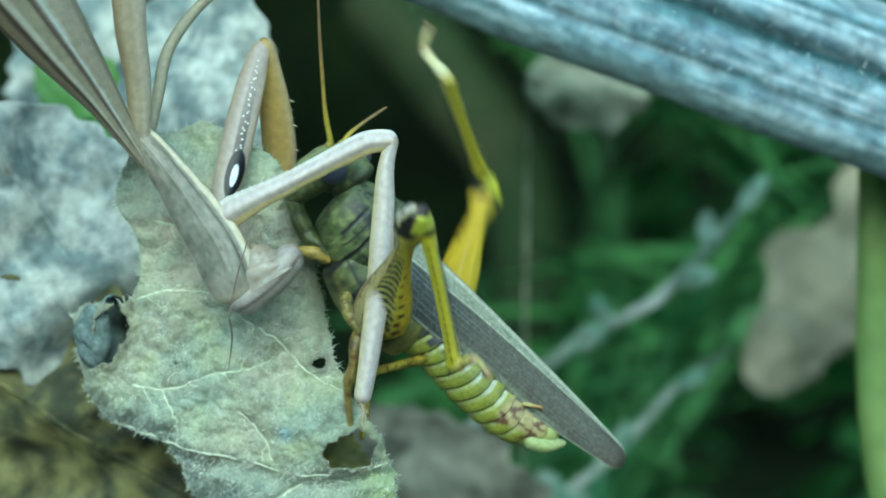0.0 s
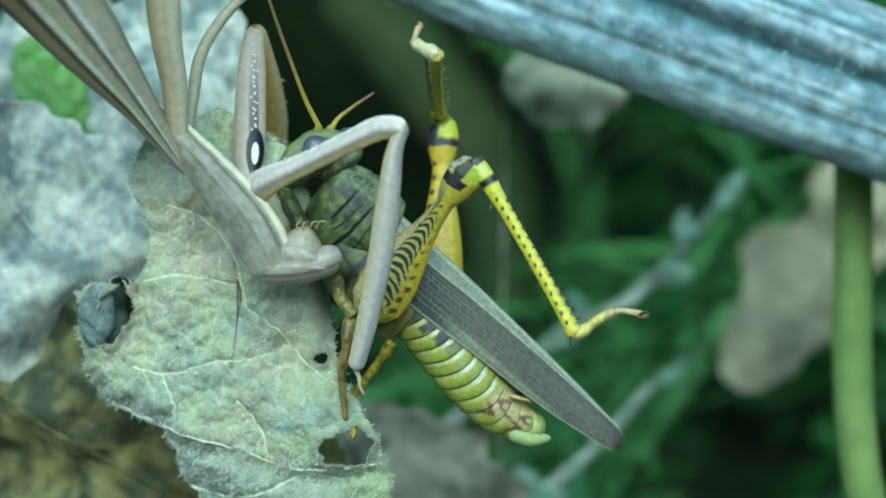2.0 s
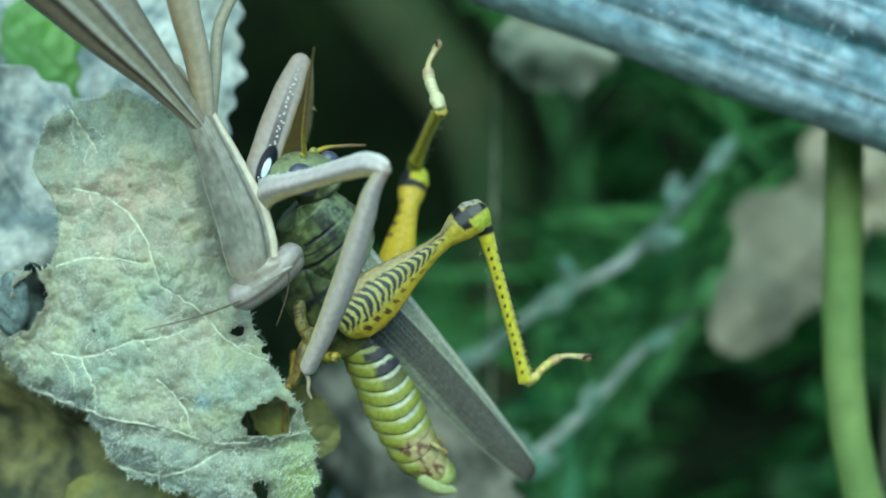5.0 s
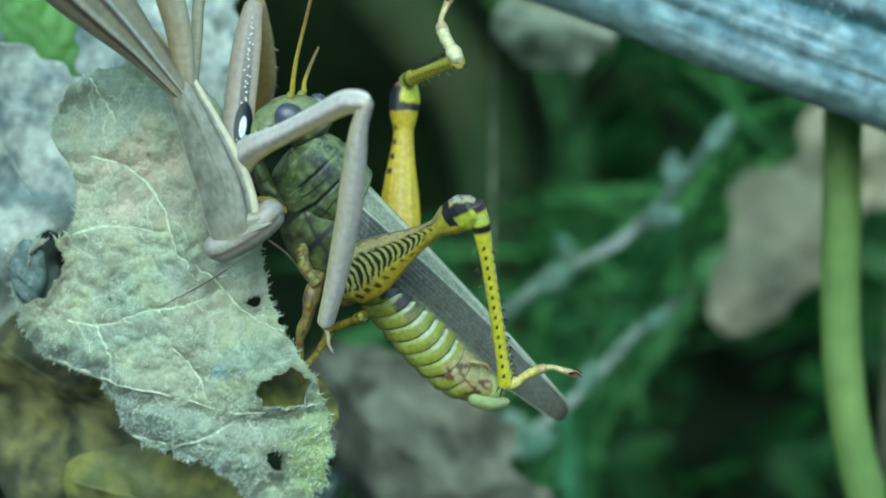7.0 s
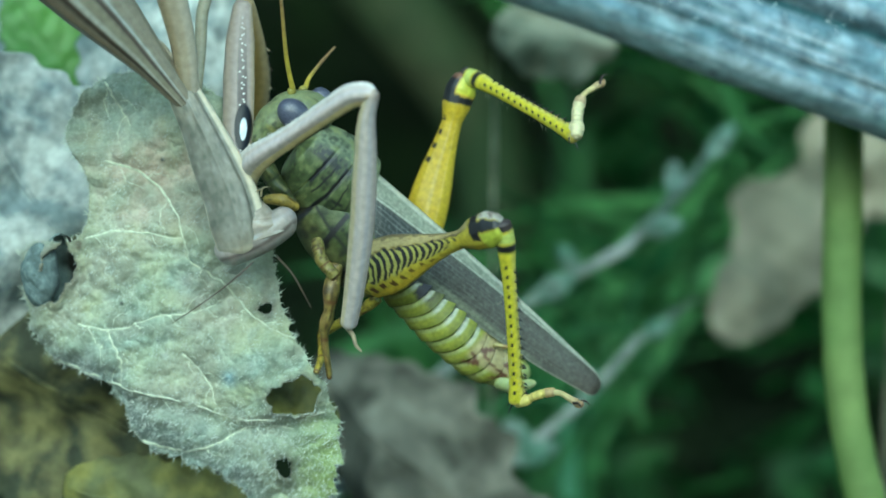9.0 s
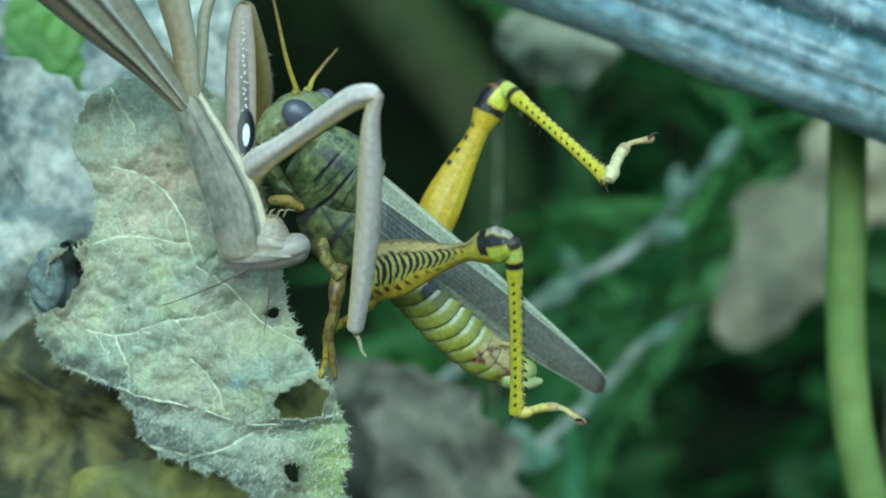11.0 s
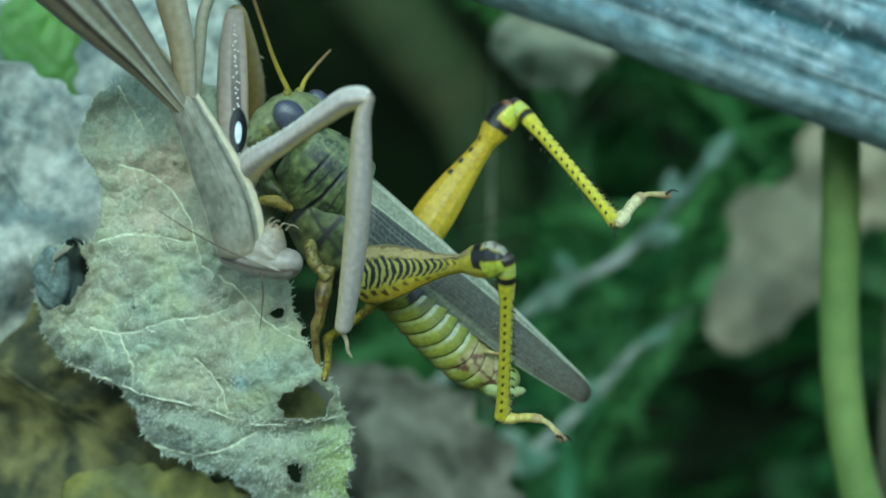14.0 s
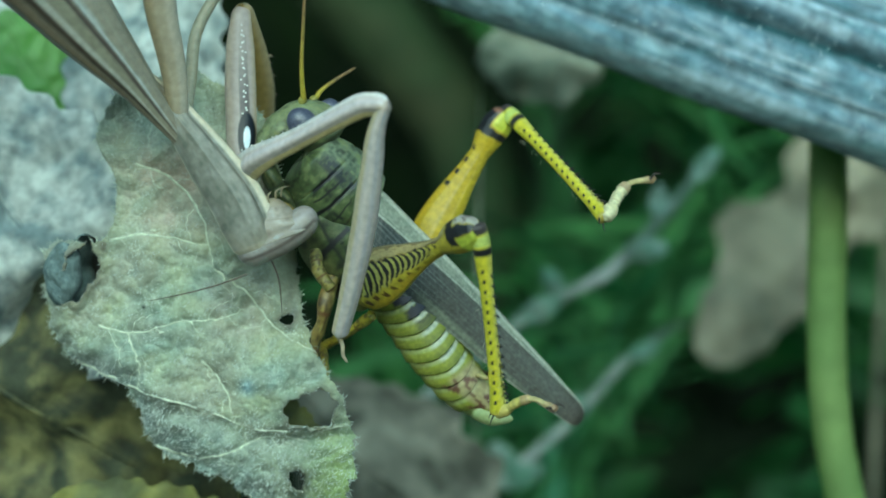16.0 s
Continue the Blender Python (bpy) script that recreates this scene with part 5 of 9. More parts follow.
def coxa_colour(s, v, f):
    m = mottle(s * 30, v * 4 + f)
    # facet light is put into the colour: pale top edge, greyer lower side
    return paint((0.56, 0.49, 0.46), (band(v, 0.05, 0.75, 0.25) * 0.6, (0.58, 0.54, 0.57)), (np.clip(m * 4 - 2.2, 0, 1) * 0.15, (0.56, 0.54, 0.5)), (np.clip(1.4 - m * 4, 0, 1) * 0.15, (0.4, 0.37, 0.34)), (band(v, 0.84, 2, 0.05) * 0.7, (0.66, 0.65, 0.63)),
                 (band(v, -0.7, -0.12, 0.08) * 0.65, (0.36, 0.32, 0.27)), (band(v, -0.18, -0.08, 0.05) * 0.6 * band(s, 0.1, 0.95, 0.1), (0.24, 0.19, 0.15)), (band(v, -2, -0.62, 0.1), (0.5, 0.41, 0.2)), (band(s, 0, 0.14, 0.1) * 0.7, (0.42, 0.44, 0.36)), (band(s, 0.93, 2, 0.04) * band(v, -2, 0.3, 0.3) * 0.6, (0.42, 0.33, 0.2)))


def bumps(S, A):
    return 1 + 0.09 * np.cos(A * 4) + 0.1 * np.exp(-((A - 1.57) / 0.22) ** 2) + 0.012 * np.sin(S * 90) * (np.sin(A) > 0.85) + 0.015 * np.sin(S * 17 + A)


# granules along the ridge of the upper foreleg
GRAINS = []
for k in range(34):
    a = 1.2 + 0.55 * math.sin(k * 4.1)
    x = 1.5 + 14.5 * k / 34
    r = interp([1.25, 1.2, 0.95, 0.96, 1.0, 0.85], np.array([x / 17.6]))[0]
    GRAINS.append(ball((x, -1.0 * math.cos(a), 0.2 + 0.05 * x + r * math.sin(a) * 0.98), (0.09, 0.08, 0.09), 8, (0.62, 0.6, 0.55)))
NEAR_COXA = part("fore_coxa", joined(*GRAINS, tube([(-1.2, 2.2, -0.5), (1.6, 0.7, 0.0), (7, 0, 0.35), (12.5, 0, 0.85), (16, 0, 0.95), (18.2, 0, 0.1)], [0.75, 0.8, 0.75, 0.75, 0.75, 0.65], [1.45, 1.25, 0.98, 0.88, 0.92, 1.0, 0.9], 180, 64, coxa_colour, 0.05, bumps)), MANTIS_SKIN, MANTIS, "beige-lilac ridged upper foreleg")


def foreleg_colour(s, v, f):
    m = mottle(s * 34, v * 4 + f)
    return paint((0.55, 0.49, 0.45), (band(v, 0.2, 0.8, 0.15) * 0.7, (0.56, 0.53, 0.56)), (np.clip(m * 4 - 2.2, 0, 1) * 0.12, (0.56, 0.54, 0.5)), (np.clip(1.4 - m * 4, 0, 1) * 0.12, (0.4, 0.37, 0.34)), (band(v, 0.02, 0.1, 0.04) * 0.4, (0.26, 0.22, 0.2)),
                 (band(v, -2, -0.55, 0.2) * 0.8, (0.5, 0.43, 0.24)), (band(v, 0.82, 2, 0.08) * 0.5, (0.36, 0.3, 0.3)), (band(s, -1, 0.05, 0.03) * 0.6, (0.36, 0.28, 0.22)), (band(s, 0.97, 2, 0.02) * 0.6, (0.26, 0.2, 0.14)))


NEAR_FORELEG = part("fore_femur", tube([(-0.9, 0, 0.1), (1.2, 0, -0.3), (6, 0, -0.1), (13, 0, 0.25), (20, 0, 0.2), (24.6, 0, 0)], [0.55, 0.8, 0.92, 0.95, 0.85, 0.7], [0.5, 0.88, 1.06, 1.05, 0.92, 0.74], 150, 56, foreleg_colour, 0.03, lambda S, A: 1 + 0.08 * np.cos(A * 4 + 0.3) + 0.01 * np.sin(S * 14 + A)), MANTIS_SKIN, MANTIS, "smooth pale grey foreleg clasping the prey")


def thread(name, path, r, colour, parent, label):
    return part(name, tube(path, r, r, 30, 8, lambda s, v, f: paint(colour, (band(np.modf(s * 9)[0], 0.8, 1.0, 0.1) * 0.4, (0.2, 0.15, 0.1))), 0.02), MANTIS_SKIN, parent, label)


MANTIS_TARSUS = thread("fore_tarsus", [(-0.2, 0, 0), (0.8, 0, 0.15), (1.7, 0, -0.05), (2.5, 0, 0.15)], [0.24, 0.2, 0.18, 0.1], (0.36, 0.3, 0.2), NEAR_FORELEG, "thin pale jointed foot")


EYESPOT_DOTS = [(0.34 + 0.033 * k, -0.14 - 0.12 * (k % 2) - 0.12 * ((k * 7) % 3) + 0.1 * (k / 17)) for k in range(17)] + [(0.36 + 0.05 * k, -0.42 + 0.03 * k) for k in range(10)]


def eyespot_colour(s, v, f):
    d = np.sqrt(((s - 0.21) / 0.15) ** 2 + ((v + 0.4) / 0.62) ** 2)
    w = np.sqrt(((s - 0.2) / 0.07) ** 2 + ((v + 0.42) / 0.24) ** 2)
    trail = band(v, -0.72 + 0.2 * s, 0.08 + 0.05 * s, 0.12) * band(s, 0.25, 0.95, 0.12) * np.clip(1.5 - s, 0, 1)
    return paint((0.35, 0.3, 0.27), (band(v, 0.3, 2, 0.4) * 0.6, (0.38, 0.31, 0.23)), (band(v, -2, -0.7, 0.2) * 0.7, (0.42, 0.34, 0.23)), (trail * np.clip(1.25 - 1.15 * s, 0, 1), (0.035, 0.026, 0.03)),
                 (np.clip((1 - d) * 8, 0, 1), (0.004, 0.004, 0.007)), (np.clip((1 - w) * 8, 0, 1), (0.72, 0.78, 0.85)),
                 (specks(s, v, EYESPOT_DOTS, 0.005, 0.055), (0.75, 0.75, 0.7)), (band(s, -1, 0.07, 0.05) * 0.6, (0.45, 0.47, 0.5)))


FAR_COXA = part("fore_coxa", tube([(-0.8, 0, 0), (4, 0, 0), (9, 0, 0.1), (13.5, 0, 0.1), (16.6, 0, 0)], [0.8, 0.9, 0.9, 0.8, 0.6], [1.25, 1.5, 1.55, 1.4, 0.85], 320, 110, eyespot_colour, 0.05), MANTIS_SKIN, MANTIS, "raised foreleg with a white-centred black eyespot")


def spiny_femur():
    g = [tube([(-0.5, 0, 0.1), (4, 0, 0.5), (10, 0, 0.9), (16, 0, 0.8), (21.5, 0, 0.2)], [0.8, 0.9, 1.0, 0.9, 0.6], [0.9, 1.5, 1.75, 1.4, 0.7], 60, 20,
              lambda s, v, f: paint((0.42, 0.3, 0.1), (band(v, 0.5, 2, 0.3) * 0.5, (0.42, 0.36, 0.26)), (band(v, -2, -0.5, 0.3) * 0.4, (0.34, 0.22, 0.06))), 0.05)]
    for k in range(16):
        x = 6 + 14 * k / 16
        h = interp([0.9, 1.5, 1.75, 1.4, 0.7], np.array([x / 21.5]))[0]
        b = np.array([x, -0.2, 0.7 + h * 0.92])
        d = np.array([0.25, -0.1, 0.55 + 0.3 * (k % 3 == 0)])
        g.append(tube([b, b + d * 0.6, b + d], [0.14, 0.09, 0.02], [0.14, 0.09, 0.02], 5, 6, lambda s, v, f: paint((0.4, 0.33, 0.22), (band(s, 0.5, 2, 0.2), BLACK)), 0.0))
    return joined(*g)


FAR_FORELEG = part("fore_femur", spiny_femur(), MANTIS_SKIN, MANTIS, "tan spiny folded foreleg")

# head: x runs from cheek to cheek, z towards the mouth
def skull_colour(s, v, f):
    m = mottle(s * 12, v * 4 + f)
    return paint((0.33, 0.295, 0.265), (np.clip(m * 4 - 2.2, 0, 1) * 0.4, (0.42, 0.48, 0.45)), (np.clip(1.4 - m * 4, 0, 1) * 0.4, (0.28, 0.24, 0.21)), (band(v, -0.62, -0.35, 0.08) * 0.85, (0.1, 0.075, 0.065)), (band(v, 0.05, 0.5, 0.25) * 0.5, (0.47, 0.42, 0.43)))


def face_colour(s, v, f):
    m = mottle(s * 8, v * 4 + f)
    return paint((0.31, 0.27, 0.22), (np.clip(m * 4 - 2, 0, 1) * 0.6, (0.42, 0.39, 0.35)), (np.clip(1.6 - m * 4, 0, 1) * 0.6, (0.2, 0.165, 0.135)), (band(s, 0.5, 0.54, 0.02) * 0.6, (0.2, 0.15, 0.1)), (band(s, 0.74, 0.77, 0.02) * 0.6, (0.2, 0.15, 0.1)), (band(s, 0.78, 2, 0.1) * 0.5, (0.34, 0.27, 0.17)))


def bigger(*geos):
    g = joined(*geos)
    g[0] = (g[0] - (0.6, 0, 0)) * 1.3 + (0, 1.1, 0)
    return g


# the eyes run flush into the ends of the skull
MANTIS_HEAD = part("head", bigger(
    tube([(-3.2, 0, 0.3), (-1.6, 0, 0.1), (0, -0.1, 0.0), (1.6, 0, 0.1), (3.1, 0, 0.35)], [1.25, 1.4, 1.45, 1.4, 1.25], [1.1, 1.2, 1.25, 1.2, 1.05], 90, 60, skull_colour, 0.16),
    tube([(0.0, -0.1, -0.1), (0.2, -0.35, 0.9), (0.6, -0.5, 1.9), (0.95, -0.6, 2.8)], [1.45, 1.3, 0.95, 0.4], [3.0, 2.35, 1.35, 0.5], 80, 60, face_colour, 0.1, lambda S, A: 1 + 0.03 * np.sin(S * 19) + 0.02 * np.cos(A * 5))),
    MANTIS_SKIN, MANTIS, "triangular beige-lilac head")
for x in (-2.35, 2.25):
    part("eye", bigger(ball((x, -0.1, 0.28), (0.98, 1.15, 1.0), 36, lambda p: paint((0.34, 0.305, 0.285), (band(p[:, 2], -0.62, -0.35, 0.1) * 0.85, (0.1, 0.075, 0.065)), (band(p[:, 2], 0.0, 0.5, 0.2) * 0.5, (0.42, 0.38, 0.38))))), MANTIS_SKIN, MANTIS_HEAD, "pale lilac-grey eye")
for k, (x, b) in enumerate(((-0.5, -0.9), (-0.1, -1.1), (0.4, -1.0), (0.8, -0.7))):
    part("palp", bigger(tube([(x + 0.8, b, 2.5), (x * 1.3 + 1.0, b - 0.15, 3.0), (x * 1.5 + 1.4, b - 0.1, 3.3 - 0.15 * k)], [0.08, 0.07, 0.03], [0.08, 0.07, 0.03], 16, 8, lambda s, v, f: paint((0.3, 0.25, 0.16), (band(np.modf(s * 3)[0], 0.8, 1, 0.1) * 0.5, (0.2, 0.15, 0.1))), 0.05)), MANTIS_SKIN, MANTIS_HEAD, "pale mouth feeler")
FEELER_A = thread("antenna", [(0, 0, 0), (3.5, 0, 0.25), (7, 0, 0.2), (10, 0, 0)], [0.09, 0.08, 0.06, 0.03], (0.12, 0.09, 0.07), MANTIS, "hair-thin dark antenna")
FEELER_B = thread("antenna", [(0, 0, 0), (2, 0, 0.3), (4, 0, 0.2), (6, 0, 0)], [0.09, 0.08, 0.06, 0.03], (0.12, 0.09, 0.07), MANTIS, "hair-thin dark antenna")


# hind body in its own space: x points from the shoulders to the wing tips
def mantis_wing_colour(s, v, f):
    k = v + 0.08 * np.sin(s * 4) + 0.06 * (mottle(s * 24, v * 5) - 0.5)
    vein = np.clip(np.sin(v * 34 + 2 * s) * 2 - 1.2, 0, 1)
    m = mottle(s * 30, v * 7 + f * 2)
    return paint((0.25, 0.23, 0.175), (np.clip(m * 4 - 2, 0, 1) * 0.4, (0.19, 0.16, 0.12)), (vein * 0.3, (0.2, 0.17, 0.12)), (band(k, 0.72, 2, 0.1) * 0.85, (0.19, 0.15, 0.1)), (band(k, 0.5, 0.76, 0.07) * 0.9, (0.055, 0.04, 0.03)),
                 (band(k, 0.36, 0.55, 0.08) * 0.75, (0.46, 0.46, 0.41)), (band(k, 0.0, 0.34, 0.1) * 0.5, (0.27, 0.27, 0.19)), (band(k, -0.14, 0.08, 0.06) * 0.95, (0.05, 0.036, 0.034)), (band(k, -0.3, -0.12, 0.06) * 0.8, (0.46, 0.49, 0.48)), (band(k, -2, -0.55, 0.15) * 0.5, (0.22, 0.2, 0.15)), (np.clip(0.85 - s * 7, 0, 1), (0.24, 0.2, 0.14)))


HIND_BODY = part("abdomen", tube([(-6.0, -0.9, 0.35), (-2.5, -1.5, 0.2), (3, -3.2, 0.0), (8, -5.0, 0.0), (16, -8.0, 0.0), (28, -16.0, 0), (42, -27.0, 0)], [0.35, 1.4, 2.4, 3.3, 3.6, 3.4, 2.3, 1.0], [0.4, 1.6, 3.2, 4.4, 4.7, 4.1, 2.8, 1.1], 160, 72, mantis_wing_colour, 0.03,
                 lambda S, A: 1 + 0.02 * np.cos(A * 12)), MANTIS_SKIN, MANTIS, "folded brown-striped beige wings over the abdomen")
part("middle_leg", tube([(-4.2, 0.2, 0.9), (-2.6, -0.9, -0.5), (1.50, -2.80, -3.54), (5.59, -4.80, -5.93), (11.94, -7.50, -10.50)], [0.6, 0.9, 1.1, 1.2, 1.3], [0.8, 1.1, 1.35, 1.6, 1.8], 60, 28,
     lambda s, v, f: paint((0.36, 0.31, 0.22), (band(v, -2, -0.2, 0.3) * 0.7, (0.46, 0.42, 0.34)), (band(v, 0.3, 2, 0.2) * 0.6, (0.24, 0.18, 0.09))), 0.03), MANTIS_SKIN, HIND_BODY, "beige middle leg")
part("middle_leg", tube([(-3.21, 2.00, -0.24), (0.67, 3.00, -4.15), (3.63, 4.00, -7.12), (5.44, 5.00, -11.07), (6.31, 6.00, -15.32)], [0.5, 0.5, 0.55, 0.55, 0.45], [0.5, 0.6, 0.6, 0.55, 0.45], 40, 14,
     lambda s, v, f: paint((0.33, 0.31, 0.22), (band(v, -0.2, 0.2, 0.15) * 0.5, (0.28, 0.23, 0.14))), 0.03), MANTIS_SKIN, HIND_BODY, "thin beige middle leg")


def motions():
    """The struggle of the two insects and the swaying leaf."""
    walk(MID_FEMUR, [
        (0, pose(0.02128, -0.00204, -0.00733, 133.3, 50.5, 115.2)), (0.5, pose(0.02380, -0.00019, -0.00727, 125.6, 73.9, 119.2)),
        (1, pose(0.02354, -0.00030, -0.00791, 110.0, 64.9, 102.7)), (1.5, pose(0.02368, 0.00174, -0.00835, 117.3, 69.1, 115.1)),
        (2, pose(0.01975, -0.00111, -0.00980, 69.9, 59.3, 63.5)), (2.5, pose(0.01936, -0.00391, -0.00960, 133.4, 37.7, 102.8)),
        (2.8, pose(0.01908, -0.00435, -0.00865, 138.7, 36.8, 105.5)), (3, pose(0.01894, -0.00462, -0.00802, 142.0, 36.0, 107.4)),
        (3.2, pose(0.01906, -0.00416, -0.00898, 137.9, 35.0, 104.2)), (3.5, pose(0.01918, -0.00332, -0.01039, 131.4, 34.0, 100.5)),
        (3.6, pose(0.01886, -0.00391, -0.01005, 133.4, 33.7, 100.0)), (4, pose(0.01773, -0.00538, -0.00872, 140.8, 34.0, 101.3)),
        (4.5, pose(0.01691, -0.00529, -0.00919, 134.6, 29.7, 92.2)), (7, pose(0.02039, -0.00352, -0.00904, 108.8, 29.0, 84.1)),
        (7.5, pose(0.02051, -0.00319, -0.00885, 112.2, 40.1, 90.4)), (8, pose(0.02029, -0.00282, -0.00894, 120.8, 52.6, 101.8)),
        (8.5, pose(0.02000, -0.00266, -0.00909, 119.2, 55.7, 101.5)), (9, pose(0.01965, -0.00252, -0.00918, 117.1, 59.4, 100.7)),
        (11.5, pose(0.01925, -0.00260, -0.00943, 111.7, 55.7, 94.6)), (12, pose(0.01938, -0.00241, -0.00923, 110.7, 58.7, 94.9)),
        (12.5, pose(0.01947, -0.00238, -0.00901, 109.4, 62.2, 94.5)), (13, pose(0.01978, -0.00271, -0.00877, 108.3, 60.7, 92.5)),
        (13.5, pose(0.02013, -0.00270, -0.00863, 106.9, 59.4, 91.4)), (14, pose(0.02018, -0.00264, -0.00856, 105.0, 58.2, 89.7)),
        (14.5, pose(0.02025, -0.00267, -0.00892, 104.7, 55.8, 89.1)), (15, pose(0.02016, -0.00263, -0.00893, 101.7, 53.8, 86.4)),
        (15.5, pose(0.02002, -0.00273, -0.00897, 101.7, 53.4, 86.0)), (16, pose(0.01976, -0.00304, -0.00921, 103.4, 52.7, 86.3)),
    ])
    walk(MID_TIBIA, [
        (0, pose(0.01930, 0.00216, -0.01296, -4.1, 44.6, -16.7)), (0.5, pose(0.02281, 0.00157, -0.01429, -23.9, 7.6, -78.7)),
        (1, pose(0.02286, 0.00272, -0.01452, -34.8, 9.8, -81.8)), (1.5, pose(0.02258, 0.00409, -0.01517, -46.9, 12.6, -79.0)),
        (2, pose(0.02141, 0.00223, -0.01608, -30.5, 19.7, -69.3)), (2.5, pose(0.01808, 0.00172, -0.01407, -55.7, 27.1, -89.9)),
        (2.8, pose(0.01752, 0.00128, -0.01302, -45.7, 34.8, -79.6)), (3, pose(0.01718, 0.00102, -0.01231, -37.9, 41.2, -69.4)),
        (3.2, pose(0.01759, 0.00163, -0.01317, -42.6, 38.4, -74.1)), (3.5, pose(0.01808, 0.00263, -0.01448, -47.9, 34.3, -78.8)),
        (3.6, pose(0.01780, 0.00207, -0.01410, -46.8, 31.2, -81.7)), (4, pose(0.01654, 0.00055, -0.01280, -40.1, 20.1, -90.9)),
        (4.5, pose(0.01666, 0.00105, -0.01281, -28.4, 15.0, -88.4)), (7, pose(0.02106, 0.00283, -0.01259, -64.6, 34.3, -90.4)),
        (7.5, pose(0.02047, 0.00239, -0.01355, -55.0, 28.8, -85.7)), (8, pose(0.01939, 0.00151, -0.01474, -44.5, 24.1, -81.0)),
        (8.5, pose(0.01918, 0.00137, -0.01512, -42.7, 23.3, -80.1)), (9, pose(0.01896, 0.00113, -0.01547, -40.3, 22.3, -79.1)),
        (11.5, pose(0.01892, 0.00150, -0.01546, -39.1, 26.8, -74.6)), (12, pose(0.01906, 0.00136, -0.01547, -39.3, 25.2, -75.5)),
        (12.5, pose(0.01920, 0.00102, -0.01547, -39.0, 23.6, -76.6)), (13, pose(0.01962, 0.00085, -0.01513, -37.9, 22.8, -77.1)),
        (13.5, pose(0.02004, 0.00101, -0.01492, -36.6, 21.9, -76.6)), (14, pose(0.02020, 0.00121, -0.01476, -35.0, 21.0, -76.0)),
        (14.5, pose(0.02031, 0.00143, -0.01496, -32.8, 20.2, -75.0)), (15, pose(0.02043, 0.00167, -0.01483, -29.2, 18.6, -73.4)),
        (15.5, pose(0.02033, 0.00162, -0.01483, -27.0, 17.6, -72.8)), (16, pose(0.02004, 0.00137, -0.01502, -25.8, 17.1, -73.2)),
    ])
    walk(DRY_LEAF, [
        (0, pose(-0.02373, 0.00400, 0.59053, 0.0, -0.8, 0.0)), (0.5, pose(-0.02468, 0.00400, 0.59006, 0.0, -2.1, 0.0)),
        (1, pose(-0.02373, 0.00400, 0.59110, 0.0, 1.0, 0.0)), (1.5, pose(-0.02338, 0.00400, 0.59146, 0.0, 1.1, 0.0)),
        (2, pose(-0.02147, 0.00400, 0.59133, 0.0, 3.1, 0.0)), (2.5, pose(-0.02809, 0.00400, 0.59064, 0.0, 2.2, 0.0)),
        (2.8, pose(-0.02842, 0.00400, 0.58931, 0.0, -0.7, 0.0)), (3, pose(-0.02865, 0.00400, 0.58842, 0.0, -2.6, 0.0)),
        (3.2, pose(-0.02795, 0.00400, 0.58864, 0.0, -2.6, 0.0)), (3.5, pose(-0.02690, 0.00400, 0.58898, 0.0, -2.5, 0.0)),
        (3.6, pose(-0.02721, 0.00400, 0.58906, 0.0, -2.3, 0.0)), (4, pose(-0.02845, 0.00400, 0.58940, 0.0, -1.6, 0.0)),
        (4.5, pose(-0.02866, 0.00400, 0.58967, 0.0, -1.1, 0.0)), (7, pose(-0.02682, 0.00400, 0.59083, 0.0, 0.1, 0.0)),
        (7.5, pose(-0.02642, 0.00400, 0.59082, 0.0, 0.3, 0.0)), (8, pose(-0.02628, 0.00400, 0.59092, 0.0, 0.6, 0.0)),
        (8.5, pose(-0.02613, 0.00400, 0.59104, 0.0, 0.5, 0.0)), (9, pose(-0.02584, 0.00400, 0.59118, 0.0, 1.0, 0.0)),
        (11.5, pose(-0.02535, 0.00400, 0.59116, 0.0, 0.5, 0.0)), (12, pose(-0.02514, 0.00400, 0.59131, 0.0, 0.7, 0.0)),
        (12.5, pose(-0.02511, 0.00400, 0.59121, 0.0, -0.0, 0.0)), (13, pose(-0.02501, 0.00400, 0.59141, 0.0, 0.3, 0.0)),
        (13.5, pose(-0.02482, 0.00400, 0.59143, 0.0, 0.6, 0.0)), (14, pose(-0.02445, 0.00400, 0.59167, 0.0, 1.3, 0.0)),
        (14.5, pose(-0.02400, 0.00400, 0.59200, 0.0, 2.1, 0.0)), (15, pose(-0.02326, 0.00400, 0.59230, 0.0, 3.2, 0.0)),
        (15.5, pose(-0.02267, 0.00400, 0.59267, 0.0, 4.2, 0.0)), (16, pose(-0.02239, 0.00400, 0.59284, 0.0, 4.0, 0.0)),
    ])
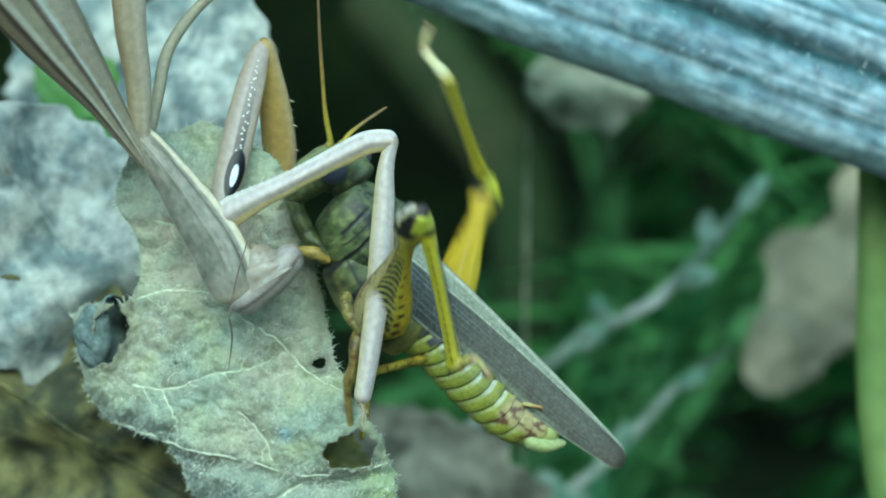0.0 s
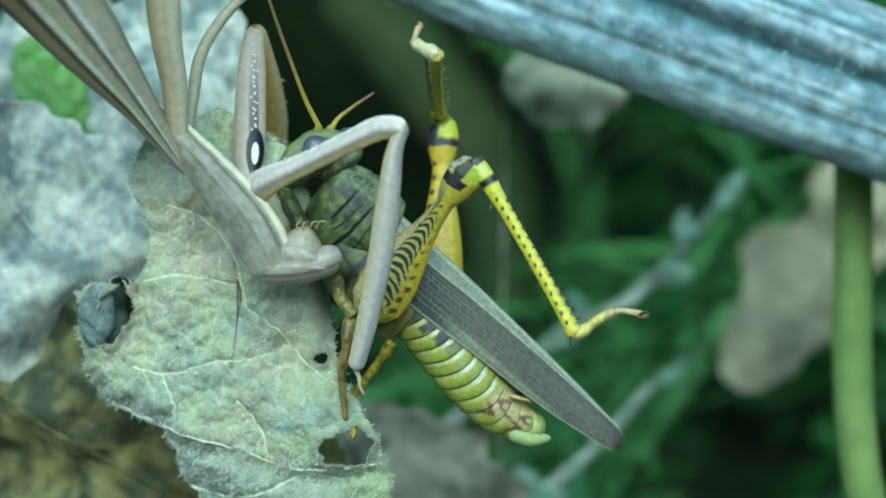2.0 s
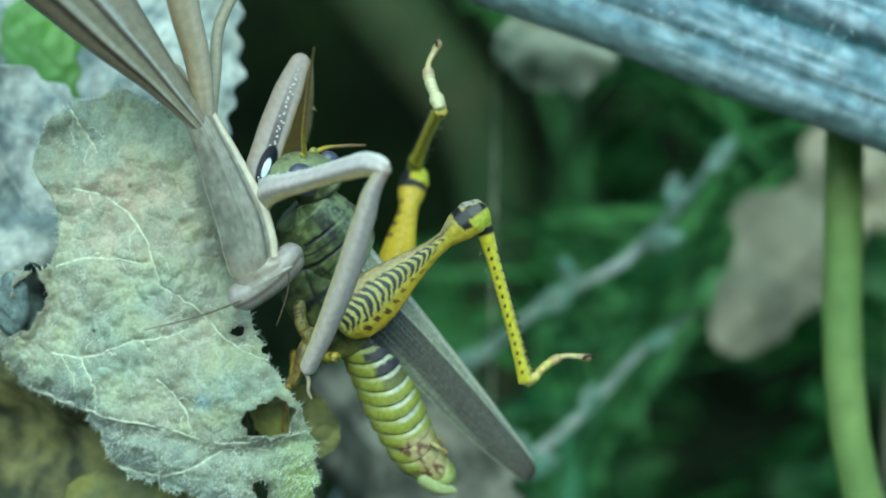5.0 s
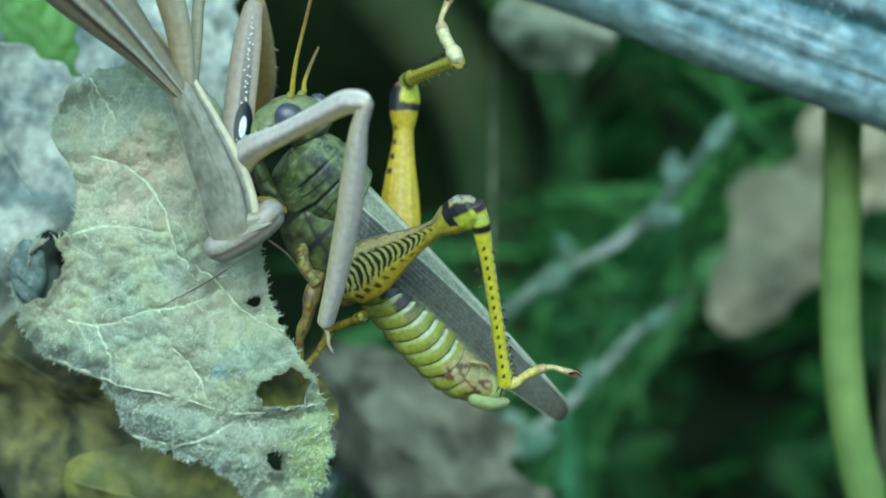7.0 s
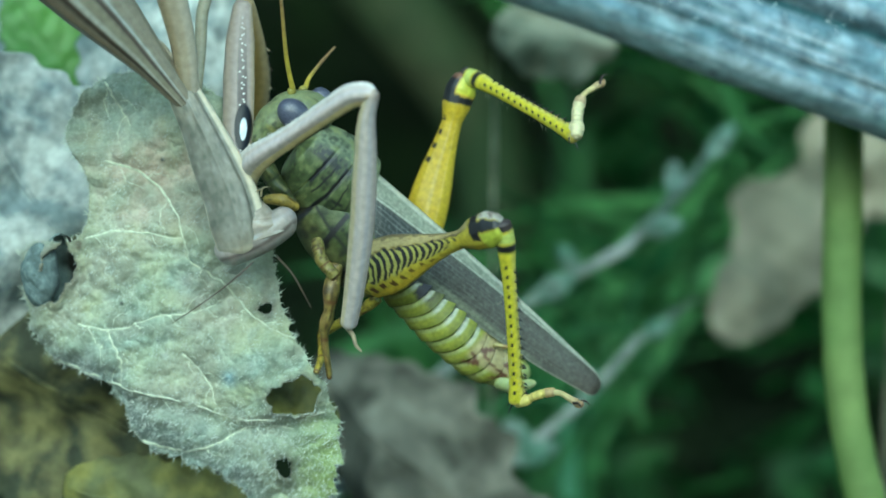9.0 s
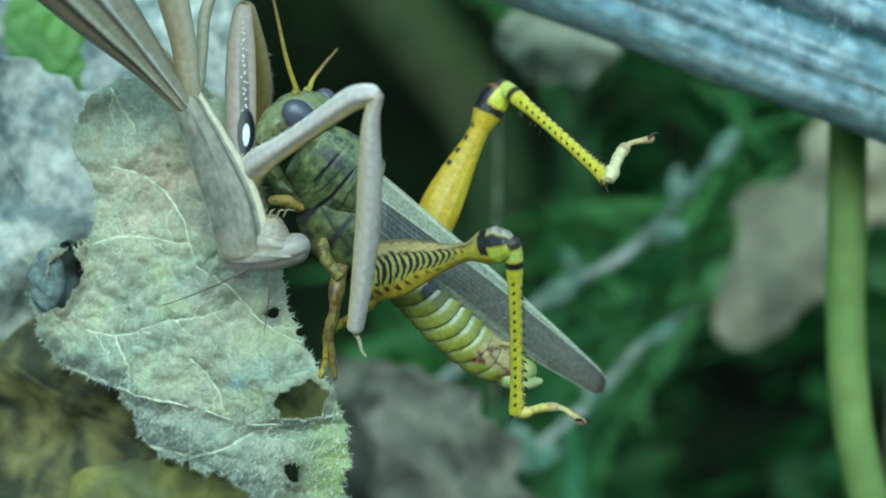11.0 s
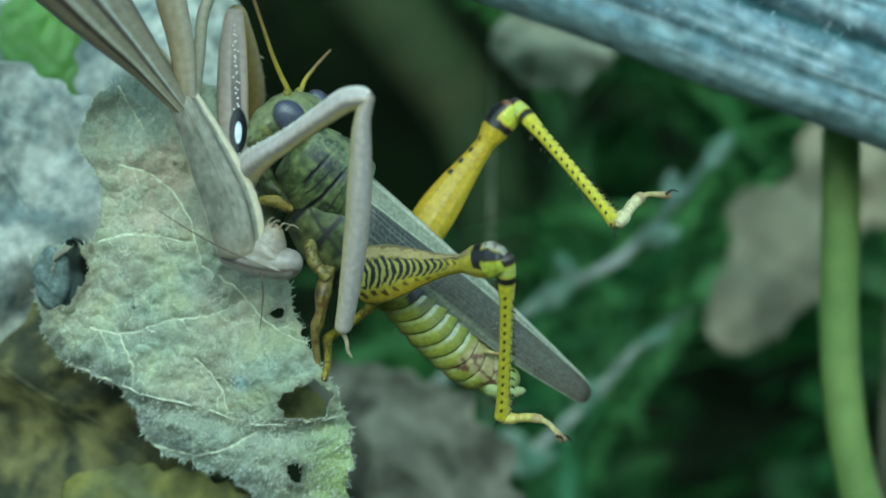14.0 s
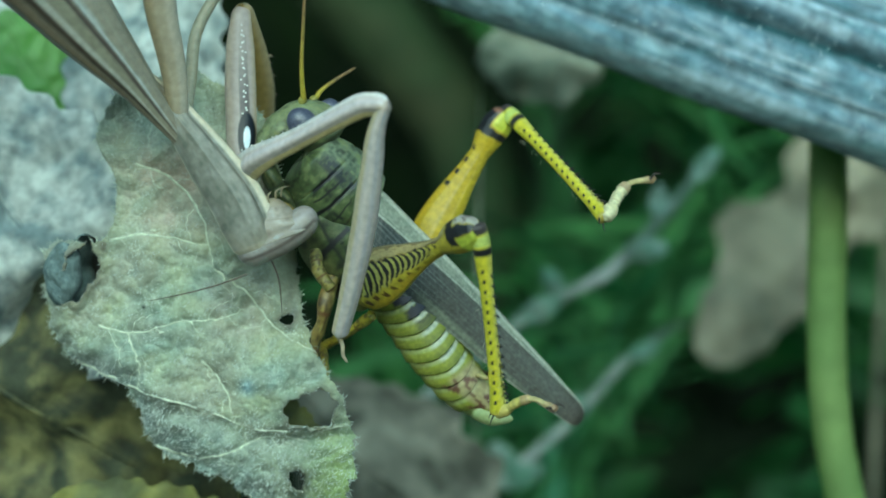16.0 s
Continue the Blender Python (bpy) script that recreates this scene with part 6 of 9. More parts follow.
    walk(HOPPER, [
        (0, pose(-0.01361, 0.00200, 0.61443, 11.6, 46.3, 15.8)), (0.1, pose(-0.01478, 0.00200, 0.61434, 6.0, 46.5, 8.1)),
        (0.2, pose(-0.01538, 0.00200, 0.61390, 3.2, 46.4, 4.2)), (0.3, pose(-0.01550, 0.00200, 0.61385, -0.5, 45.9, -1.0)),
        (0.4, pose(-0.01534, 0.00200, 0.61387, 0.9, 47.4, 0.9)), (0.5, pose(-0.01514, 0.00200, 0.61362, 2.9, 49.4, 3.7)),
        (0.6, pose(-0.01504, 0.00200, 0.61324, -1.3, 51.4, -1.8)), (0.7, pose(-0.01497, 0.00200, 0.61330, 2.6, 51.0, 3.2)),
        (0.8, pose(-0.01472, 0.00200, 0.61341, -2.1, 51.0, -2.7)), (1, pose(-0.01469, 0.00200, 0.61414, -2.7, 49.3, -3.6)),
        (1.2, pose(-0.01453, 0.00200, 0.61440, -3.8, 48.0, -5.1)), (1.5, pose(-0.01434, 0.00200, 0.61505, -3.5, 46.9, -4.8)),
        (1.6, pose(-0.01330, 0.00200, 0.61503, -4.8, 48.3, -6.5)), (1.7, pose(-0.01290, 0.00200, 0.61545, 2.3, 44.0, 3.3)),
        (1.8, pose(-0.01320, 0.00200, 0.61497, 2.3, 45.0, 3.2)), (2, pose(-0.01250, 0.00200, 0.61563, 9.3, 45.5, 12.9)),
        (2.2, pose(-0.01331, 0.00200, 0.61400, 13.4, 45.3, 18.0)), (2.3, pose(-0.01374, 0.00200, 0.61277, 15.0, 45.5, 19.8)),
        (2.5, pose(-0.01294, 0.00200, 0.61151, 20.4, 48.3, 26.4)), (2.8, pose(-0.01438, 0.00200, 0.61095, 20.6, 46.1, 27.5)),
        (2.9, pose(-0.01521, 0.00200, 0.61079, 21.2, 43.4, 28.6)), (3, pose(-0.01535, 0.00200, 0.61058, 20.6, 44.6, 28.1)),
        (3.1, pose(-0.01509, 0.00200, 0.61053, 19.9, 44.2, 27.6)), (3.2, pose(-0.01517, 0.00200, 0.61102, 18.2, 43.5, 25.5)),
        (3.3, pose(-0.01498, 0.00200, 0.61260, 14.6, 39.5, 20.5)), (3.4, pose(-0.01466, 0.00200, 0.61260, 14.2, 38.2, 20.3)),
        (3.5, pose(-0.01491, 0.00200, 0.61167, 14.6, 41.8, 21.3)), (3.6, pose(-0.01429, 0.00200, 0.61099, 18.3, 43.3, 26.1)),
        (3.7, pose(-0.01370, 0.00200, 0.61007, 22.1, 44.3, 30.5)), (3.8, pose(-0.01339, 0.00200, 0.60961, 24.0, 46.4, 32.2)),
        (3.9, pose(-0.01335, 0.00200, 0.60930, 24.7, 47.9, 32.4)), (4, pose(-0.01310, 0.00200, 0.60920, 27.7, 47.5, 35.5)),
        (4.1, pose(-0.01330, 0.00200, 0.60875, 26.3, 48.2, 33.4)), (4.2, pose(-0.01328, 0.00200, 0.60852, 26.9, 49.1, 33.9)),
        (4.3, pose(-0.01326, 0.00200, 0.60828, 27.1, 49.7, 34.0)), (4.4, pose(-0.01323, 0.00200, 0.60804, 27.2, 49.7, 33.9)),
        (4.5, pose(-0.01298, 0.00200, 0.60827, 30.5, 49.0, 38.0)), (7, pose(-0.01412, 0.00200, 0.61335, 17.2, 47.2, 22.9)),
        (7.5, pose(-0.01428, 0.00200, 0.61374, 15.4, 45.9, 20.9)), (8, pose(-0.01434, 0.00200, 0.61407, 13.6, 44.3, 19.1)),
        (8.5, pose(-0.01434, 0.00200, 0.61440, 12.8, 43.2, 18.4)), (9, pose(-0.01412, 0.00200, 0.61467, 12.4, 42.7, 18.0)),
        (11.5, pose(-0.01408, 0.00200, 0.61512, 12.6, 42.1, 18.5)), (12, pose(-0.01429, 0.00200, 0.61517, 11.9, 41.9, 17.6)),
        (12.5, pose(-0.01446, 0.00200, 0.61512, 11.8, 41.9, 17.3)), (13, pose(-0.01473, 0.00200, 0.61517, 12.6, 42.2, 18.4)),
        (13.5, pose(-0.01479, 0.00200, 0.61522, 12.6, 42.8, 18.3)), (14, pose(-0.01429, 0.00200, 0.61539, 12.9, 43.8, 18.3)),
        (14.5, pose(-0.01364, 0.00200, 0.61566, 13.4, 44.8, 18.7)), (15, pose(-0.01227, 0.00200, 0.61572, 14.6, 47.4, 19.5)),
        (15.5, pose(-0.01188, 0.00200, 0.61588, 15.2, 47.6, 20.2)), (16, pose(-0.01167, 0.00200, 0.61599, 15.9, 46.7, 21.4)),
    ])
    walk(MANTIS, [
        (0, pose(-0.03226, -0.00400, 0.61477, 0.0, 55.1, 0.0)), (0.2, pose(-0.03219, -0.00400, 0.61445, 0.0, 55.8, 0.0)),
        (0.5, pose(-0.03197, -0.00400, 0.61390, 0.0, 56.8, 0.0)), (1, pose(-0.03129, -0.00400, 0.61434, 0.0, 54.4, 0.0)),
        (1.2, pose(-0.03099, -0.00400, 0.61440, 0.0, 53.8, 0.0)), (1.5, pose(-0.03004, -0.00400, 0.61467, 0.0, 53.0, 0.0)),
        (1.6, pose(-0.02927, -0.00400, 0.61507, 0.0, 52.3, 0.0)), (1.7, pose(-0.02874, -0.00400, 0.61553, 0.0, 51.6, 0.0)),
        (1.8, pose(-0.02884, -0.00400, 0.61559, 0.0, 50.9, 0.0)), (2, pose(-0.02826, -0.00400, 0.61613, 0.0, 49.5, 0.0)),
        (2.2, pose(-0.02730, -0.00400, 0.61601, 0.0, 54.7, 0.0)), (2.3, pose(-0.02665, -0.00400, 0.61599, 0.0, 57.3, 0.0)),
        (2.5, pose(-0.02524, -0.00400, 0.61590, 0.0, 62.5, 0.0)), (2.8, pose(-0.02476, -0.00400, 0.61591, 0.0, 64.8, 0.0)),
        (2.9, pose(-0.02475, -0.00400, 0.61589, 0.0, 65.5, 0.0)), (3, pose(-0.02443, -0.00400, 0.61591, 0.0, 66.2, 0.0)),
        (3.1, pose(-0.02482, -0.00400, 0.61582, 0.0, 65.3, 0.0)), (3.2, pose(-0.02493, -0.00400, 0.61589, 0.0, 64.4, 0.0)),
        (3.3, pose(-0.02521, -0.00400, 0.61600, 0.0, 63.5, 0.0)), (3.4, pose(-0.02547, -0.00400, 0.61594, 0.0, 62.7, 0.0)),
        (3.5, pose(-0.02566, -0.00400, 0.61584, 0.0, 61.8, 0.0)), (3.6, pose(-0.02541, -0.00400, 0.61582, 0.0, 63.0, 0.0)),
        (3.7, pose(-0.02529, -0.00400, 0.61567, 0.0, 64.2, 0.0)), (3.8, pose(-0.02499, -0.00400, 0.61559, 0.0, 65.4, 0.0)),
        (3.9, pose(-0.02463, -0.00400, 0.61564, 0.0, 66.6, 0.0)), (4, pose(-0.02436, -0.00400, 0.61567, 0.0, 67.8, 0.0)),
        (4.1, pose(-0.02436, -0.00400, 0.61547, 0.0, 67.6, 0.0)), (4.2, pose(-0.02430, -0.00400, 0.61526, 0.0, 67.5, 0.0)),
        (4.3, pose(-0.02429, -0.00400, 0.61505, 0.0, 67.3, 0.0)), (4.5, pose(-0.02421, -0.00400, 0.61467, 0.0, 67.0, 0.0)),
        (7, pose(-0.02618, -0.00400, 0.61608, 0.0, 65.9, 0.0)), (7.5, pose(-0.02613, -0.00400, 0.61597, 0.0, 65.3, 0.0)),
        (8, pose(-0.02629, -0.00400, 0.61593, 0.0, 64.7, 0.0)), (8.5, pose(-0.02606, -0.00400, 0.61590, 0.0, 65.1, 0.0)),
        (9, pose(-0.02584, -0.00400, 0.61582, 0.0, 65.5, 0.0)), (11.5, pose(-0.02609, -0.00400, 0.61581, 0.0, 65.0, 0.0)),
        (12, pose(-0.02589, -0.00400, 0.61602, 0.0, 65.9, 0.0)), (12.5, pose(-0.02574, -0.00400, 0.61612, 0.0, 66.7, 0.0)),
        (13, pose(-0.02587, -0.00400, 0.61621, 0.0, 67.0, 0.0)), (13.5, pose(-0.02595, -0.00400, 0.61615, 0.0, 65.8, 0.0)),
        (14, pose(-0.02587, -0.00400, 0.61629, 0.0, 64.7, 0.0)), (14.5, pose(-0.02632, -0.00400, 0.61631, 0.0, 60.3, 0.0)),
        (15, pose(-0.02661, -0.00400, 0.61611, 0.0, 55.4, 0.0)), (15.5, pose(-0.02648, -0.00400, 0.61624, 0.0, 54.4, 0.0)),
        (16, pose(-0.02633, -0.00400, 0.61637, 0.0, 53.3, 0.0)),
    ])
    walk(NEAR_FEMUR, [
        (0, pose(0.01570, -0.00460, -0.00891, 123.2, -35.8, -121.8)), (0.1, pose(0.01571, -0.00460, -0.00892, 112.8, -32.5, -103.9)),
        (0.2, pose(0.01567, -0.00462, -0.00884, 119.9, -47.2, -115.4)), (0.3, pose(0.01568, -0.00462, -0.00887, 114.8, -48.0, -109.1)),
        (0.4, pose(0.01569, -0.00461, -0.00889, 116.5, -49.0, -111.9)), (0.5, pose(0.01570, -0.00460, -0.00891, 116.2, -48.4, -112.1)),
        (0.6, pose(0.01571, -0.00460, -0.00892, 107.2, -47.4, -101.9)), (0.7, pose(0.01570, -0.00460, -0.00892, 107.2, -46.1, -103.8)),
        (0.8, pose(0.01571, -0.00460, -0.00891, 99.8, -47.2, -95.6)), (1, pose(0.01571, -0.00460, -0.00891, 93.6, -47.4, -90.8)),
        (1.2, pose(0.01571, -0.00460, -0.00891, 87.3, -49.7, -83.8)), (1.5, pose(0.01570, -0.00460, -0.00891, 85.7, -47.5, -83.4)),
        (1.6, pose(0.01571, -0.00460, -0.00891, 80.0, -54.5, -77.7)), (1.7, pose(0.01570, -0.00460, -0.00890, 112.9, -65.0, -116.4)),
        (1.8, pose(0.01570, -0.00460, -0.00890, 113.4, -66.1, -118.0)), (2, pose(0.01570, -0.00460, -0.00891, 126.8, -71.0, -134.4)),
        (2.2, pose(0.01548, -0.00464, -0.00807, 117.0, -65.9, -129.3)), (2.3, pose(0.01537, -0.00467, -0.00756, 112.1, -64.8, -124.2)),
        (2.5, pose(0.01522, -0.00467, -0.00685, 143.4, -75.1, -159.7)), (2.8, pose(0.01499, -0.00461, -0.00652, 170.9, -74.0, 170.7)),
        (2.9, pose(0.01530, -0.00462, -0.00759, 110.5, -79.3, -134.0)), (3, pose(0.01570, -0.00460, -0.00891, 48.6, -63.3, -71.3)),
        (3.1, pose(0.01571, -0.00461, -0.00889, 47.7, -49.9, -71.8)), (3.2, pose(0.01573, -0.00462, -0.00883, 18.4, -63.1, -38.7)),
        (3.3, pose(0.01572, -0.00467, -0.00838, 42.0, -40.3, -63.4)), (3.4, pose(0.01570, -0.00471, -0.00790, 75.9, -55.2, -98.9)),
        (3.5, pose(0.01570, -0.00476, -0.00740, 78.8, -80.7, -94.6)), (3.6, pose(0.01570, -0.00460, -0.00891, 47.6, -51.3, -70.9)),
        (3.7, pose(0.01570, -0.00460, -0.00891, 47.9, -44.5, -73.9)), (3.8, pose(0.01569, -0.00460, -0.00884, 79.6, -76.9, -111.4)),
        (3.9, pose(0.01565, -0.00460, -0.00855, 127.1, -82.8, -161.9)), (4, pose(0.01570, -0.00460, -0.00891, 48.4, -41.2, -82.7)),
        (4.1, pose(0.01557, -0.00459, -0.00844, 49.5, -38.4, -79.8)), (4.2, pose(0.01543, -0.00458, -0.00797, 61.5, -25.1, -93.1)),
        (4.3, pose(0.01526, -0.00457, -0.00732, 128.1, -76.8, -161.2)), (4.4, pose(0.01501, -0.00458, -0.00657, 147.5, -71.9, -168.8)),
        (4.5, pose(0.01503, -0.00456, -0.00650, 173.3, -75.4, 163.1)), (7, pose(0.01662, -0.00461, -0.00828, 73.1, -53.4, -92.8)),
        (7.5, pose(0.01663, -0.00461, -0.00831, 66.6, -51.5, -86.7)), (8, pose(0.01665, -0.00461, -0.00834, 60.4, -46.1, -82.3)),
        (8.5, pose(0.01666, -0.00461, -0.00836, 55.3, -47.9, -77.1)), (9, pose(0.01667, -0.00461, -0.00837, 51.7, -44.6, -75.0)),
        (11.5, pose(0.01667, -0.00461, -0.00838, 42.8, -39.0, -69.4)), (12, pose(0.01667, -0.00461, -0.00838, 40.7, -37.2, -67.9)),
        (12.5, pose(0.01667, -0.00461, -0.00838, 40.0, -38.6, -66.3)), (13, pose(0.01667, -0.00461, -0.00838, 40.9, -36.7, -68.9)),
        (13.5, pose(0.01666, -0.00461, -0.00837, 39.6, -39.6, -65.8)), (14, pose(0.01665, -0.00461, -0.00835, 39.3, -39.6, -65.3)),
        (14.5, pose(0.01664, -0.00461, -0.00833, 40.1, -35.1, -68.7)), (14.8, pose(0.01663, -0.00461, -0.00831, 48.1, -40.9, -70.0)),
        (15, pose(0.01661, -0.00461, -0.00829, 63.1, -45.0, -84.4)), (15.5, pose(0.01661, -0.00461, -0.00828, 70.0, -44.3, -90.4)),
        (16, pose(0.01662, -0.00461, -0.00829, 69.2, -42.6, -91.4)),
    ])
    walk(NEAR_TIBIA, [
        (0, pose(0.00810, -0.01688, 0.00150, 19.8, 23.1, 31.8)), (0.1, pose(0.01210, -0.01917, 0.00065, 23.2, 20.2, 39.4)),
        (0.2, pose(0.01049, -0.01554, 0.00422, 31.8, -7.2, 21.2)), (0.3, pose(0.01179, -0.01586, 0.00437, -1.1, -2.2, 19.9)),
        (0.4, pose(0.01132, -0.01545, 0.00454, -2.5, -0.5, 12.4)), (0.5, pose(0.01125, -0.01555, 0.00439, 1.0, 4.9, -15.3)),
        (0.6, pose(0.01323, -0.01638, 0.00420, 5.5, 3.6, -20.5)), (0.7, pose(0.01277, -0.01658, 0.00392, 6.0, 3.9, -25.0)),
        (0.8, pose(0.01454, -0.01663, 0.00415, 4.4, 8.7, -19.2)), (1, pose(0.01553, -0.01664, 0.00419, -1.4, 13.8, -10.5)),
        (1.2, pose(0.01694, -0.01603, 0.00467, -0.7, 15.5, -14.2)), (1.5, pose(0.01708, -0.01655, 0.00421, -0.2, 16.1, -6.3)),
        (1.6, pose(0.01792, -0.01470, 0.00557, 0.7, 16.7, -17.6)), (1.7, pose(0.01236, -0.01134, 0.00723, -1.7, 6.2, -20.3)),
        (1.8, pose(0.01232, -0.01096, 0.00738, -2.9, 8.1, -10.9)), (2, pose(0.01165, -0.00875, 0.00792, -0.7, 13.2, -12.0)),
        (2.2, pose(0.01087, -0.01027, 0.00818, -1.7, 7.8, 0.2)), (2.3, pose(0.01111, -0.01094, 0.00854, 1.5, 7.5, 4.4)),
        (2.5, pose(0.01091, -0.00627, 0.01035, 2.3, 13.2, -7.1)), (2.8, pose(0.01015, -0.00382, 0.01060, 0.7, 3.2, -5.6)),
        (2.9, pose(0.01300, -0.00700, 0.00990, -20.2, 19.8, -5.0)), (3, pose(0.01826, -0.01219, 0.00698, 49.9, 54.2, 36.1)),
        (3.1, pose(0.01930, -0.01549, 0.00473, 47.0, 15.0, 51.2)), (3.2, pose(0.02203, -0.00966, 0.00704, 15.1, 38.5, 5.3)),
        (3.3, pose(0.02179, -0.01680, 0.00315, 62.1, 49.0, 51.4)), (3.4, pose(0.01413, -0.01475, 0.00672, 39.8, 38.6, 22.0)),
        (3.5, pose(0.01547, -0.00763, 0.01017, 0.8, 23.9, -13.6)), (3.6, pose(0.01934, -0.01513, 0.00497, 27.1, 55.3, 30.4)),
        (3.7, pose(0.01923, -0.01680, 0.00356, 11.9, 35.2, 19.3)), (3.8, pose(0.01422, -0.00836, 0.00849, -6.0, 25.2, 7.7)),
        (3.9, pose(0.01353, -0.00529, 0.00911, -7.2, 41.3, -10.0)), (4, pose(0.01739, -0.01789, 0.00281, 55.0, 24.7, 50.6)),
        (4.1, pose(0.01803, -0.01832, 0.00263, 21.2, 28.0, 32.6)), (4.2, pose(0.01455, -0.02068, -0.00042, 24.6, 24.1, 37.6)),
        (4.3, pose(0.01140, -0.00588, 0.01001, -15.1, 15.9, -3.1)), (4.4, pose(0.00959, -0.00566, 0.01035, -7.1, 4.1, 1.1)),
        (4.5, pose(0.01073, -0.00326, 0.01072, 2.3, 7.7, -7.5)), (7, pose(0.01611, -0.01521, 0.00601, 3.9, 27.6, 9.3)),
        (7.5, pose(0.01726, -0.01568, 0.00561, 8.0, 30.2, 10.9)), (8, pose(0.01830, -0.01684, 0.00448, 15.6, 32.6, 14.0)),
        (8.5, pose(0.01933, -0.01623, 0.00486, 16.9, 33.3, 15.8)), (9, pose(0.01994, -0.01684, 0.00414, 19.5, 35.4, 18.5)),
        (11.5, pose(0.02153, -0.01756, 0.00283, 24.5, 35.9, 26.0)), (12, pose(0.02201, -0.01774, 0.00239, 25.7, 34.8, 28.9)),
        (12.5, pose(0.02226, -0.01734, 0.00273, 25.4, 34.0, 29.4)), (13, pose(0.02180, -0.01792, 0.00227, 25.9, 33.9, 29.4)),
        (13.5, pose(0.02229, -0.01712, 0.00298, 25.7, 34.1, 29.2)), (14, pose(0.02239, -0.01707, 0.00299, 26.0, 34.9, 30.3)),
        (14.5, pose(0.02192, -0.01818, 0.00191, 27.9, 37.2, 30.8)), (14.8, pose(0.02122, -0.01725, 0.00335, 25.8, 37.8, 26.3)),
        (15, pose(0.01784, -0.01713, 0.00430, 15.2, 33.9, 13.2)), (15.5, pose(0.01652, -0.01736, 0.00414, 11.6, 31.3, 8.3)),
        (16, pose(0.01631, -0.01771, 0.00375, 13.3, 31.2, 10.6)),
    ])
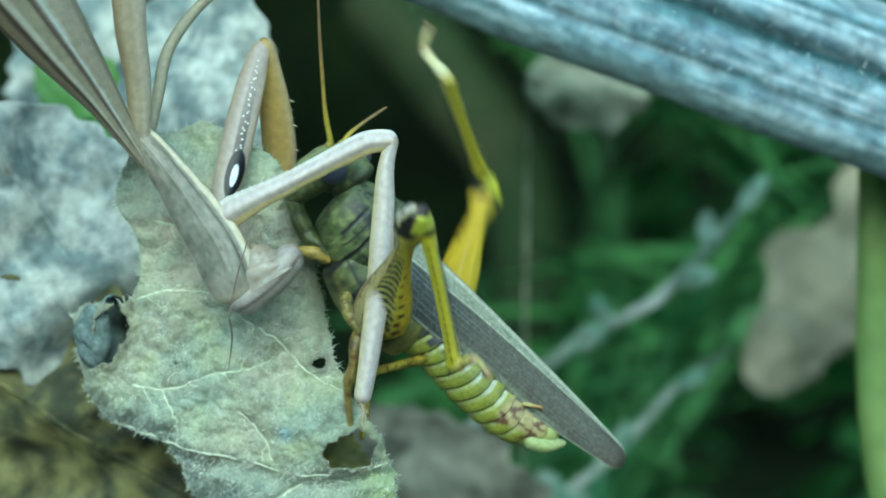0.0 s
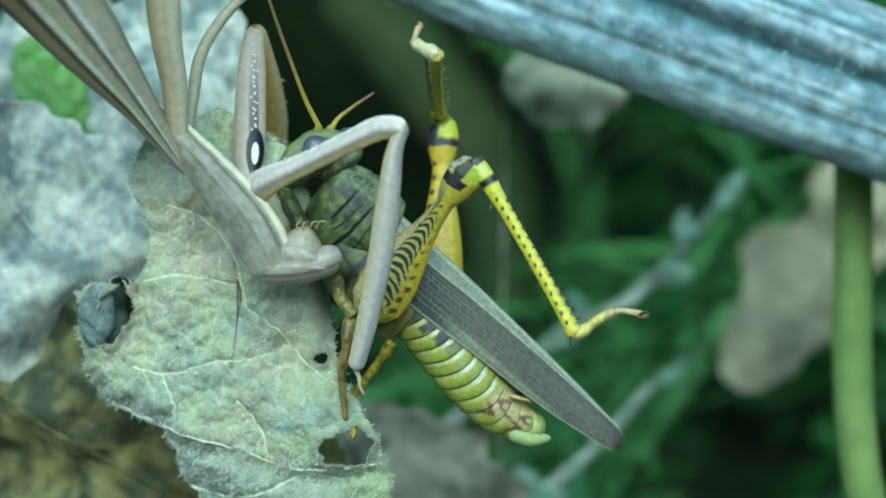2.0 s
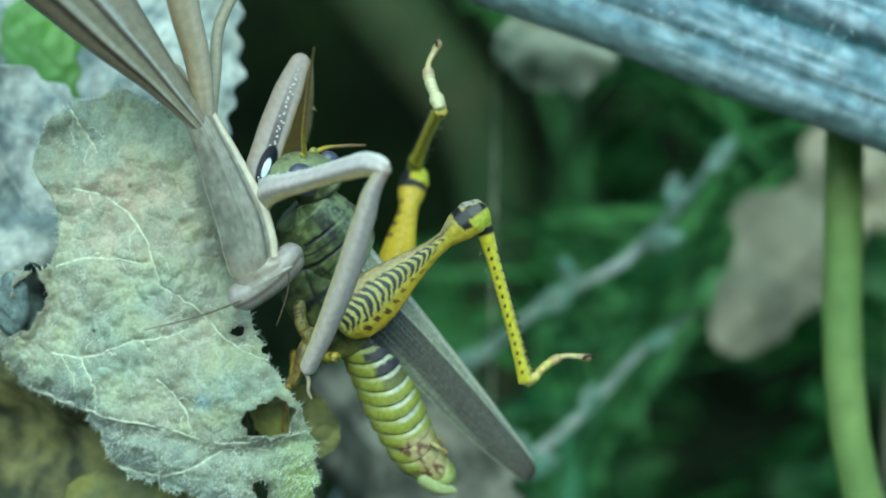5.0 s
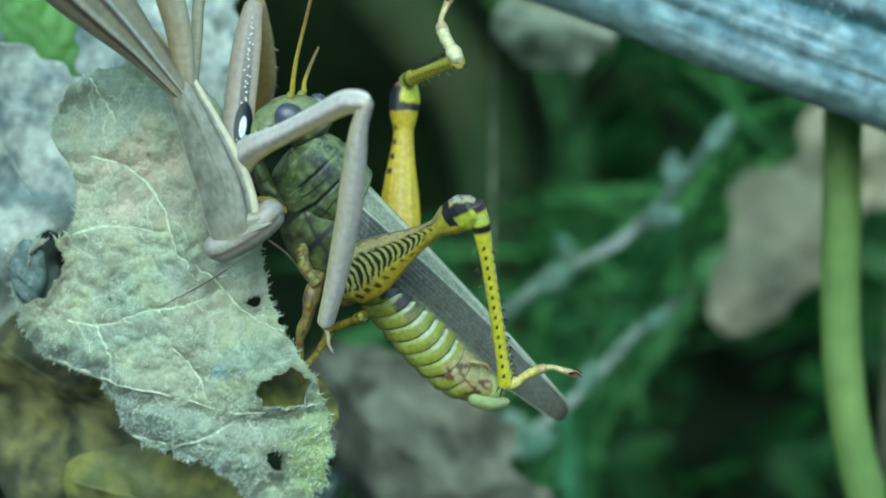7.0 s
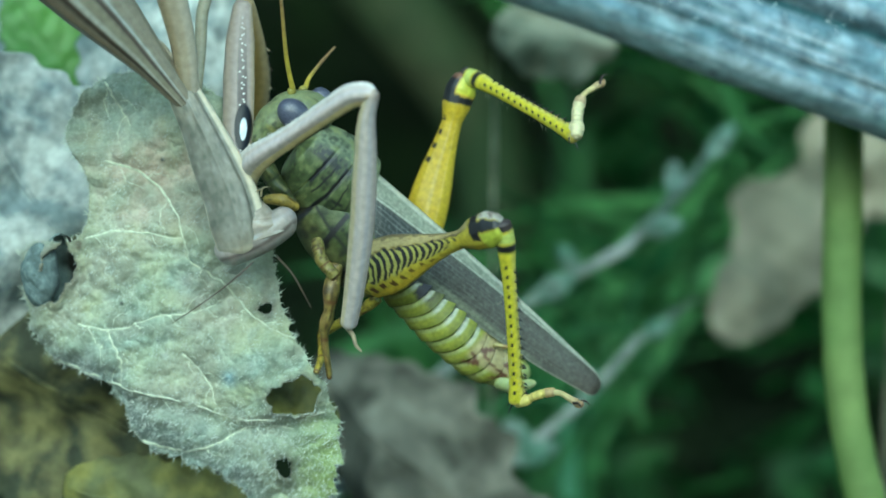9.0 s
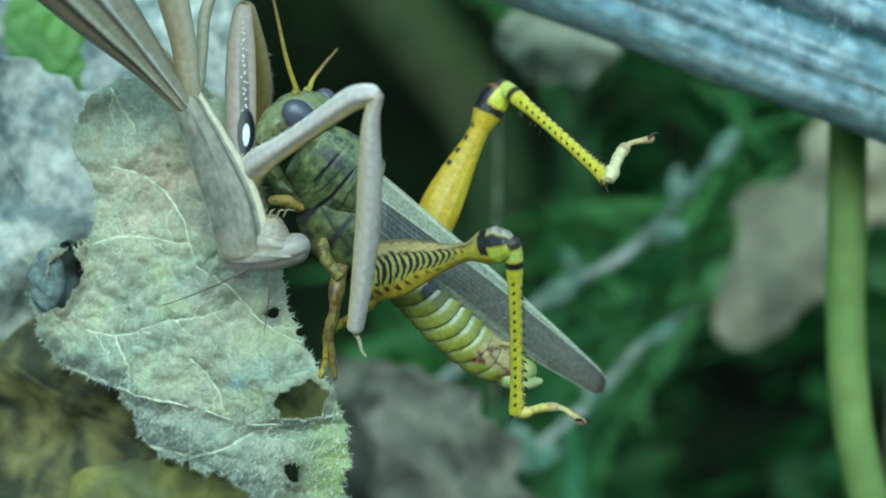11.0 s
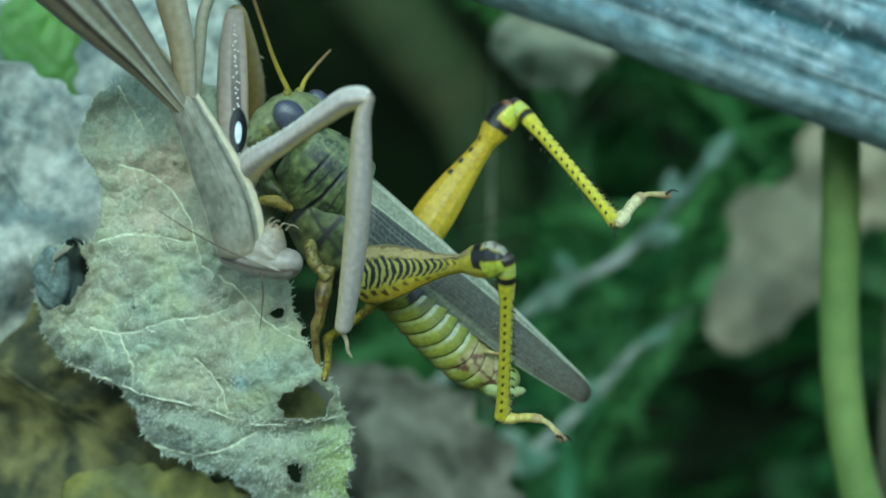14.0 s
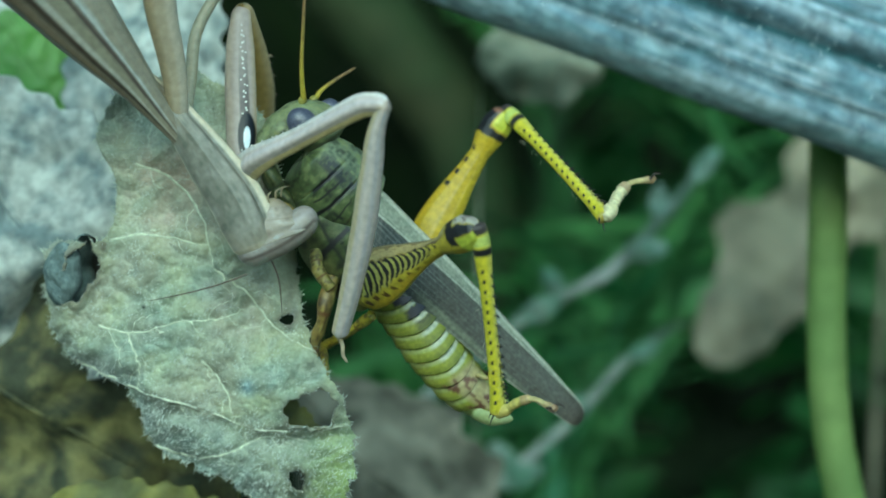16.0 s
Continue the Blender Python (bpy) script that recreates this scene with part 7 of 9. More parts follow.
    walk(NEAR_TARSUS, [
        (0, pose(0.01880, 0.00000, 0.00000, 69.4, -27.4, -118.7)), (0.1, pose(0.01880, 0.00000, 0.00000, 87.8, -26.2, -128.1)),
        (0.15, pose(0.01880, 0.00000, 0.00000, 122.8, -41.4, -176.1)), (0.2, pose(0.01880, 0.00000, 0.00000, 159.7, -28.7, 134.1)),
        (0.225, pose(0.01880, 0.00000, 0.00000, 137.4, -43.0, -178.3)), (0.25, pose(0.01880, 0.00000, 0.00000, 107.8, -37.8, -124.6)),
        (0.3, pose(0.01880, 0.00000, 0.00000, 146.6, -46.3, -169.4)), (0.4, pose(0.01880, 0.00000, 0.00000, 154.0, -41.1, -161.0)),
        (0.5, pose(0.01880, -0.00000, 0.00000, 147.0, -43.6, -131.4)), (0.6, pose(0.01880, 0.00000, 0.00000, 132.9, -39.5, -110.5)),
        (0.7, pose(0.01880, 0.00000, 0.00000, 125.8, -35.8, -98.3)), (0.8, pose(0.01880, 0.00000, 0.00000, 128.6, -33.3, -102.1)),
        (1, pose(0.01880, 0.00000, -0.00000, 132.7, -31.2, -107.3)), (1.2, pose(0.01880, 0.00000, 0.00000, 127.4, -35.0, -106.0)),
        (1.5, pose(0.01880, 0.00000, 0.00000, 120.7, -44.9, -106.8)), (1.6, pose(0.01880, 0.00000, 0.00000, 114.4, -50.0, -102.6)),
        (1.7, pose(0.01880, 0.00000, 0.00000, 86.2, -60.1, -73.6)), (1.8, pose(0.01880, 0.00000, 0.00000, 76.4, -70.3, -67.1)),
        (2, pose(0.01880, 0.00000, 0.00000, 25.6, -78.7, -23.1)), (2.2, pose(0.01880, 0.00000, 0.00000, 55.6, -78.8, -61.8)),
        (2.3, pose(0.01880, 0.00000, 0.00000, 35.7, -78.0, -43.2)), (2.5, pose(0.01880, 0.00000, 0.00000, 20.1, -77.1, -30.4)),
        (2.8, pose(0.01880, -0.00000, -0.00000, 121.4, -60.3, -131.0)), (2.9, pose(0.01880, -0.00000, -0.00000, 76.0, -61.6, -136.6)),
        (2.95, pose(0.01880, 0.00000, 0.00000, 14.8, -33.1, -90.1)), (3, pose(0.01880, 0.00000, 0.00000, -11.4, 7.6, -85.7)),
        (3.1, pose(0.01880, -0.00000, 0.00000, 32.7, -16.5, -111.9)), (3.2, pose(0.01880, -0.00000, 0.00000, 66.5, -37.8, -93.2)),
        (3.3, pose(0.01880, 0.00000, 0.00000, 88.8, -38.4, -108.6)), (3.4, pose(0.01880, 0.00000, 0.00000, 125.1, -41.2, -138.4)),
        (3.5, pose(0.01880, 0.00000, -0.00000, 174.7, -66.2, -176.1)), (3.55, pose(0.01880, 0.00000, -0.00000, 38.4, -46.2, -79.2)),
        (3.6, pose(0.01880, 0.00000, 0.00000, -4.6, -11.4, -104.6)), (3.7, pose(0.01880, 0.00000, 0.00000, -6.0, -16.8, -118.1)),
        (3.8, pose(0.01880, 0.00000, 0.00000, -8.8, -29.9, -122.8)), (3.9, pose(0.01880, 0.00000, 0.00000, -16.3, -16.8, -110.6)),
        (4, pose(0.01880, 0.00000, 0.00000, -19.1, 15.1, -113.8)), (4.1, pose(0.01880, 0.00000, 0.00000, 6.5, -20.2, -131.1)),
        (4.2, pose(0.01880, 0.00000, 0.00000, 32.0, -18.8, -133.1)), (4.25, pose(0.01880, 0.00000, 0.00000, 23.0, -34.1, -82.0)),
        (4.3, pose(0.01880, 0.00000, 0.00000, 76.2, -62.2, -134.7)), (4.4, pose(0.01880, 0.00000, 0.00000, 91.1, -78.9, -127.5)),
        (4.5, pose(0.01880, 0.00000, 0.00000, 163.8, -80.5, -179.7)), (7, pose(0.01880, 0.00000, -0.00000, 99.7, -75.8, -116.4)),
        (7.5, pose(0.01880, -0.00000, 0.00000, 98.0, -63.9, -114.8)), (8, pose(0.01880, 0.00000, 0.00000, 91.3, -66.4, -113.4)),
        (8.5, pose(0.01880, 0.00000, -0.00000, 82.6, -56.5, -107.2)), (9, pose(0.01880, -0.00000, 0.00000, 88.7, -59.9, -113.7)),
        (11.5, pose(0.01880, 0.00000, 0.00000, 72.1, -64.5, -103.7)), (12, pose(0.01880, 0.00000, -0.00000, 69.3, -58.5, -104.6)),
        (12.5, pose(0.01880, -0.00000, 0.00000, 64.9, -64.4, -99.9)), (13, pose(0.01880, 0.00000, 0.00000, 69.3, -55.8, -106.6)),
        (13.5, pose(0.01880, 0.00000, -0.00000, 70.2, -61.6, -105.5)), (14, pose(0.01880, -0.00000, 0.00000, 65.0, -56.2, -100.1)),
        (14.5, pose(0.01880, 0.00000, 0.00000, 69.1, -54.5, -103.6)), (14.8, pose(0.01880, 0.00000, 0.00000, 77.7, -53.4, -102.9)),
        (15, pose(0.01880, -0.00000, -0.00000, 91.5, -54.3, -112.3)), (15.5, pose(0.01880, -0.00000, 0.00000, 90.7, -50.0, -108.6)),
        (16, pose(0.01880, -0.00000, -0.00000, 99.8, -48.4, -118.3)),
    ])
    walk(FAR_FEMUR, [
        (0, pose(0.02076, 0.00460, -0.00260, -133.7, -41.9, 111.7)), (0.1, pose(0.02178, 0.00417, 0.00146, -165.6, -32.6, 178.8)),
        (0.2, pose(0.02083, 0.00379, 0.00166, -176.3, -35.6, -176.6)), (0.3, pose(0.02091, 0.00356, 0.00143, 176.4, -39.7, -172.7)),
        (0.4, pose(0.02013, 0.00345, 0.00149, 166.9, -40.9, -172.7)), (0.5, pose(0.02078, 0.00407, 0.00183, 164.3, -36.1, -176.1)),
        (0.6, pose(0.02040, 0.00357, 0.00193, 152.3, -34.0, -173.5)), (0.7, pose(0.02090, 0.00334, 0.00192, 145.4, -35.4, -176.2)),
        (0.8, pose(0.02001, 0.00313, 0.00203, 148.6, -38.0, -171.3)), (1, pose(0.02123, 0.00419, 0.00147, 152.7, -41.0, -169.0)),
        (1.2, pose(0.02140, 0.00401, 0.00147, 155.7, -43.5, -169.3)), (1.5, pose(0.02180, 0.00432, 0.00090, 166.5, -45.8, -169.0)),
        (1.6, pose(0.02129, 0.00411, 0.00116, 179.4, -47.1, -168.1)), (1.7, pose(0.02109, 0.00411, -0.00048, -179.3, -26.3, -176.4)),
        (1.8, pose(0.02128, 0.00420, -0.00045, 178.6, -29.9, -177.2)), (2, pose(0.02076, 0.00460, -0.00260, -172.4, -43.1, 159.9)),
        (2.2, pose(0.02023, 0.00460, -0.00274, -171.2, -33.8, 153.5)), (2.3, pose(0.02026, 0.00460, -0.00243, -169.2, -33.3, 147.1)),
        (2.5, pose(0.02076, 0.00460, -0.00260, -166.7, -28.6, 136.5)), (2.8, pose(0.02076, 0.00460, -0.00260, -160.2, -26.2, 122.1)),
        (2.9, pose(0.02041, 0.00459, -0.00244, -161.6, -28.1, 125.1)), (3, pose(0.02076, 0.00460, -0.00260, -156.9, -24.4, 114.5)),
        (3.1, pose(0.02105, 0.00457, -0.00359, -161.2, -24.4, 127.5)), (3.2, pose(0.02076, 0.00460, -0.00260, -158.3, -30.0, 123.3)),
        (3.3, pose(0.02088, 0.00458, -0.00200, -165.1, -42.9, 137.0)), (3.4, pose(0.02236, 0.00456, -0.00460, -169.6, -33.6, 146.3)),
        (3.5, pose(0.02076, 0.00460, -0.00260, -166.4, -38.7, 143.2)), (3.6, pose(0.02038, 0.00460, -0.00212, -159.6, -42.8, 133.4)),
        (3.7, pose(0.02141, 0.00459, -0.00440, -156.2, -23.5, 124.0)), (3.8, pose(0.02191, 0.00450, -0.00377, -155.1, -27.5, 117.4)),
        (3.9, pose(0.02051, 0.00432, -0.00227, -159.2, -31.5, 124.4)), (4, pose(0.02076, 0.00460, -0.00260, -159.2, -29.1, 119.0)),
        (4.1, pose(0.02085, 0.00460, -0.00263, -157.1, -30.7, 117.0)), (4.2, pose(0.02106, 0.00459, -0.00340, -155.4, -27.5, 115.7)),
        (4.3, pose(0.02133, 0.00460, -0.00388, -151.8, -23.9, 110.4)), (4.4, pose(0.01988, 0.00460, -0.00213, -156.2, -34.6, 121.0)),
        (4.5, pose(0.02076, 0.00460, -0.00260, -150.3, -36.5, 112.4)), (7, pose(0.02076, 0.00460, -0.00260, -176.9, -41.8, 160.0)),
        (7.5, pose(0.02076, 0.00460, -0.00260, 175.5, -47.3, 171.8)), (8, pose(0.02076, 0.00460, -0.00260, 173.9, -54.3, 174.0)),
        (8.5, pose(0.02076, 0.00460, -0.00260, 173.2, -56.2, 174.8)), (9, pose(0.02076, 0.00460, -0.00260, 171.9, -60.6, 176.2)),
        (11.5, pose(0.02076, 0.00460, -0.00260, 165.2, -72.2, -178.1)), (12, pose(0.02076, 0.00460, -0.00260, 164.7, -72.8, -177.0)),
        (12.5, pose(0.02076, 0.00460, -0.00260, 163.7, -74.0, -175.9)), (13, pose(0.02076, 0.00460, -0.00260, 162.5, -75.3, -175.5)),
        (13.5, pose(0.02076, 0.00460, -0.00260, 160.5, -77.0, -173.3)), (14, pose(0.02076, 0.00460, -0.00260, 157.6, -78.5, -170.3)),
        (14.5, pose(0.02076, 0.00460, -0.00260, 154.7, -79.6, -167.5)), (15, pose(0.02076, 0.00460, -0.00260, 159.0, -77.6, -171.7)),
        (15.5, pose(0.02076, 0.00460, -0.00260, 158.5, -77.7, -171.5)), (16, pose(0.02076, 0.00460, -0.00260, 165.9, -71.3, -179.6)),
    ])
    walk(FAR_TIBIA, [
        (0, pose(0.01586, 0.01691, 0.00929, 164.2, -10.7, -134.2)), (0.1, pose(0.00678, 0.00448, 0.01105, 151.4, -0.8, -116.9)),
        (0.2, pose(0.00639, 0.00293, 0.01203, 139.1, -3.9, -101.5)), (0.3, pose(0.00734, 0.00181, 0.01281, 125.4, -4.7, -94.9)),
        (0.4, pose(0.00678, 0.00174, 0.01315, 109.6, -2.1, -85.6)), (0.5, pose(0.00642, 0.00309, 0.01232, 101.5, -2.3, -88.2)),
        (0.6, pose(0.00575, 0.00189, 0.01189, 95.8, -2.2, -86.3)), (0.7, pose(0.00642, 0.00239, 0.01223, 87.7, 0.8, -90.4)),
        (0.8, pose(0.00615, 0.00101, 0.01300, 75.1, -2.3, -80.4)), (1, pose(0.00804, 0.00163, 0.01315, 52.0, -5.6, -77.1)),
        (1.2, pose(0.00870, 0.00160, 0.01372, 42.6, -7.1, -71.0)), (1.5, pose(0.00961, 0.00196, 0.01365, 27.7, -6.4, -64.4)),
        (1.6, pose(0.00944, 0.00162, 0.01420, 41.3, -8.8, -61.0)), (1.7, pose(0.00517, 0.00312, 0.00741, 93.7, -7.2, -114.9)),
        (1.75, pose(0.00916, 0.00613, 0.01044, 90.2, -21.2, -92.9)), (1.8, pose(0.00586, 0.00343, 0.00841, 114.0, -5.4, -114.8)),
        (2, pose(0.00855, 0.00907, 0.00956, 144.5, -8.9, -111.3)), (2.2, pose(0.00700, 0.01121, 0.00716, 138.7, -4.5, -105.9)),
        (2.3, pose(0.00777, 0.01268, 0.00734, 135.9, -5.9, -108.5)), (2.5, pose(0.00942, 0.01536, 0.00592, 131.7, -10.6, -116.5)),
        (2.8, pose(0.01226, 0.01812, 0.00527, 121.3, -8.0, -113.5)), (2.9, pose(0.01139, 0.01744, 0.00596, 120.6, -27.9, -131.4)),
        (3, pose(0.01403, 0.01935, 0.00475, 107.9, -6.1, -111.5)), (3.1, pose(0.01119, 0.01743, 0.00377, 67.7, -24.0, -137.7)),
        (3.15, pose(0.01174, 0.01746, 0.00503, 25.7, -17.9, -112.0)), (3.2, pose(0.01230, 0.01749, 0.00629, -9.1, 1.8, -96.8)),
        (3.3, pose(0.01135, 0.01347, 0.01012, -41.8, -29.8, -105.9)), (3.4, pose(0.01002, 0.01279, 0.00524, -79.3, -32.5, -142.7)),
        (3.45, pose(0.00983, 0.01285, 0.00689, -57.8, -0.2, -113.8)), (3.5, pose(0.00964, 0.01292, 0.00854, -22.2, 14.8, -73.8)),
        (3.6, pose(0.01142, 0.01409, 0.00999, 11.7, 0.2, -87.5)), (3.7, pose(0.01228, 0.01811, 0.00271, 47.7, -12.7, -118.5)),
        (3.8, pose(0.01464, 0.01852, 0.00444, 72.4, -3.8, -110.3)), (3.9, pose(0.01193, 0.01684, 0.00704, 96.7, -15.5, -124.3)),
        (4, pose(0.01322, 0.01820, 0.00607, 118.4, -5.3, -115.9)), (4.1, pose(0.01389, 0.01823, 0.00646, 115.7, -4.3, -110.2)),
        (4.2, pose(0.01420, 0.01881, 0.00483, 122.0, -17.9, -131.6)), (4.3, pose(0.01566, 0.01985, 0.00332, 123.6, -4.8, -124.6)),
        (4.4, pose(0.01232, 0.01716, 0.00798, 112.2, -13.2, -116.5)), (4.5, pose(0.01531, 0.01784, 0.00798, 111.4, -15.1, -119.7)),
        (7, pose(0.00828, 0.00915, 0.00926, 58.6, -14.2, -96.8)), (7.5, pose(0.00882, 0.00632, 0.01049, 35.8, -14.2, -85.5)),
        (8, pose(0.01042, 0.00569, 0.01185, 20.1, -11.1, -75.8)), (8.5, pose(0.01089, 0.00549, 0.01219, 14.3, -9.9, -69.3)),
        (9, pose(0.01205, 0.00518, 0.01291, 8.1, -7.0, -62.7)), (11.5, pose(0.01532, 0.00442, 0.01435, -0.8, 1.0, -54.2)),
        (12, pose(0.01551, 0.00432, 0.01441, -1.3, 1.7, -51.4)), (12.5, pose(0.01587, 0.00425, 0.01451, -2.3, 2.9, -50.7)),
        (13, pose(0.01626, 0.00425, 0.01462, -2.6, 3.5, -50.3)), (13.5, pose(0.01677, 0.00413, 0.01474, -3.0, 4.1, -49.1)),
        (14, pose(0.01725, 0.00400, 0.01484, -3.4, 4.9, -47.8)), (14.5, pose(0.01763, 0.00390, 0.01491, -4.1, 5.9, -47.8)),
        (15, pose(0.01698, 0.00405, 0.01479, -1.9, 2.7, -49.1)), (15.5, pose(0.01700, 0.00404, 0.01479, -1.8, 2.4, -50.5)),
        (16, pose(0.01506, 0.00456, 0.01427, -0.8, 0.9, -54.9)),
    ])
    walk(FAR_TARSUS, [
        (0, pose(0.01880, 0.00000, -0.00000, 1.2, 1.9, 87.0)), (0.1, pose(0.01880, 0.00000, 0.00000, -6.1, -17.5, 106.2)),
        (0.2, pose(0.01880, 0.00000, 0.00000, -18.3, -24.4, 117.9)), (0.3, pose(0.01880, 0.00000, 0.00000, -32.4, -23.8, 130.2)),
        (0.4, pose(0.01880, 0.00000, 0.00000, -38.0, -32.9, 131.1)), (0.5, pose(0.01880, -0.00000, 0.00000, -37.4, -47.2, 124.4)),
        (0.6, pose(0.01880, 0.00000, 0.00000, -48.7, -55.8, 137.3)), (0.7, pose(0.01880, 0.00000, 0.00000, -56.6, -57.7, 141.7)),
        (0.8, pose(0.01880, 0.00000, 0.00000, -76.8, -56.5, 167.0)), (1, pose(0.01880, 0.00000, 0.00000, -96.3, -53.5, 177.8)),
        (1.2, pose(0.01880, 0.00000, 0.00000, -108.3, -50.7, -172.8)), (1.5, pose(0.01880, 0.00000, 0.00000, -109.7, -45.6, 178.1)),
        (1.6, pose(0.01880, 0.00000, 0.00000, -84.6, -45.2, 160.2)), (1.7, pose(0.01880, 0.00000, 0.00000, -63.3, -58.5, 146.1)),
        (1.75, pose(0.01880, 0.00000, -0.00000, -51.2, -38.7, 137.8)), (1.8, pose(0.01880, 0.00000, -0.00000, -42.7, -42.5, 133.2)),
        (2, pose(0.01880, 0.00000, -0.00000, -19.7, -12.8, 133.1)), (2.2, pose(0.01880, 0.00000, 0.00000, -10.4, -22.5, 100.8)),
        (2.3, pose(0.01880, 0.00000, 0.00000, -11.3, -24.2, 102.9)), (2.5, pose(0.01880, 0.00000, 0.00000, 0.5, -28.4, 74.8)),
        (2.8, pose(0.01880, 0.00000, -0.00000, -20.6, -31.1, 116.7)), (2.9, pose(0.01880, 0.00000, 0.00000, -0.2, -38.7, 78.1)),
        (3, pose(0.01880, 0.00000, 0.00000, -37.8, -34.1, 137.8)), (3.05, pose(0.01880, 0.00000, 0.00000, -30.7, -69.9, 110.0)),
        (3.1, pose(0.01880, 0.00000, 0.00000, 90.7, -68.6, -29.9)), (3.15, pose(0.01880, 0.00000, 0.00000, 176.0, -44.9, -140.0)),
        (3.2, pose(0.01880, 0.00000, 0.00000, 173.0, 2.4, -172.5)), (3.3, pose(0.01880, 0.00000, 0.00000, 130.1, -27.8, -102.7)),
        (3.325, pose(0.01880, 0.00000, 0.00000, 133.5, 5.9, -146.9)), (3.35, pose(0.01880, 0.00000, 0.00000, 109.8, 31.4, 161.8)),
        (3.375, pose(0.01880, 0.00000, 0.00000, 143.0, 65.9, -152.4)), (3.4, pose(0.01880, 0.00000, 0.00000, -134.6, 53.7, -58.4)),
        (3.45, pose(0.01880, 0.00000, 0.00000, 35.4, 72.3, 115.8)), (3.5, pose(0.01880, 0.00000, 0.00000, 37.2, 18.5, 122.4)),
        (3.525, pose(0.01880, 0.00000, 0.00000, 80.0, 35.2, 144.5)), (3.55, pose(0.01880, 0.00000, 0.00000, 130.0, 32.2, 175.4)),
        (3.575, pose(0.01880, 0.00000, 0.00000, 169.0, 8.2, -165.6)), (3.6, pose(0.01880, 0.00000, 0.00000, -158.8, -21.6, -164.8)),
        (3.7, pose(0.01880, 0.00000, 0.00000, -159.2, -62.4, -140.8)), (3.8, pose(0.01880, -0.00000, -0.00000, -0.7, -81.8, 67.8)),
        (3.9, pose(0.01880, -0.00000, -0.00000, 35.1, -59.9, 39.3)), (4, pose(0.01880, -0.00000, -0.00000, -30.1, -34.5, 129.7)),
        (4.1, pose(0.01880, 0.00000, -0.00000, -26.5, -34.8, 122.5)), (4.2, pose(0.01880, 0.00000, -0.00000, -5.4, -41.6, 86.6)),
        (4.3, pose(0.01880, 0.00000, -0.00000, -42.6, -30.0, 148.7)), (4.4, pose(0.01880, 0.00000, -0.00000, -23.2, -33.1, 113.2)),
        (4.5, pose(0.01880, 0.00000, -0.00000, -8.8, -35.5, 88.7)), (7, pose(0.01880, -0.00000, 0.00000, -92.1, -67.4, 165.4)),
        (7.5, pose(0.01880, 0.00000, 0.00000, -118.0, -58.9, -178.9)), (8, pose(0.01880, -0.00000, 0.00000, -126.4, -67.8, -175.4)),
        (8.5, pose(0.01880, 0.00000, 0.00000, -115.4, -63.4, 167.8)), (9, pose(0.01880, 0.00000, 0.00000, -111.7, -61.8, 158.3)),
        (11.5, pose(0.01880, 0.00000, -0.00000, -87.4, -62.5, 128.3)), (12, pose(0.01880, 0.00000, -0.00000, -83.6, -61.5, 122.8)),
        (12.5, pose(0.01880, 0.00000, 0.00000, -81.8, -61.6, 120.5)), (13, pose(0.01880, -0.00000, -0.00000, -85.5, -59.5, 122.8)),
        (13.5, pose(0.01880, -0.00000, 0.00000, -84.0, -59.2, 120.6)), (14, pose(0.01880, 0.00000, 0.00000, -77.2, -61.9, 113.2)),
        (14.5, pose(0.01880, 0.00000, 0.00000, -80.9, -65.5, 116.2)), (15, pose(0.01880, -0.00000, -0.00000, -77.8, -67.9, 114.6)),
        (15.5, pose(0.01880, 0.00000, 0.00000, -77.4, -64.7, 115.6)), (16, pose(0.01880, 0.00000, 0.00000, -96.4, -65.9, 136.3)),
    ])
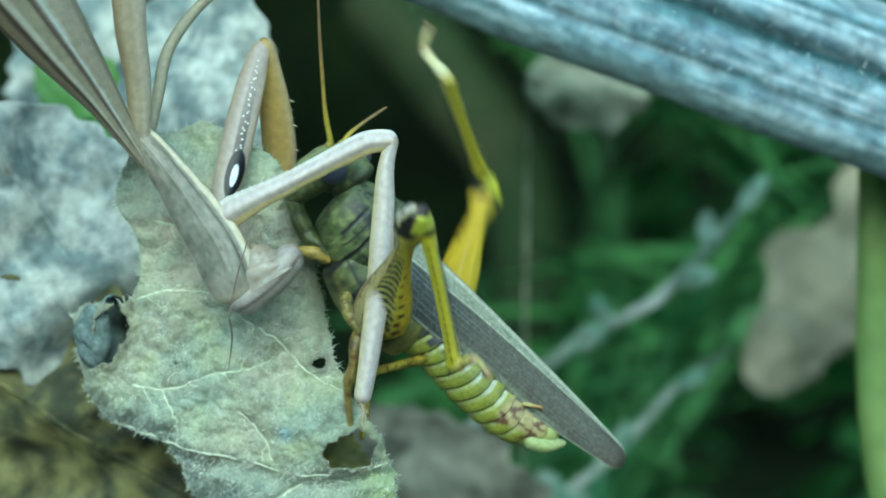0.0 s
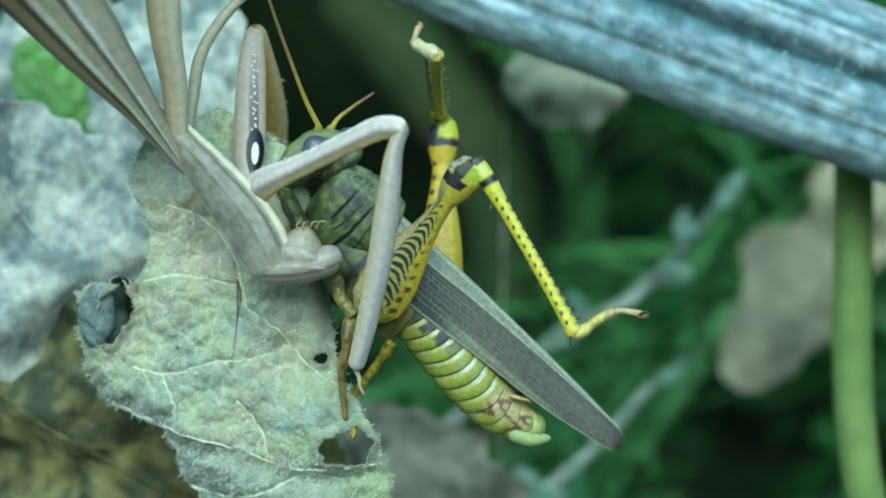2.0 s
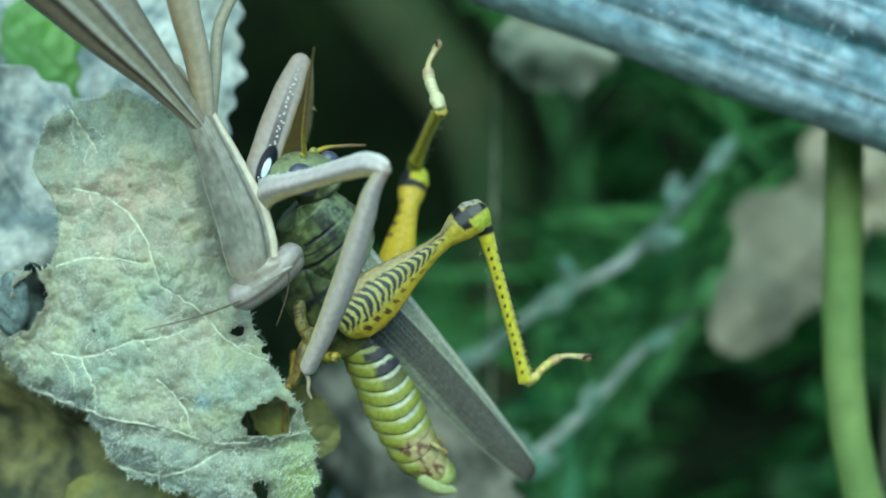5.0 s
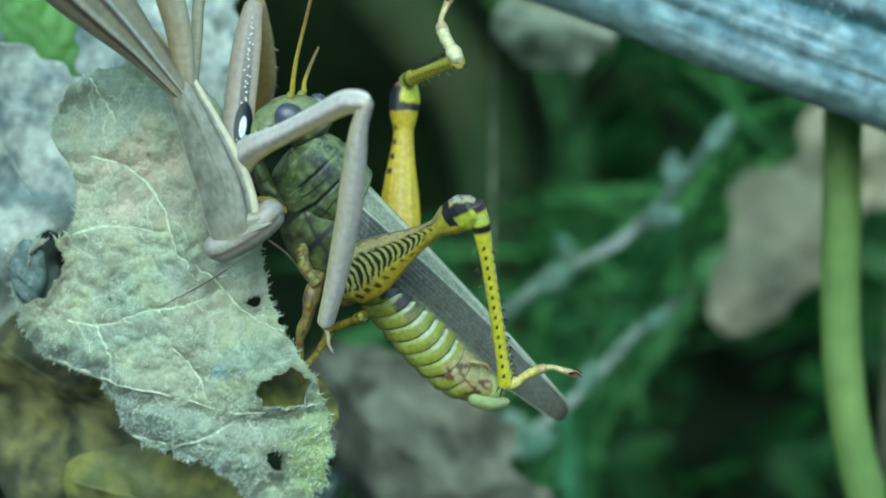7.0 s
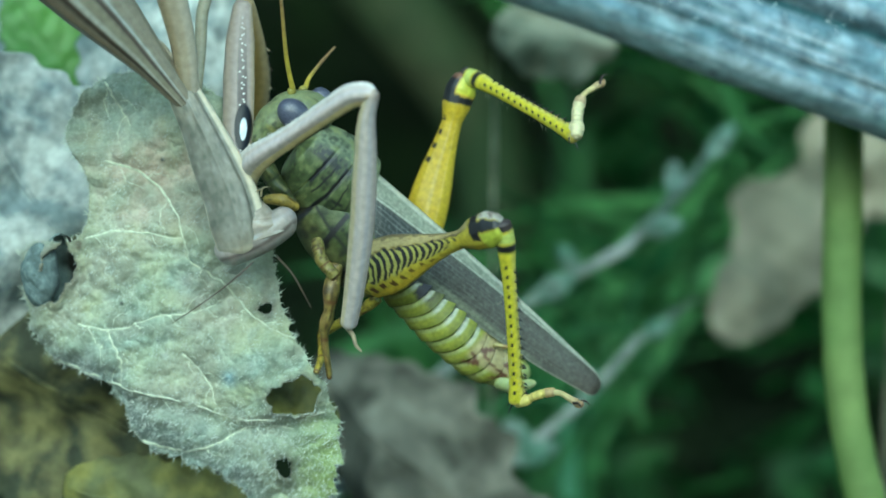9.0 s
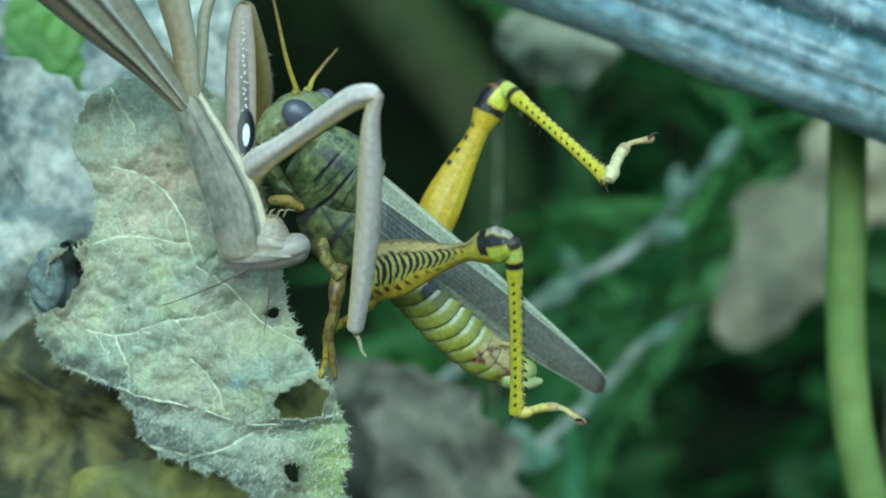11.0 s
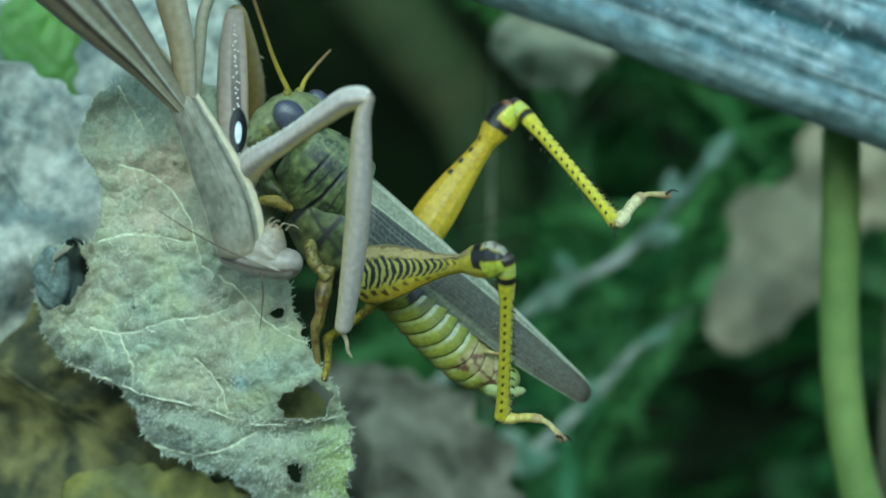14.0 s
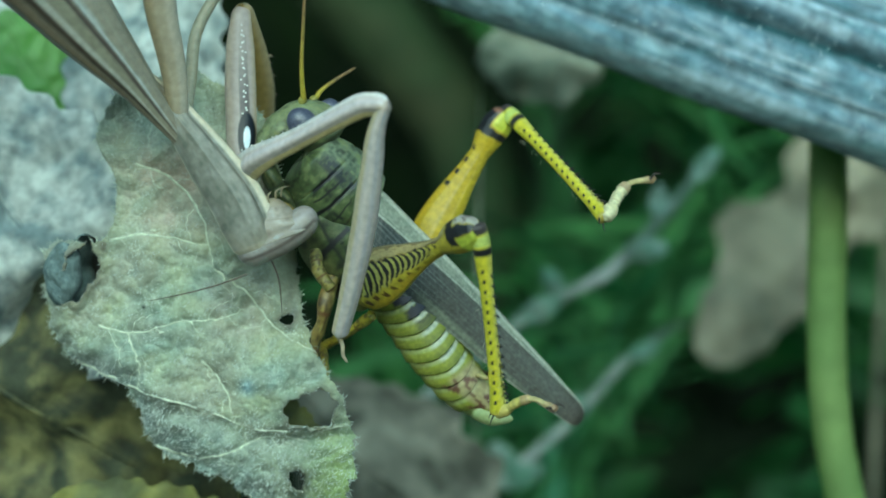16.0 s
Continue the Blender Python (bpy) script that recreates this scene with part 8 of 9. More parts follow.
    walk(ABDOMEN, [
        (0, pose(0.01828, -0.00000, -0.00698, -1.6, -11.2, -2.8)), (0.5, pose(0.01828, 0.00000, -0.00698, -1.1, -8.3, 2.6)),
        (1, pose(0.01828, 0.00000, -0.00698, -1.2, -8.5, 2.1)), (1.5, pose(0.01828, 0.00000, -0.00698, -0.8, -5.7, 7.2)),
        (2, pose(0.01828, 0.00000, -0.00698, -0.9, -6.1, -0.7)), (2.5, pose(0.01828, -0.00000, -0.00698, -0.5, -3.2, -8.1)),
        (2.8, pose(0.01828, 0.00000, -0.00698, -0.6, -3.6, -9.5)), (3, pose(0.01828, 0.00000, -0.00698, -0.6, -3.9, -10.4)),
        (3.2, pose(0.01828, 0.00000, -0.00698, -0.6, -4.0, -9.3)), (3.5, pose(0.01828, 0.00000, -0.00698, -0.6, -4.1, -7.4)),
        (3.6, pose(0.01828, -0.00000, -0.00698, -0.4, -2.9, -8.9)), (4, pose(0.01828, 0.00000, -0.00698, 0.8, 4.4, -12.9)),
        (4.5, pose(0.01828, 0.00000, -0.00698, 0.7, 3.7, -13.8)), (7, pose(0.01828, 0.00000, -0.00698, -1.5, -9.7, -6.6)),
        (7.5, pose(0.01828, -0.00000, -0.00698, -1.3, -8.7, -5.6)), (8, pose(0.01828, -0.00000, -0.00698, -1.0, -6.7, -4.6)),
        (8.5, pose(0.01828, 0.00000, -0.00698, -1.1, -7.0, -4.5)), (9, pose(0.01828, 0.00000, -0.00698, -1.2, -7.9, -4.3)),
        (11.5, pose(0.01828, 0.00000, -0.00698, -1.3, -8.4, -4.5)), (12, pose(0.01828, -0.00000, -0.00698, -1.3, -8.2, -3.9)),
        (12.5, pose(0.01828, -0.00000, -0.00698, -1.3, -8.3, -3.8)), (13, pose(0.01828, 0.00000, -0.00698, -1.3, -8.0, -4.5)),
        (13.5, pose(0.01828, 0.00000, -0.00698, -1.2, -7.6, -4.4)), (14, pose(0.01828, 0.00000, -0.00698, -1.2, -7.5, -4.1)),
        (14.5, pose(0.01828, 0.00000, -0.00698, -0.8, -4.8, -4.3)), (15, pose(0.01828, 0.00000, -0.00698, -0.8, -4.8, -4.2)),
        (15.5, pose(0.01828, 0.00000, -0.00698, -0.8, -5.4, -4.5)), (16, pose(0.01828, -0.00000, -0.00698, -0.7, -4.4, -5.4)),
    ])
    walk(ANTENNA_LONG, [
        (0, pose(-0.00031, -0.00096, -0.00024, 161.1, -35.5, -160.4)), (0.1, pose(-0.00029, -0.00097, -0.00024, 162.4, -39.2, -151.9)),
        (0.2, pose(-0.00027, -0.00097, -0.00024, 167.3, -29.4, -148.6)), (0.5, pose(-0.00020, -0.00099, -0.00024, -175.0, 4.3, -135.5)),
        (1, pose(-0.00021, -0.00098, -0.00025, -176.3, 6.1, -153.8)), (1.5, pose(-0.00013, -0.00100, -0.00024, -178.2, 2.0, -138.7)),
        (1.7, pose(-0.00019, -0.00099, -0.00024, 172.6, -14.5, -131.7)), (1.8, pose(-0.00022, -0.00098, -0.00025, 170.6, -20.6, -140.0)),
        (2, pose(-0.00028, -0.00097, -0.00025, 168.6, -21.1, -159.7)), (2.2, pose(-0.00033, -0.00095, -0.00025, 158.2, -37.2, -155.1)),
        (2.3, pose(-0.00036, -0.00094, -0.00024, 152.1, -43.1, -151.8)), (2.5, pose(-0.00041, -0.00092, -0.00024, 143.0, -44.9, -150.4)),
        (2.8, pose(-0.00044, -0.00091, -0.00023, 158.7, -54.8, -173.2)), (2.9, pose(-0.00045, -0.00090, -0.00022, 171.6, -61.3, 171.1)),
        (3, pose(-0.00046, -0.00090, -0.00022, 169.6, -58.5, 172.6)), (3.1, pose(-0.00045, -0.00090, -0.00022, 171.5, -57.9, 172.6)),
        (3.2, pose(-0.00044, -0.00091, -0.00022, 165.4, -45.7, -178.2)), (3.3, pose(-0.00043, -0.00091, -0.00022, 164.8, -41.4, -173.5)),
        (3.4, pose(-0.00042, -0.00092, -0.00022, 161.6, -47.7, -164.3)), (3.5, pose(-0.00041, -0.00092, -0.00022, 166.3, -26.1, -166.6)),
        (3.6, pose(-0.00044, -0.00091, -0.00022, 166.6, -32.3, -173.7)), (3.7, pose(-0.00046, -0.00090, -0.00023, 149.7, -51.8, -154.4)),
        (3.8, pose(-0.00047, -0.00089, -0.00023, 146.8, -52.8, -155.6)), (3.9, pose(-0.00048, -0.00088, -0.00024, 154.9, -57.8, -169.9)),
        (4, pose(-0.00050, -0.00087, -0.00024, 148.3, -56.0, -166.5)), (4.1, pose(-0.00050, -0.00087, -0.00024, 161.1, -60.6, -179.2)),
        (4.2, pose(-0.00050, -0.00087, -0.00024, 150.0, -58.0, -163.6)), (4.3, pose(-0.00051, -0.00087, -0.00024, 155.0, -59.5, -166.7)),
        (4.4, pose(-0.00051, -0.00087, -0.00024, 151.7, -58.7, -159.5)), (4.5, pose(-0.00051, -0.00087, -0.00024, 139.3, -21.7, -137.1)),
        (7, pose(-0.00038, -0.00093, -0.00024, 151.3, -49.9, -159.7)), (7.5, pose(-0.00037, -0.00094, -0.00024, 155.1, -43.6, -160.5)),
        (8, pose(-0.00036, -0.00094, -0.00023, 157.6, -39.1, -160.4)), (8.5, pose(-0.00036, -0.00094, -0.00023, 157.4, -39.0, -159.8)),
        (9, pose(-0.00036, -0.00094, -0.00023, 158.4, -37.3, -159.9)), (11.5, pose(-0.00037, -0.00094, -0.00023, 162.5, -30.5, -161.7)),
        (12, pose(-0.00036, -0.00094, -0.00023, 162.7, -30.0, -161.1)), (12.5, pose(-0.00035, -0.00095, -0.00023, 163.4, -28.8, -161.2)),
        (13, pose(-0.00036, -0.00094, -0.00023, 163.6, -28.6, -161.9)), (13.5, pose(-0.00036, -0.00094, -0.00023, 164.4, -27.2, -161.9)),
        (14, pose(-0.00035, -0.00095, -0.00024, 166.5, -23.7, -162.3)), (14.5, pose(-0.00035, -0.00095, -0.00024, 161.7, -32.1, -161.3)),
        (15, pose(-0.00034, -0.00095, -0.00025, 159.6, -36.3, -161.0)), (15.5, pose(-0.00034, -0.00095, -0.00025, 159.0, -37.4, -161.2)),
        (16, pose(-0.00036, -0.00094, -0.00025, 157.2, -40.1, -161.3)),
    ])
    walk(ANTENNA_SHORT, [
        (0, pose(0.00061, 0.00192, 0.00080, -82.4, -69.6, 72.1)), (0.5, pose(0.00038, 0.00197, 0.00080, -99.8, -70.9, 94.0)),
        (1, pose(0.00039, 0.00197, 0.00081, -92.2, -64.4, 86.4)), (1.5, pose(0.00024, 0.00200, 0.00081, -98.2, -68.2, 97.0)),
        (2, pose(0.00057, 0.00194, 0.00081, -82.6, -65.5, 74.2)), (2.5, pose(0.00079, 0.00185, 0.00080, -96.1, -42.5, 76.9)),
        (2.8, pose(0.00086, 0.00182, 0.00078, -77.5, -40.1, 63.2)), (3, pose(0.00090, 0.00180, 0.00076, -65.3, -38.1, 54.5)),
        (3.2, pose(0.00088, 0.00182, 0.00076, -68.1, -44.4, 56.1)), (3.5, pose(0.00083, 0.00184, 0.00075, -68.5, -55.8, 56.3)),
        (3.6, pose(0.00088, 0.00182, 0.00076, -65.3, -51.6, 52.5)), (4, pose(0.00097, 0.00176, 0.00079, -47.5, -40.4, 36.2)),
        (4.5, pose(0.00097, 0.00176, 0.00080, -43.8, -41.8, 31.3)), (7, pose(0.00074, 0.00187, 0.00080, -140.1, -43.7, 114.2)),
        (7.5, pose(0.00072, 0.00188, 0.00079, -123.9, -50.9, 103.1)), (8, pose(0.00072, 0.00188, 0.00078, -107.4, -59.6, 91.6)),
        (8.5, pose(0.00072, 0.00188, 0.00078, -106.9, -60.7, 91.6)), (9, pose(0.00073, 0.00188, 0.00078, -110.4, -58.9, 94.5)),
        (11.5, pose(0.00075, 0.00188, 0.00078, -109.9, -56.0, 93.1)), (12, pose(0.00073, 0.00188, 0.00078, -108.0, -57.3, 92.3)),
        (12.5, pose(0.00072, 0.00189, 0.00078, -108.0, -57.2, 92.4)), (13, pose(0.00074, 0.00188, 0.00078, -105.9, -60.6, 90.4)),
        (13.5, pose(0.00072, 0.00188, 0.00078, -104.7, -60.7, 89.6)), (14, pose(0.00070, 0.00189, 0.00079, -111.0, -57.4, 94.9)),
        (14.5, pose(0.00069, 0.00189, 0.00080, -93.9, -59.4, 80.2)), (15, pose(0.00066, 0.00190, 0.00082, -89.5, -57.6, 76.5)),
        (15.5, pose(0.00067, 0.00190, 0.00083, -90.2, -56.5, 76.7)), (16, pose(0.00071, 0.00188, 0.00083, -87.2, -57.9, 73.2)),
    ])
    walk(HIND_BODY, [
        (0, pose(-0.00185, 0.00100, -0.00009, 180.0, 0.1, 180.0)), (0.5, pose(-0.00273, 0.00100, -0.00010, 180.0, 2.3, 180.0)),
        (1, pose(-0.00199, 0.00100, -0.00009, 180.0, 0.4, 180.0)), (1.5, pose(-0.00133, 0.00100, -0.00008, 180.0, -0.5, 180.0)),
        (2, pose(0.00090, 0.00100, -0.00006, 180.0, -3.5, 180.0)), (2.5, pose(0.00058, 0.00100, -0.00008, 180.0, 14.5, 180.0)),
        (2.8, pose(0.00073, 0.00100, -0.00008, 180.0, 16.8, 180.0)), (3, pose(0.00081, 0.00100, -0.00008, 180.0, 18.2, 180.0)),
        (3.2, pose(0.00068, 0.00100, -0.00008, 180.0, 16.4, 180.0)), (3.5, pose(0.00046, 0.00100, -0.00008, 180.0, 13.8, 180.0)),
        (3.6, pose(0.00047, 0.00100, -0.00008, 180.0, 15.0, 180.0)), (4, pose(0.00044, 0.00100, -0.00008, 180.0, 19.8, 180.0)),
        (4.5, pose(0.00035, 0.00100, -0.00008, 180.0, 19.0, 180.0)), (7, pose(0.00079, 0.00100, -0.00009, 180.0, 17.9, 180.0)),
        (7.5, pose(0.00072, 0.00100, -0.00009, 180.0, 17.2, 180.0)), (8, pose(0.00064, 0.00100, -0.00009, 180.0, 16.5, 180.0)),
        (8.5, pose(0.00054, 0.00100, -0.00009, 180.0, 16.8, 180.0)), (9, pose(0.00045, 0.00100, -0.00009, 180.0, 17.1, 180.0)),
        (11.5, pose(0.00037, 0.00100, -0.00009, 180.0, 16.0, 180.0)), (12, pose(0.00049, 0.00100, -0.00009, 180.0, 16.7, 180.0)),
        (12.5, pose(0.00060, 0.00100, -0.00009, 180.0, 17.5, 180.0)), (13, pose(0.00063, 0.00100, -0.00009, 180.0, 17.6, 180.0)),
        (13.5, pose(0.00063, 0.00100, -0.00009, 180.0, 16.4, 180.0)), (14, pose(0.00062, 0.00100, -0.00008, 180.0, 15.1, 180.0)),
        (14.5, pose(0.00146, 0.00100, -0.00008, 180.0, 10.6, 180.0)), (15, pose(0.00221, 0.00100, -0.00007, 180.0, 5.6, 180.0)),
        (15.5, pose(0.00201, 0.00100, -0.00006, 180.0, 4.5, 180.0)), (16, pose(0.00180, 0.00100, -0.00006, 180.0, 3.3, 180.0)),
    ])
    walk(NEAR_COXA, [
        (0, pose(0.01105, -0.00090, 0.00253, -2.0, -77.5, 2.1)), (0.2, pose(0.01105, -0.00090, 0.00253, -4.6, -78.7, 4.8)),
        (0.5, pose(0.01105, -0.00090, 0.00253, 12.1, -77.9, -12.3)), (1, pose(0.01105, -0.00090, 0.00253, 22.7, -73.2, -23.6)),
        (1.2, pose(0.01105, -0.00090, 0.00253, 32.5, -71.8, -33.8)), (1.5, pose(0.01105, -0.00090, 0.00253, 44.6, -68.9, -46.6)),
        (1.6, pose(0.01105, -0.00090, 0.00253, 40.8, -66.8, -43.1)), (1.7, pose(0.01105, -0.00090, 0.00253, 43.1, -66.4, -46.1)),
        (1.8, pose(0.01105, -0.00090, 0.00253, 47.1, -60.1, -51.2)), (2, pose(0.01105, -0.00090, 0.00253, 48.2, -54.5, -53.9)),
        (2.2, pose(0.01105, -0.00090, 0.00253, 58.2, -48.9, -65.3)), (2.3, pose(0.01105, -0.00090, 0.00253, 61.0, -47.3, -68.4)),
        (2.5, pose(0.01105, -0.00090, 0.00253, 63.7, -45.4, -70.6)), (2.8, pose(0.01105, -0.00090, 0.00253, 68.0, -42.1, -74.8)),
        (2.9, pose(0.01105, -0.00090, 0.00253, 70.2, -38.6, -77.5)), (3, pose(0.01105, -0.00090, 0.00253, 70.5, -39.9, -77.2)),
        (3.1, pose(0.01105, -0.00090, 0.00253, 70.2, -38.1, -76.5)), (3.2, pose(0.01105, -0.00090, 0.00253, 70.3, -41.9, -76.5)),
        (3.3, pose(0.01105, -0.00090, 0.00253, 72.8, -43.8, -80.0)), (3.4, pose(0.01105, -0.00090, 0.00253, 71.9, -44.3, -78.6)),
        (3.5, pose(0.01105, -0.00090, 0.00253, 69.6, -45.2, -75.3)), (3.6, pose(0.01105, -0.00090, 0.00253, 68.4, -45.0, -74.4)),
        (3.7, pose(0.01105, -0.00090, 0.00253, 66.3, -42.1, -72.1)), (3.8, pose(0.01105, -0.00090, 0.00253, 64.0, -42.1, -69.6)),
        (3.9, pose(0.01105, -0.00090, 0.00253, 63.8, -44.2, -70.1)), (4, pose(0.01105, -0.00090, 0.00253, 63.8, -45.0, -70.8)),
        (4.1, pose(0.01105, -0.00090, 0.00253, 64.0, -44.3, -71.2)), (4.2, pose(0.01105, -0.00090, 0.00253, 63.7, -44.3, -70.8)),
        (4.3, pose(0.01105, -0.00090, 0.00253, 63.7, -43.8, -70.9)), (4.5, pose(0.01105, -0.00090, 0.00253, 64.0, -43.6, -71.4)),
        (7, pose(0.01105, -0.00090, 0.00253, 79.2, -50.0, -81.7)), (7.5, pose(0.01105, -0.00090, 0.00253, 82.3, -51.1, -84.0)),
        (8, pose(0.01105, -0.00090, 0.00253, 83.2, -52.7, -84.6)), (8.5, pose(0.01105, -0.00090, 0.00253, 87.2, -52.4, -87.8)),
        (9, pose(0.01105, -0.00090, 0.00253, 90.1, -54.0, -90.1)), (11.5, pose(0.01105, -0.00090, 0.00253, 90.8, -55.6, -90.7)),
        (12, pose(0.01105, -0.00090, 0.00253, 92.2, -53.7, -91.8)), (12.5, pose(0.01105, -0.00090, 0.00253, 93.3, -52.3, -92.6)),
        (13, pose(0.01105, -0.00090, 0.00253, 94.0, -51.7, -93.1)), (13.5, pose(0.01105, -0.00090, 0.00253, 91.9, -50.9, -91.5)),
        (14, pose(0.01105, -0.00090, 0.00253, 88.8, -52.3, -89.0)), (14.5, pose(0.01105, -0.00090, 0.00253, 78.5, -53.5, -80.7)),
        (15, pose(0.01105, -0.00090, 0.00253, 62.8, -56.1, -66.9)), (15.5, pose(0.01105, -0.00090, 0.00253, 60.6, -55.1, -65.1)),
        (16, pose(0.01105, -0.00090, 0.00253, 59.3, -53.4, -64.5)),
    ])
    walk(NEAR_FORELEG, [
        (0, pose(0.01486, -0.00076, 0.01971, 3.2, 41.8, 4.8)), (0.2, pose(0.01448, -0.00061, 0.01979, 12.2, 41.9, 18.1)),
        (0.5, pose(0.01465, -0.00169, 0.01974, 12.7, 42.4, 18.4)), (1, pose(0.01570, -0.00294, 0.01938, 15.7, 45.1, 21.6)),
        (1.2, pose(0.01561, -0.00395, 0.01925, 20.9, 46.0, 28.6)), (1.5, pose(0.01541, -0.00551, 0.01895, 17.0, 46.5, 22.8)),
        (1.6, pose(0.01611, -0.00564, 0.01871, 18.1, 49.7, 24.1)), (1.7, pose(0.01594, -0.00598, 0.01866, 20.1, 46.6, 26.4)),
        (1.8, pose(0.01654, -0.00774, 0.01779, 24.6, 47.1, 32.2)), (2, pose(0.01706, -0.00916, 0.01686, 29.5, 45.9, 38.3)),
        (2.2, pose(0.01589, -0.01142, 0.01579, 29.7, 40.3, 40.9)), (2.3, pose(0.01545, -0.01199, 0.01547, 27.5, 39.0, 38.7)),
        (2.5, pose(0.01515, -0.01255, 0.01507, 28.9, 35.4, 43.6)), (2.8, pose(0.01447, -0.01350, 0.01433, 27.9, 32.2, 44.8)),
        (2.9, pose(0.01404, -0.01433, 0.01351, 28.2, 28.9, 46.5)), (3, pose(0.01403, -0.01406, 0.01383, 27.1, 30.2, 45.5)),
        (3.1, pose(0.01429, -0.01436, 0.01339, 27.6, 28.9, 46.5)), (3.2, pose(0.01409, -0.01363, 0.01429, 26.4, 30.7, 44.1)),
        (3.3, pose(0.01325, -0.01341, 0.01471, 26.4, 28.6, 44.2)), (3.4, pose(0.01354, -0.01325, 0.01482, 25.9, 28.2, 43.2)),
        (3.5, pose(0.01420, -0.01290, 0.01501, 25.1, 31.7, 41.7)), (3.6, pose(0.01440, -0.01289, 0.01497, 26.3, 32.0, 43.0)),
        (3.7, pose(0.01507, -0.01331, 0.01434, 29.8, 30.8, 48.6)), (3.8, pose(0.01561, -0.01314, 0.01433, 30.5, 32.3, 48.7)),
        (3.9, pose(0.01535, -0.01277, 0.01480, 30.5, 34.2, 47.6)), (4, pose(0.01514, -0.01265, 0.01497, 30.8, 33.7, 47.1)),
        (4.1, pose(0.01511, -0.01281, 0.01483, 31.6, 33.9, 48.0)), (4.2, pose(0.01518, -0.01279, 0.01483, 32.0, 35.3, 48.0)),
        (4.3, pose(0.01521, -0.01290, 0.01471, 32.4, 35.0, 48.0)), (4.5, pose(0.01510, -0.01299, 0.01466, 32.5, 36.3, 47.1)),
        (7, pose(0.01267, -0.01209, 0.01602, 22.4, 30.1, 39.4)), (7.5, pose(0.01221, -0.01190, 0.01622, 21.0, 29.8, 37.8)),
        (8, pose(0.01205, -0.01153, 0.01652, 20.2, 29.3, 36.9)), (8.5, pose(0.01146, -0.01163, 0.01648, 18.8, 27.6, 36.3)),
        (9, pose(0.01104, -0.01125, 0.01677, 17.7, 27.2, 34.8)), (11.5, pose(0.01093, -0.01085, 0.01705, 16.8, 27.2, 33.5)),
        (12, pose(0.01073, -0.01133, 0.01671, 16.1, 25.8, 33.5)), (12.5, pose(0.01056, -0.01165, 0.01646, 15.4, 24.6, 33.4)),
        (13, pose(0.01046, -0.01179, 0.01634, 15.6, 24.9, 33.4)), (13.5, pose(0.01076, -0.01200, 0.01618, 16.9, 26.6, 34.2)),
        (14, pose(0.01122, -0.01166, 0.01646, 18.4, 28.1, 35.2)), (14.5, pose(0.01274, -0.01122, 0.01669, 21.8, 32.9, 36.4)),
        (15, pose(0.01490, -0.00991, 0.01715, 28.6, 39.3, 40.7)), (15.5, pose(0.01527, -0.01003, 0.01697, 30.0, 40.4, 41.7)),
        (16, pose(0.01556, -0.01037, 0.01666, 30.2, 40.9, 41.7)),
    ])
    walk(MANTIS_TARSUS, [
        (0, pose(0.02460, -0.00000, -0.00000, 0.0, -12.2, -3.6)), (0.5, pose(0.02460, -0.00000, 0.00000, 0.0, -21.1, -13.5)),
        (1, pose(0.02460, 0.00000, 0.00000, -0.0, -22.0, -15.1)), (1.5, pose(0.02460, -0.00000, 0.00000, 0.0, -22.3, -15.5)),
        (2, pose(0.02460, 0.00000, 0.00000, 0.0, -29.5, -25.5)), (2.5, pose(0.02460, 0.00000, -0.00000, 0.0, -32.1, -34.2)),
        (2.8, pose(0.02460, -0.00000, 0.00000, 0.0, -32.8, -36.6)), (3, pose(0.02460, 0.00000, 0.00000, 0.0, -33.3, -38.1)),
        (3.2, pose(0.02460, -0.00000, 0.00000, 0.0, -32.3, -36.8)), (3.5, pose(0.02460, 0.00000, 0.00000, 0.0, -31.1, -34.5)),
        (3.6, pose(0.02460, 0.00000, 0.00000, 0.0, -31.1, -35.4)), (4, pose(0.02460, -0.00000, 0.00000, 0.0, -32.5, -37.6)),
        (4.5, pose(0.02460, 0.00000, 0.00000, 0.0, -33.3, -36.2)), (7, pose(0.02460, 0.00000, 0.00000, 0.0, -29.0, -33.3)),
        (7.5, pose(0.02460, 0.00000, -0.00000, 0.0, -32.2, -32.1)), (8, pose(0.02460, 0.00000, 0.00000, 0.0, -32.3, -31.6)),
        (8.5, pose(0.02460, 0.00000, 0.00000, -0.0, -32.1, -31.6)), (9, pose(0.02460, 0.00000, 0.00000, -0.0, -35.6, -30.5)),
        (11.5, pose(0.02460, -0.00000, -0.00000, 0.0, -30.1, -29.4)), (12, pose(0.02460, -0.00000, 0.00000, -0.0, -32.0, -29.8)),
        (12.5, pose(0.02460, 0.00000, 0.00000, 0.0, -33.1, -30.0)), (13, pose(0.02460, 0.00000, 0.00000, 0.0, -31.6, -30.0)),
        (13.5, pose(0.02460, 0.00000, 0.00000, -0.0, -35.1, -30.1)), (14, pose(0.02460, 0.00000, 0.00000, -0.0, -27.0, -30.6)),
        (14.5, pose(0.02460, -0.00000, -0.00000, 0.0, -24.3, -29.9)), (15, pose(0.02460, 0.00000, 0.00000, 0.0, -26.1, -30.3)),
        (15.5, pose(0.02460, -0.00000, 0.00000, 0.0, -29.2, -30.4)), (16, pose(0.02460, 0.00000, 0.00000, 0.0, -28.1, -30.1)),
    ])
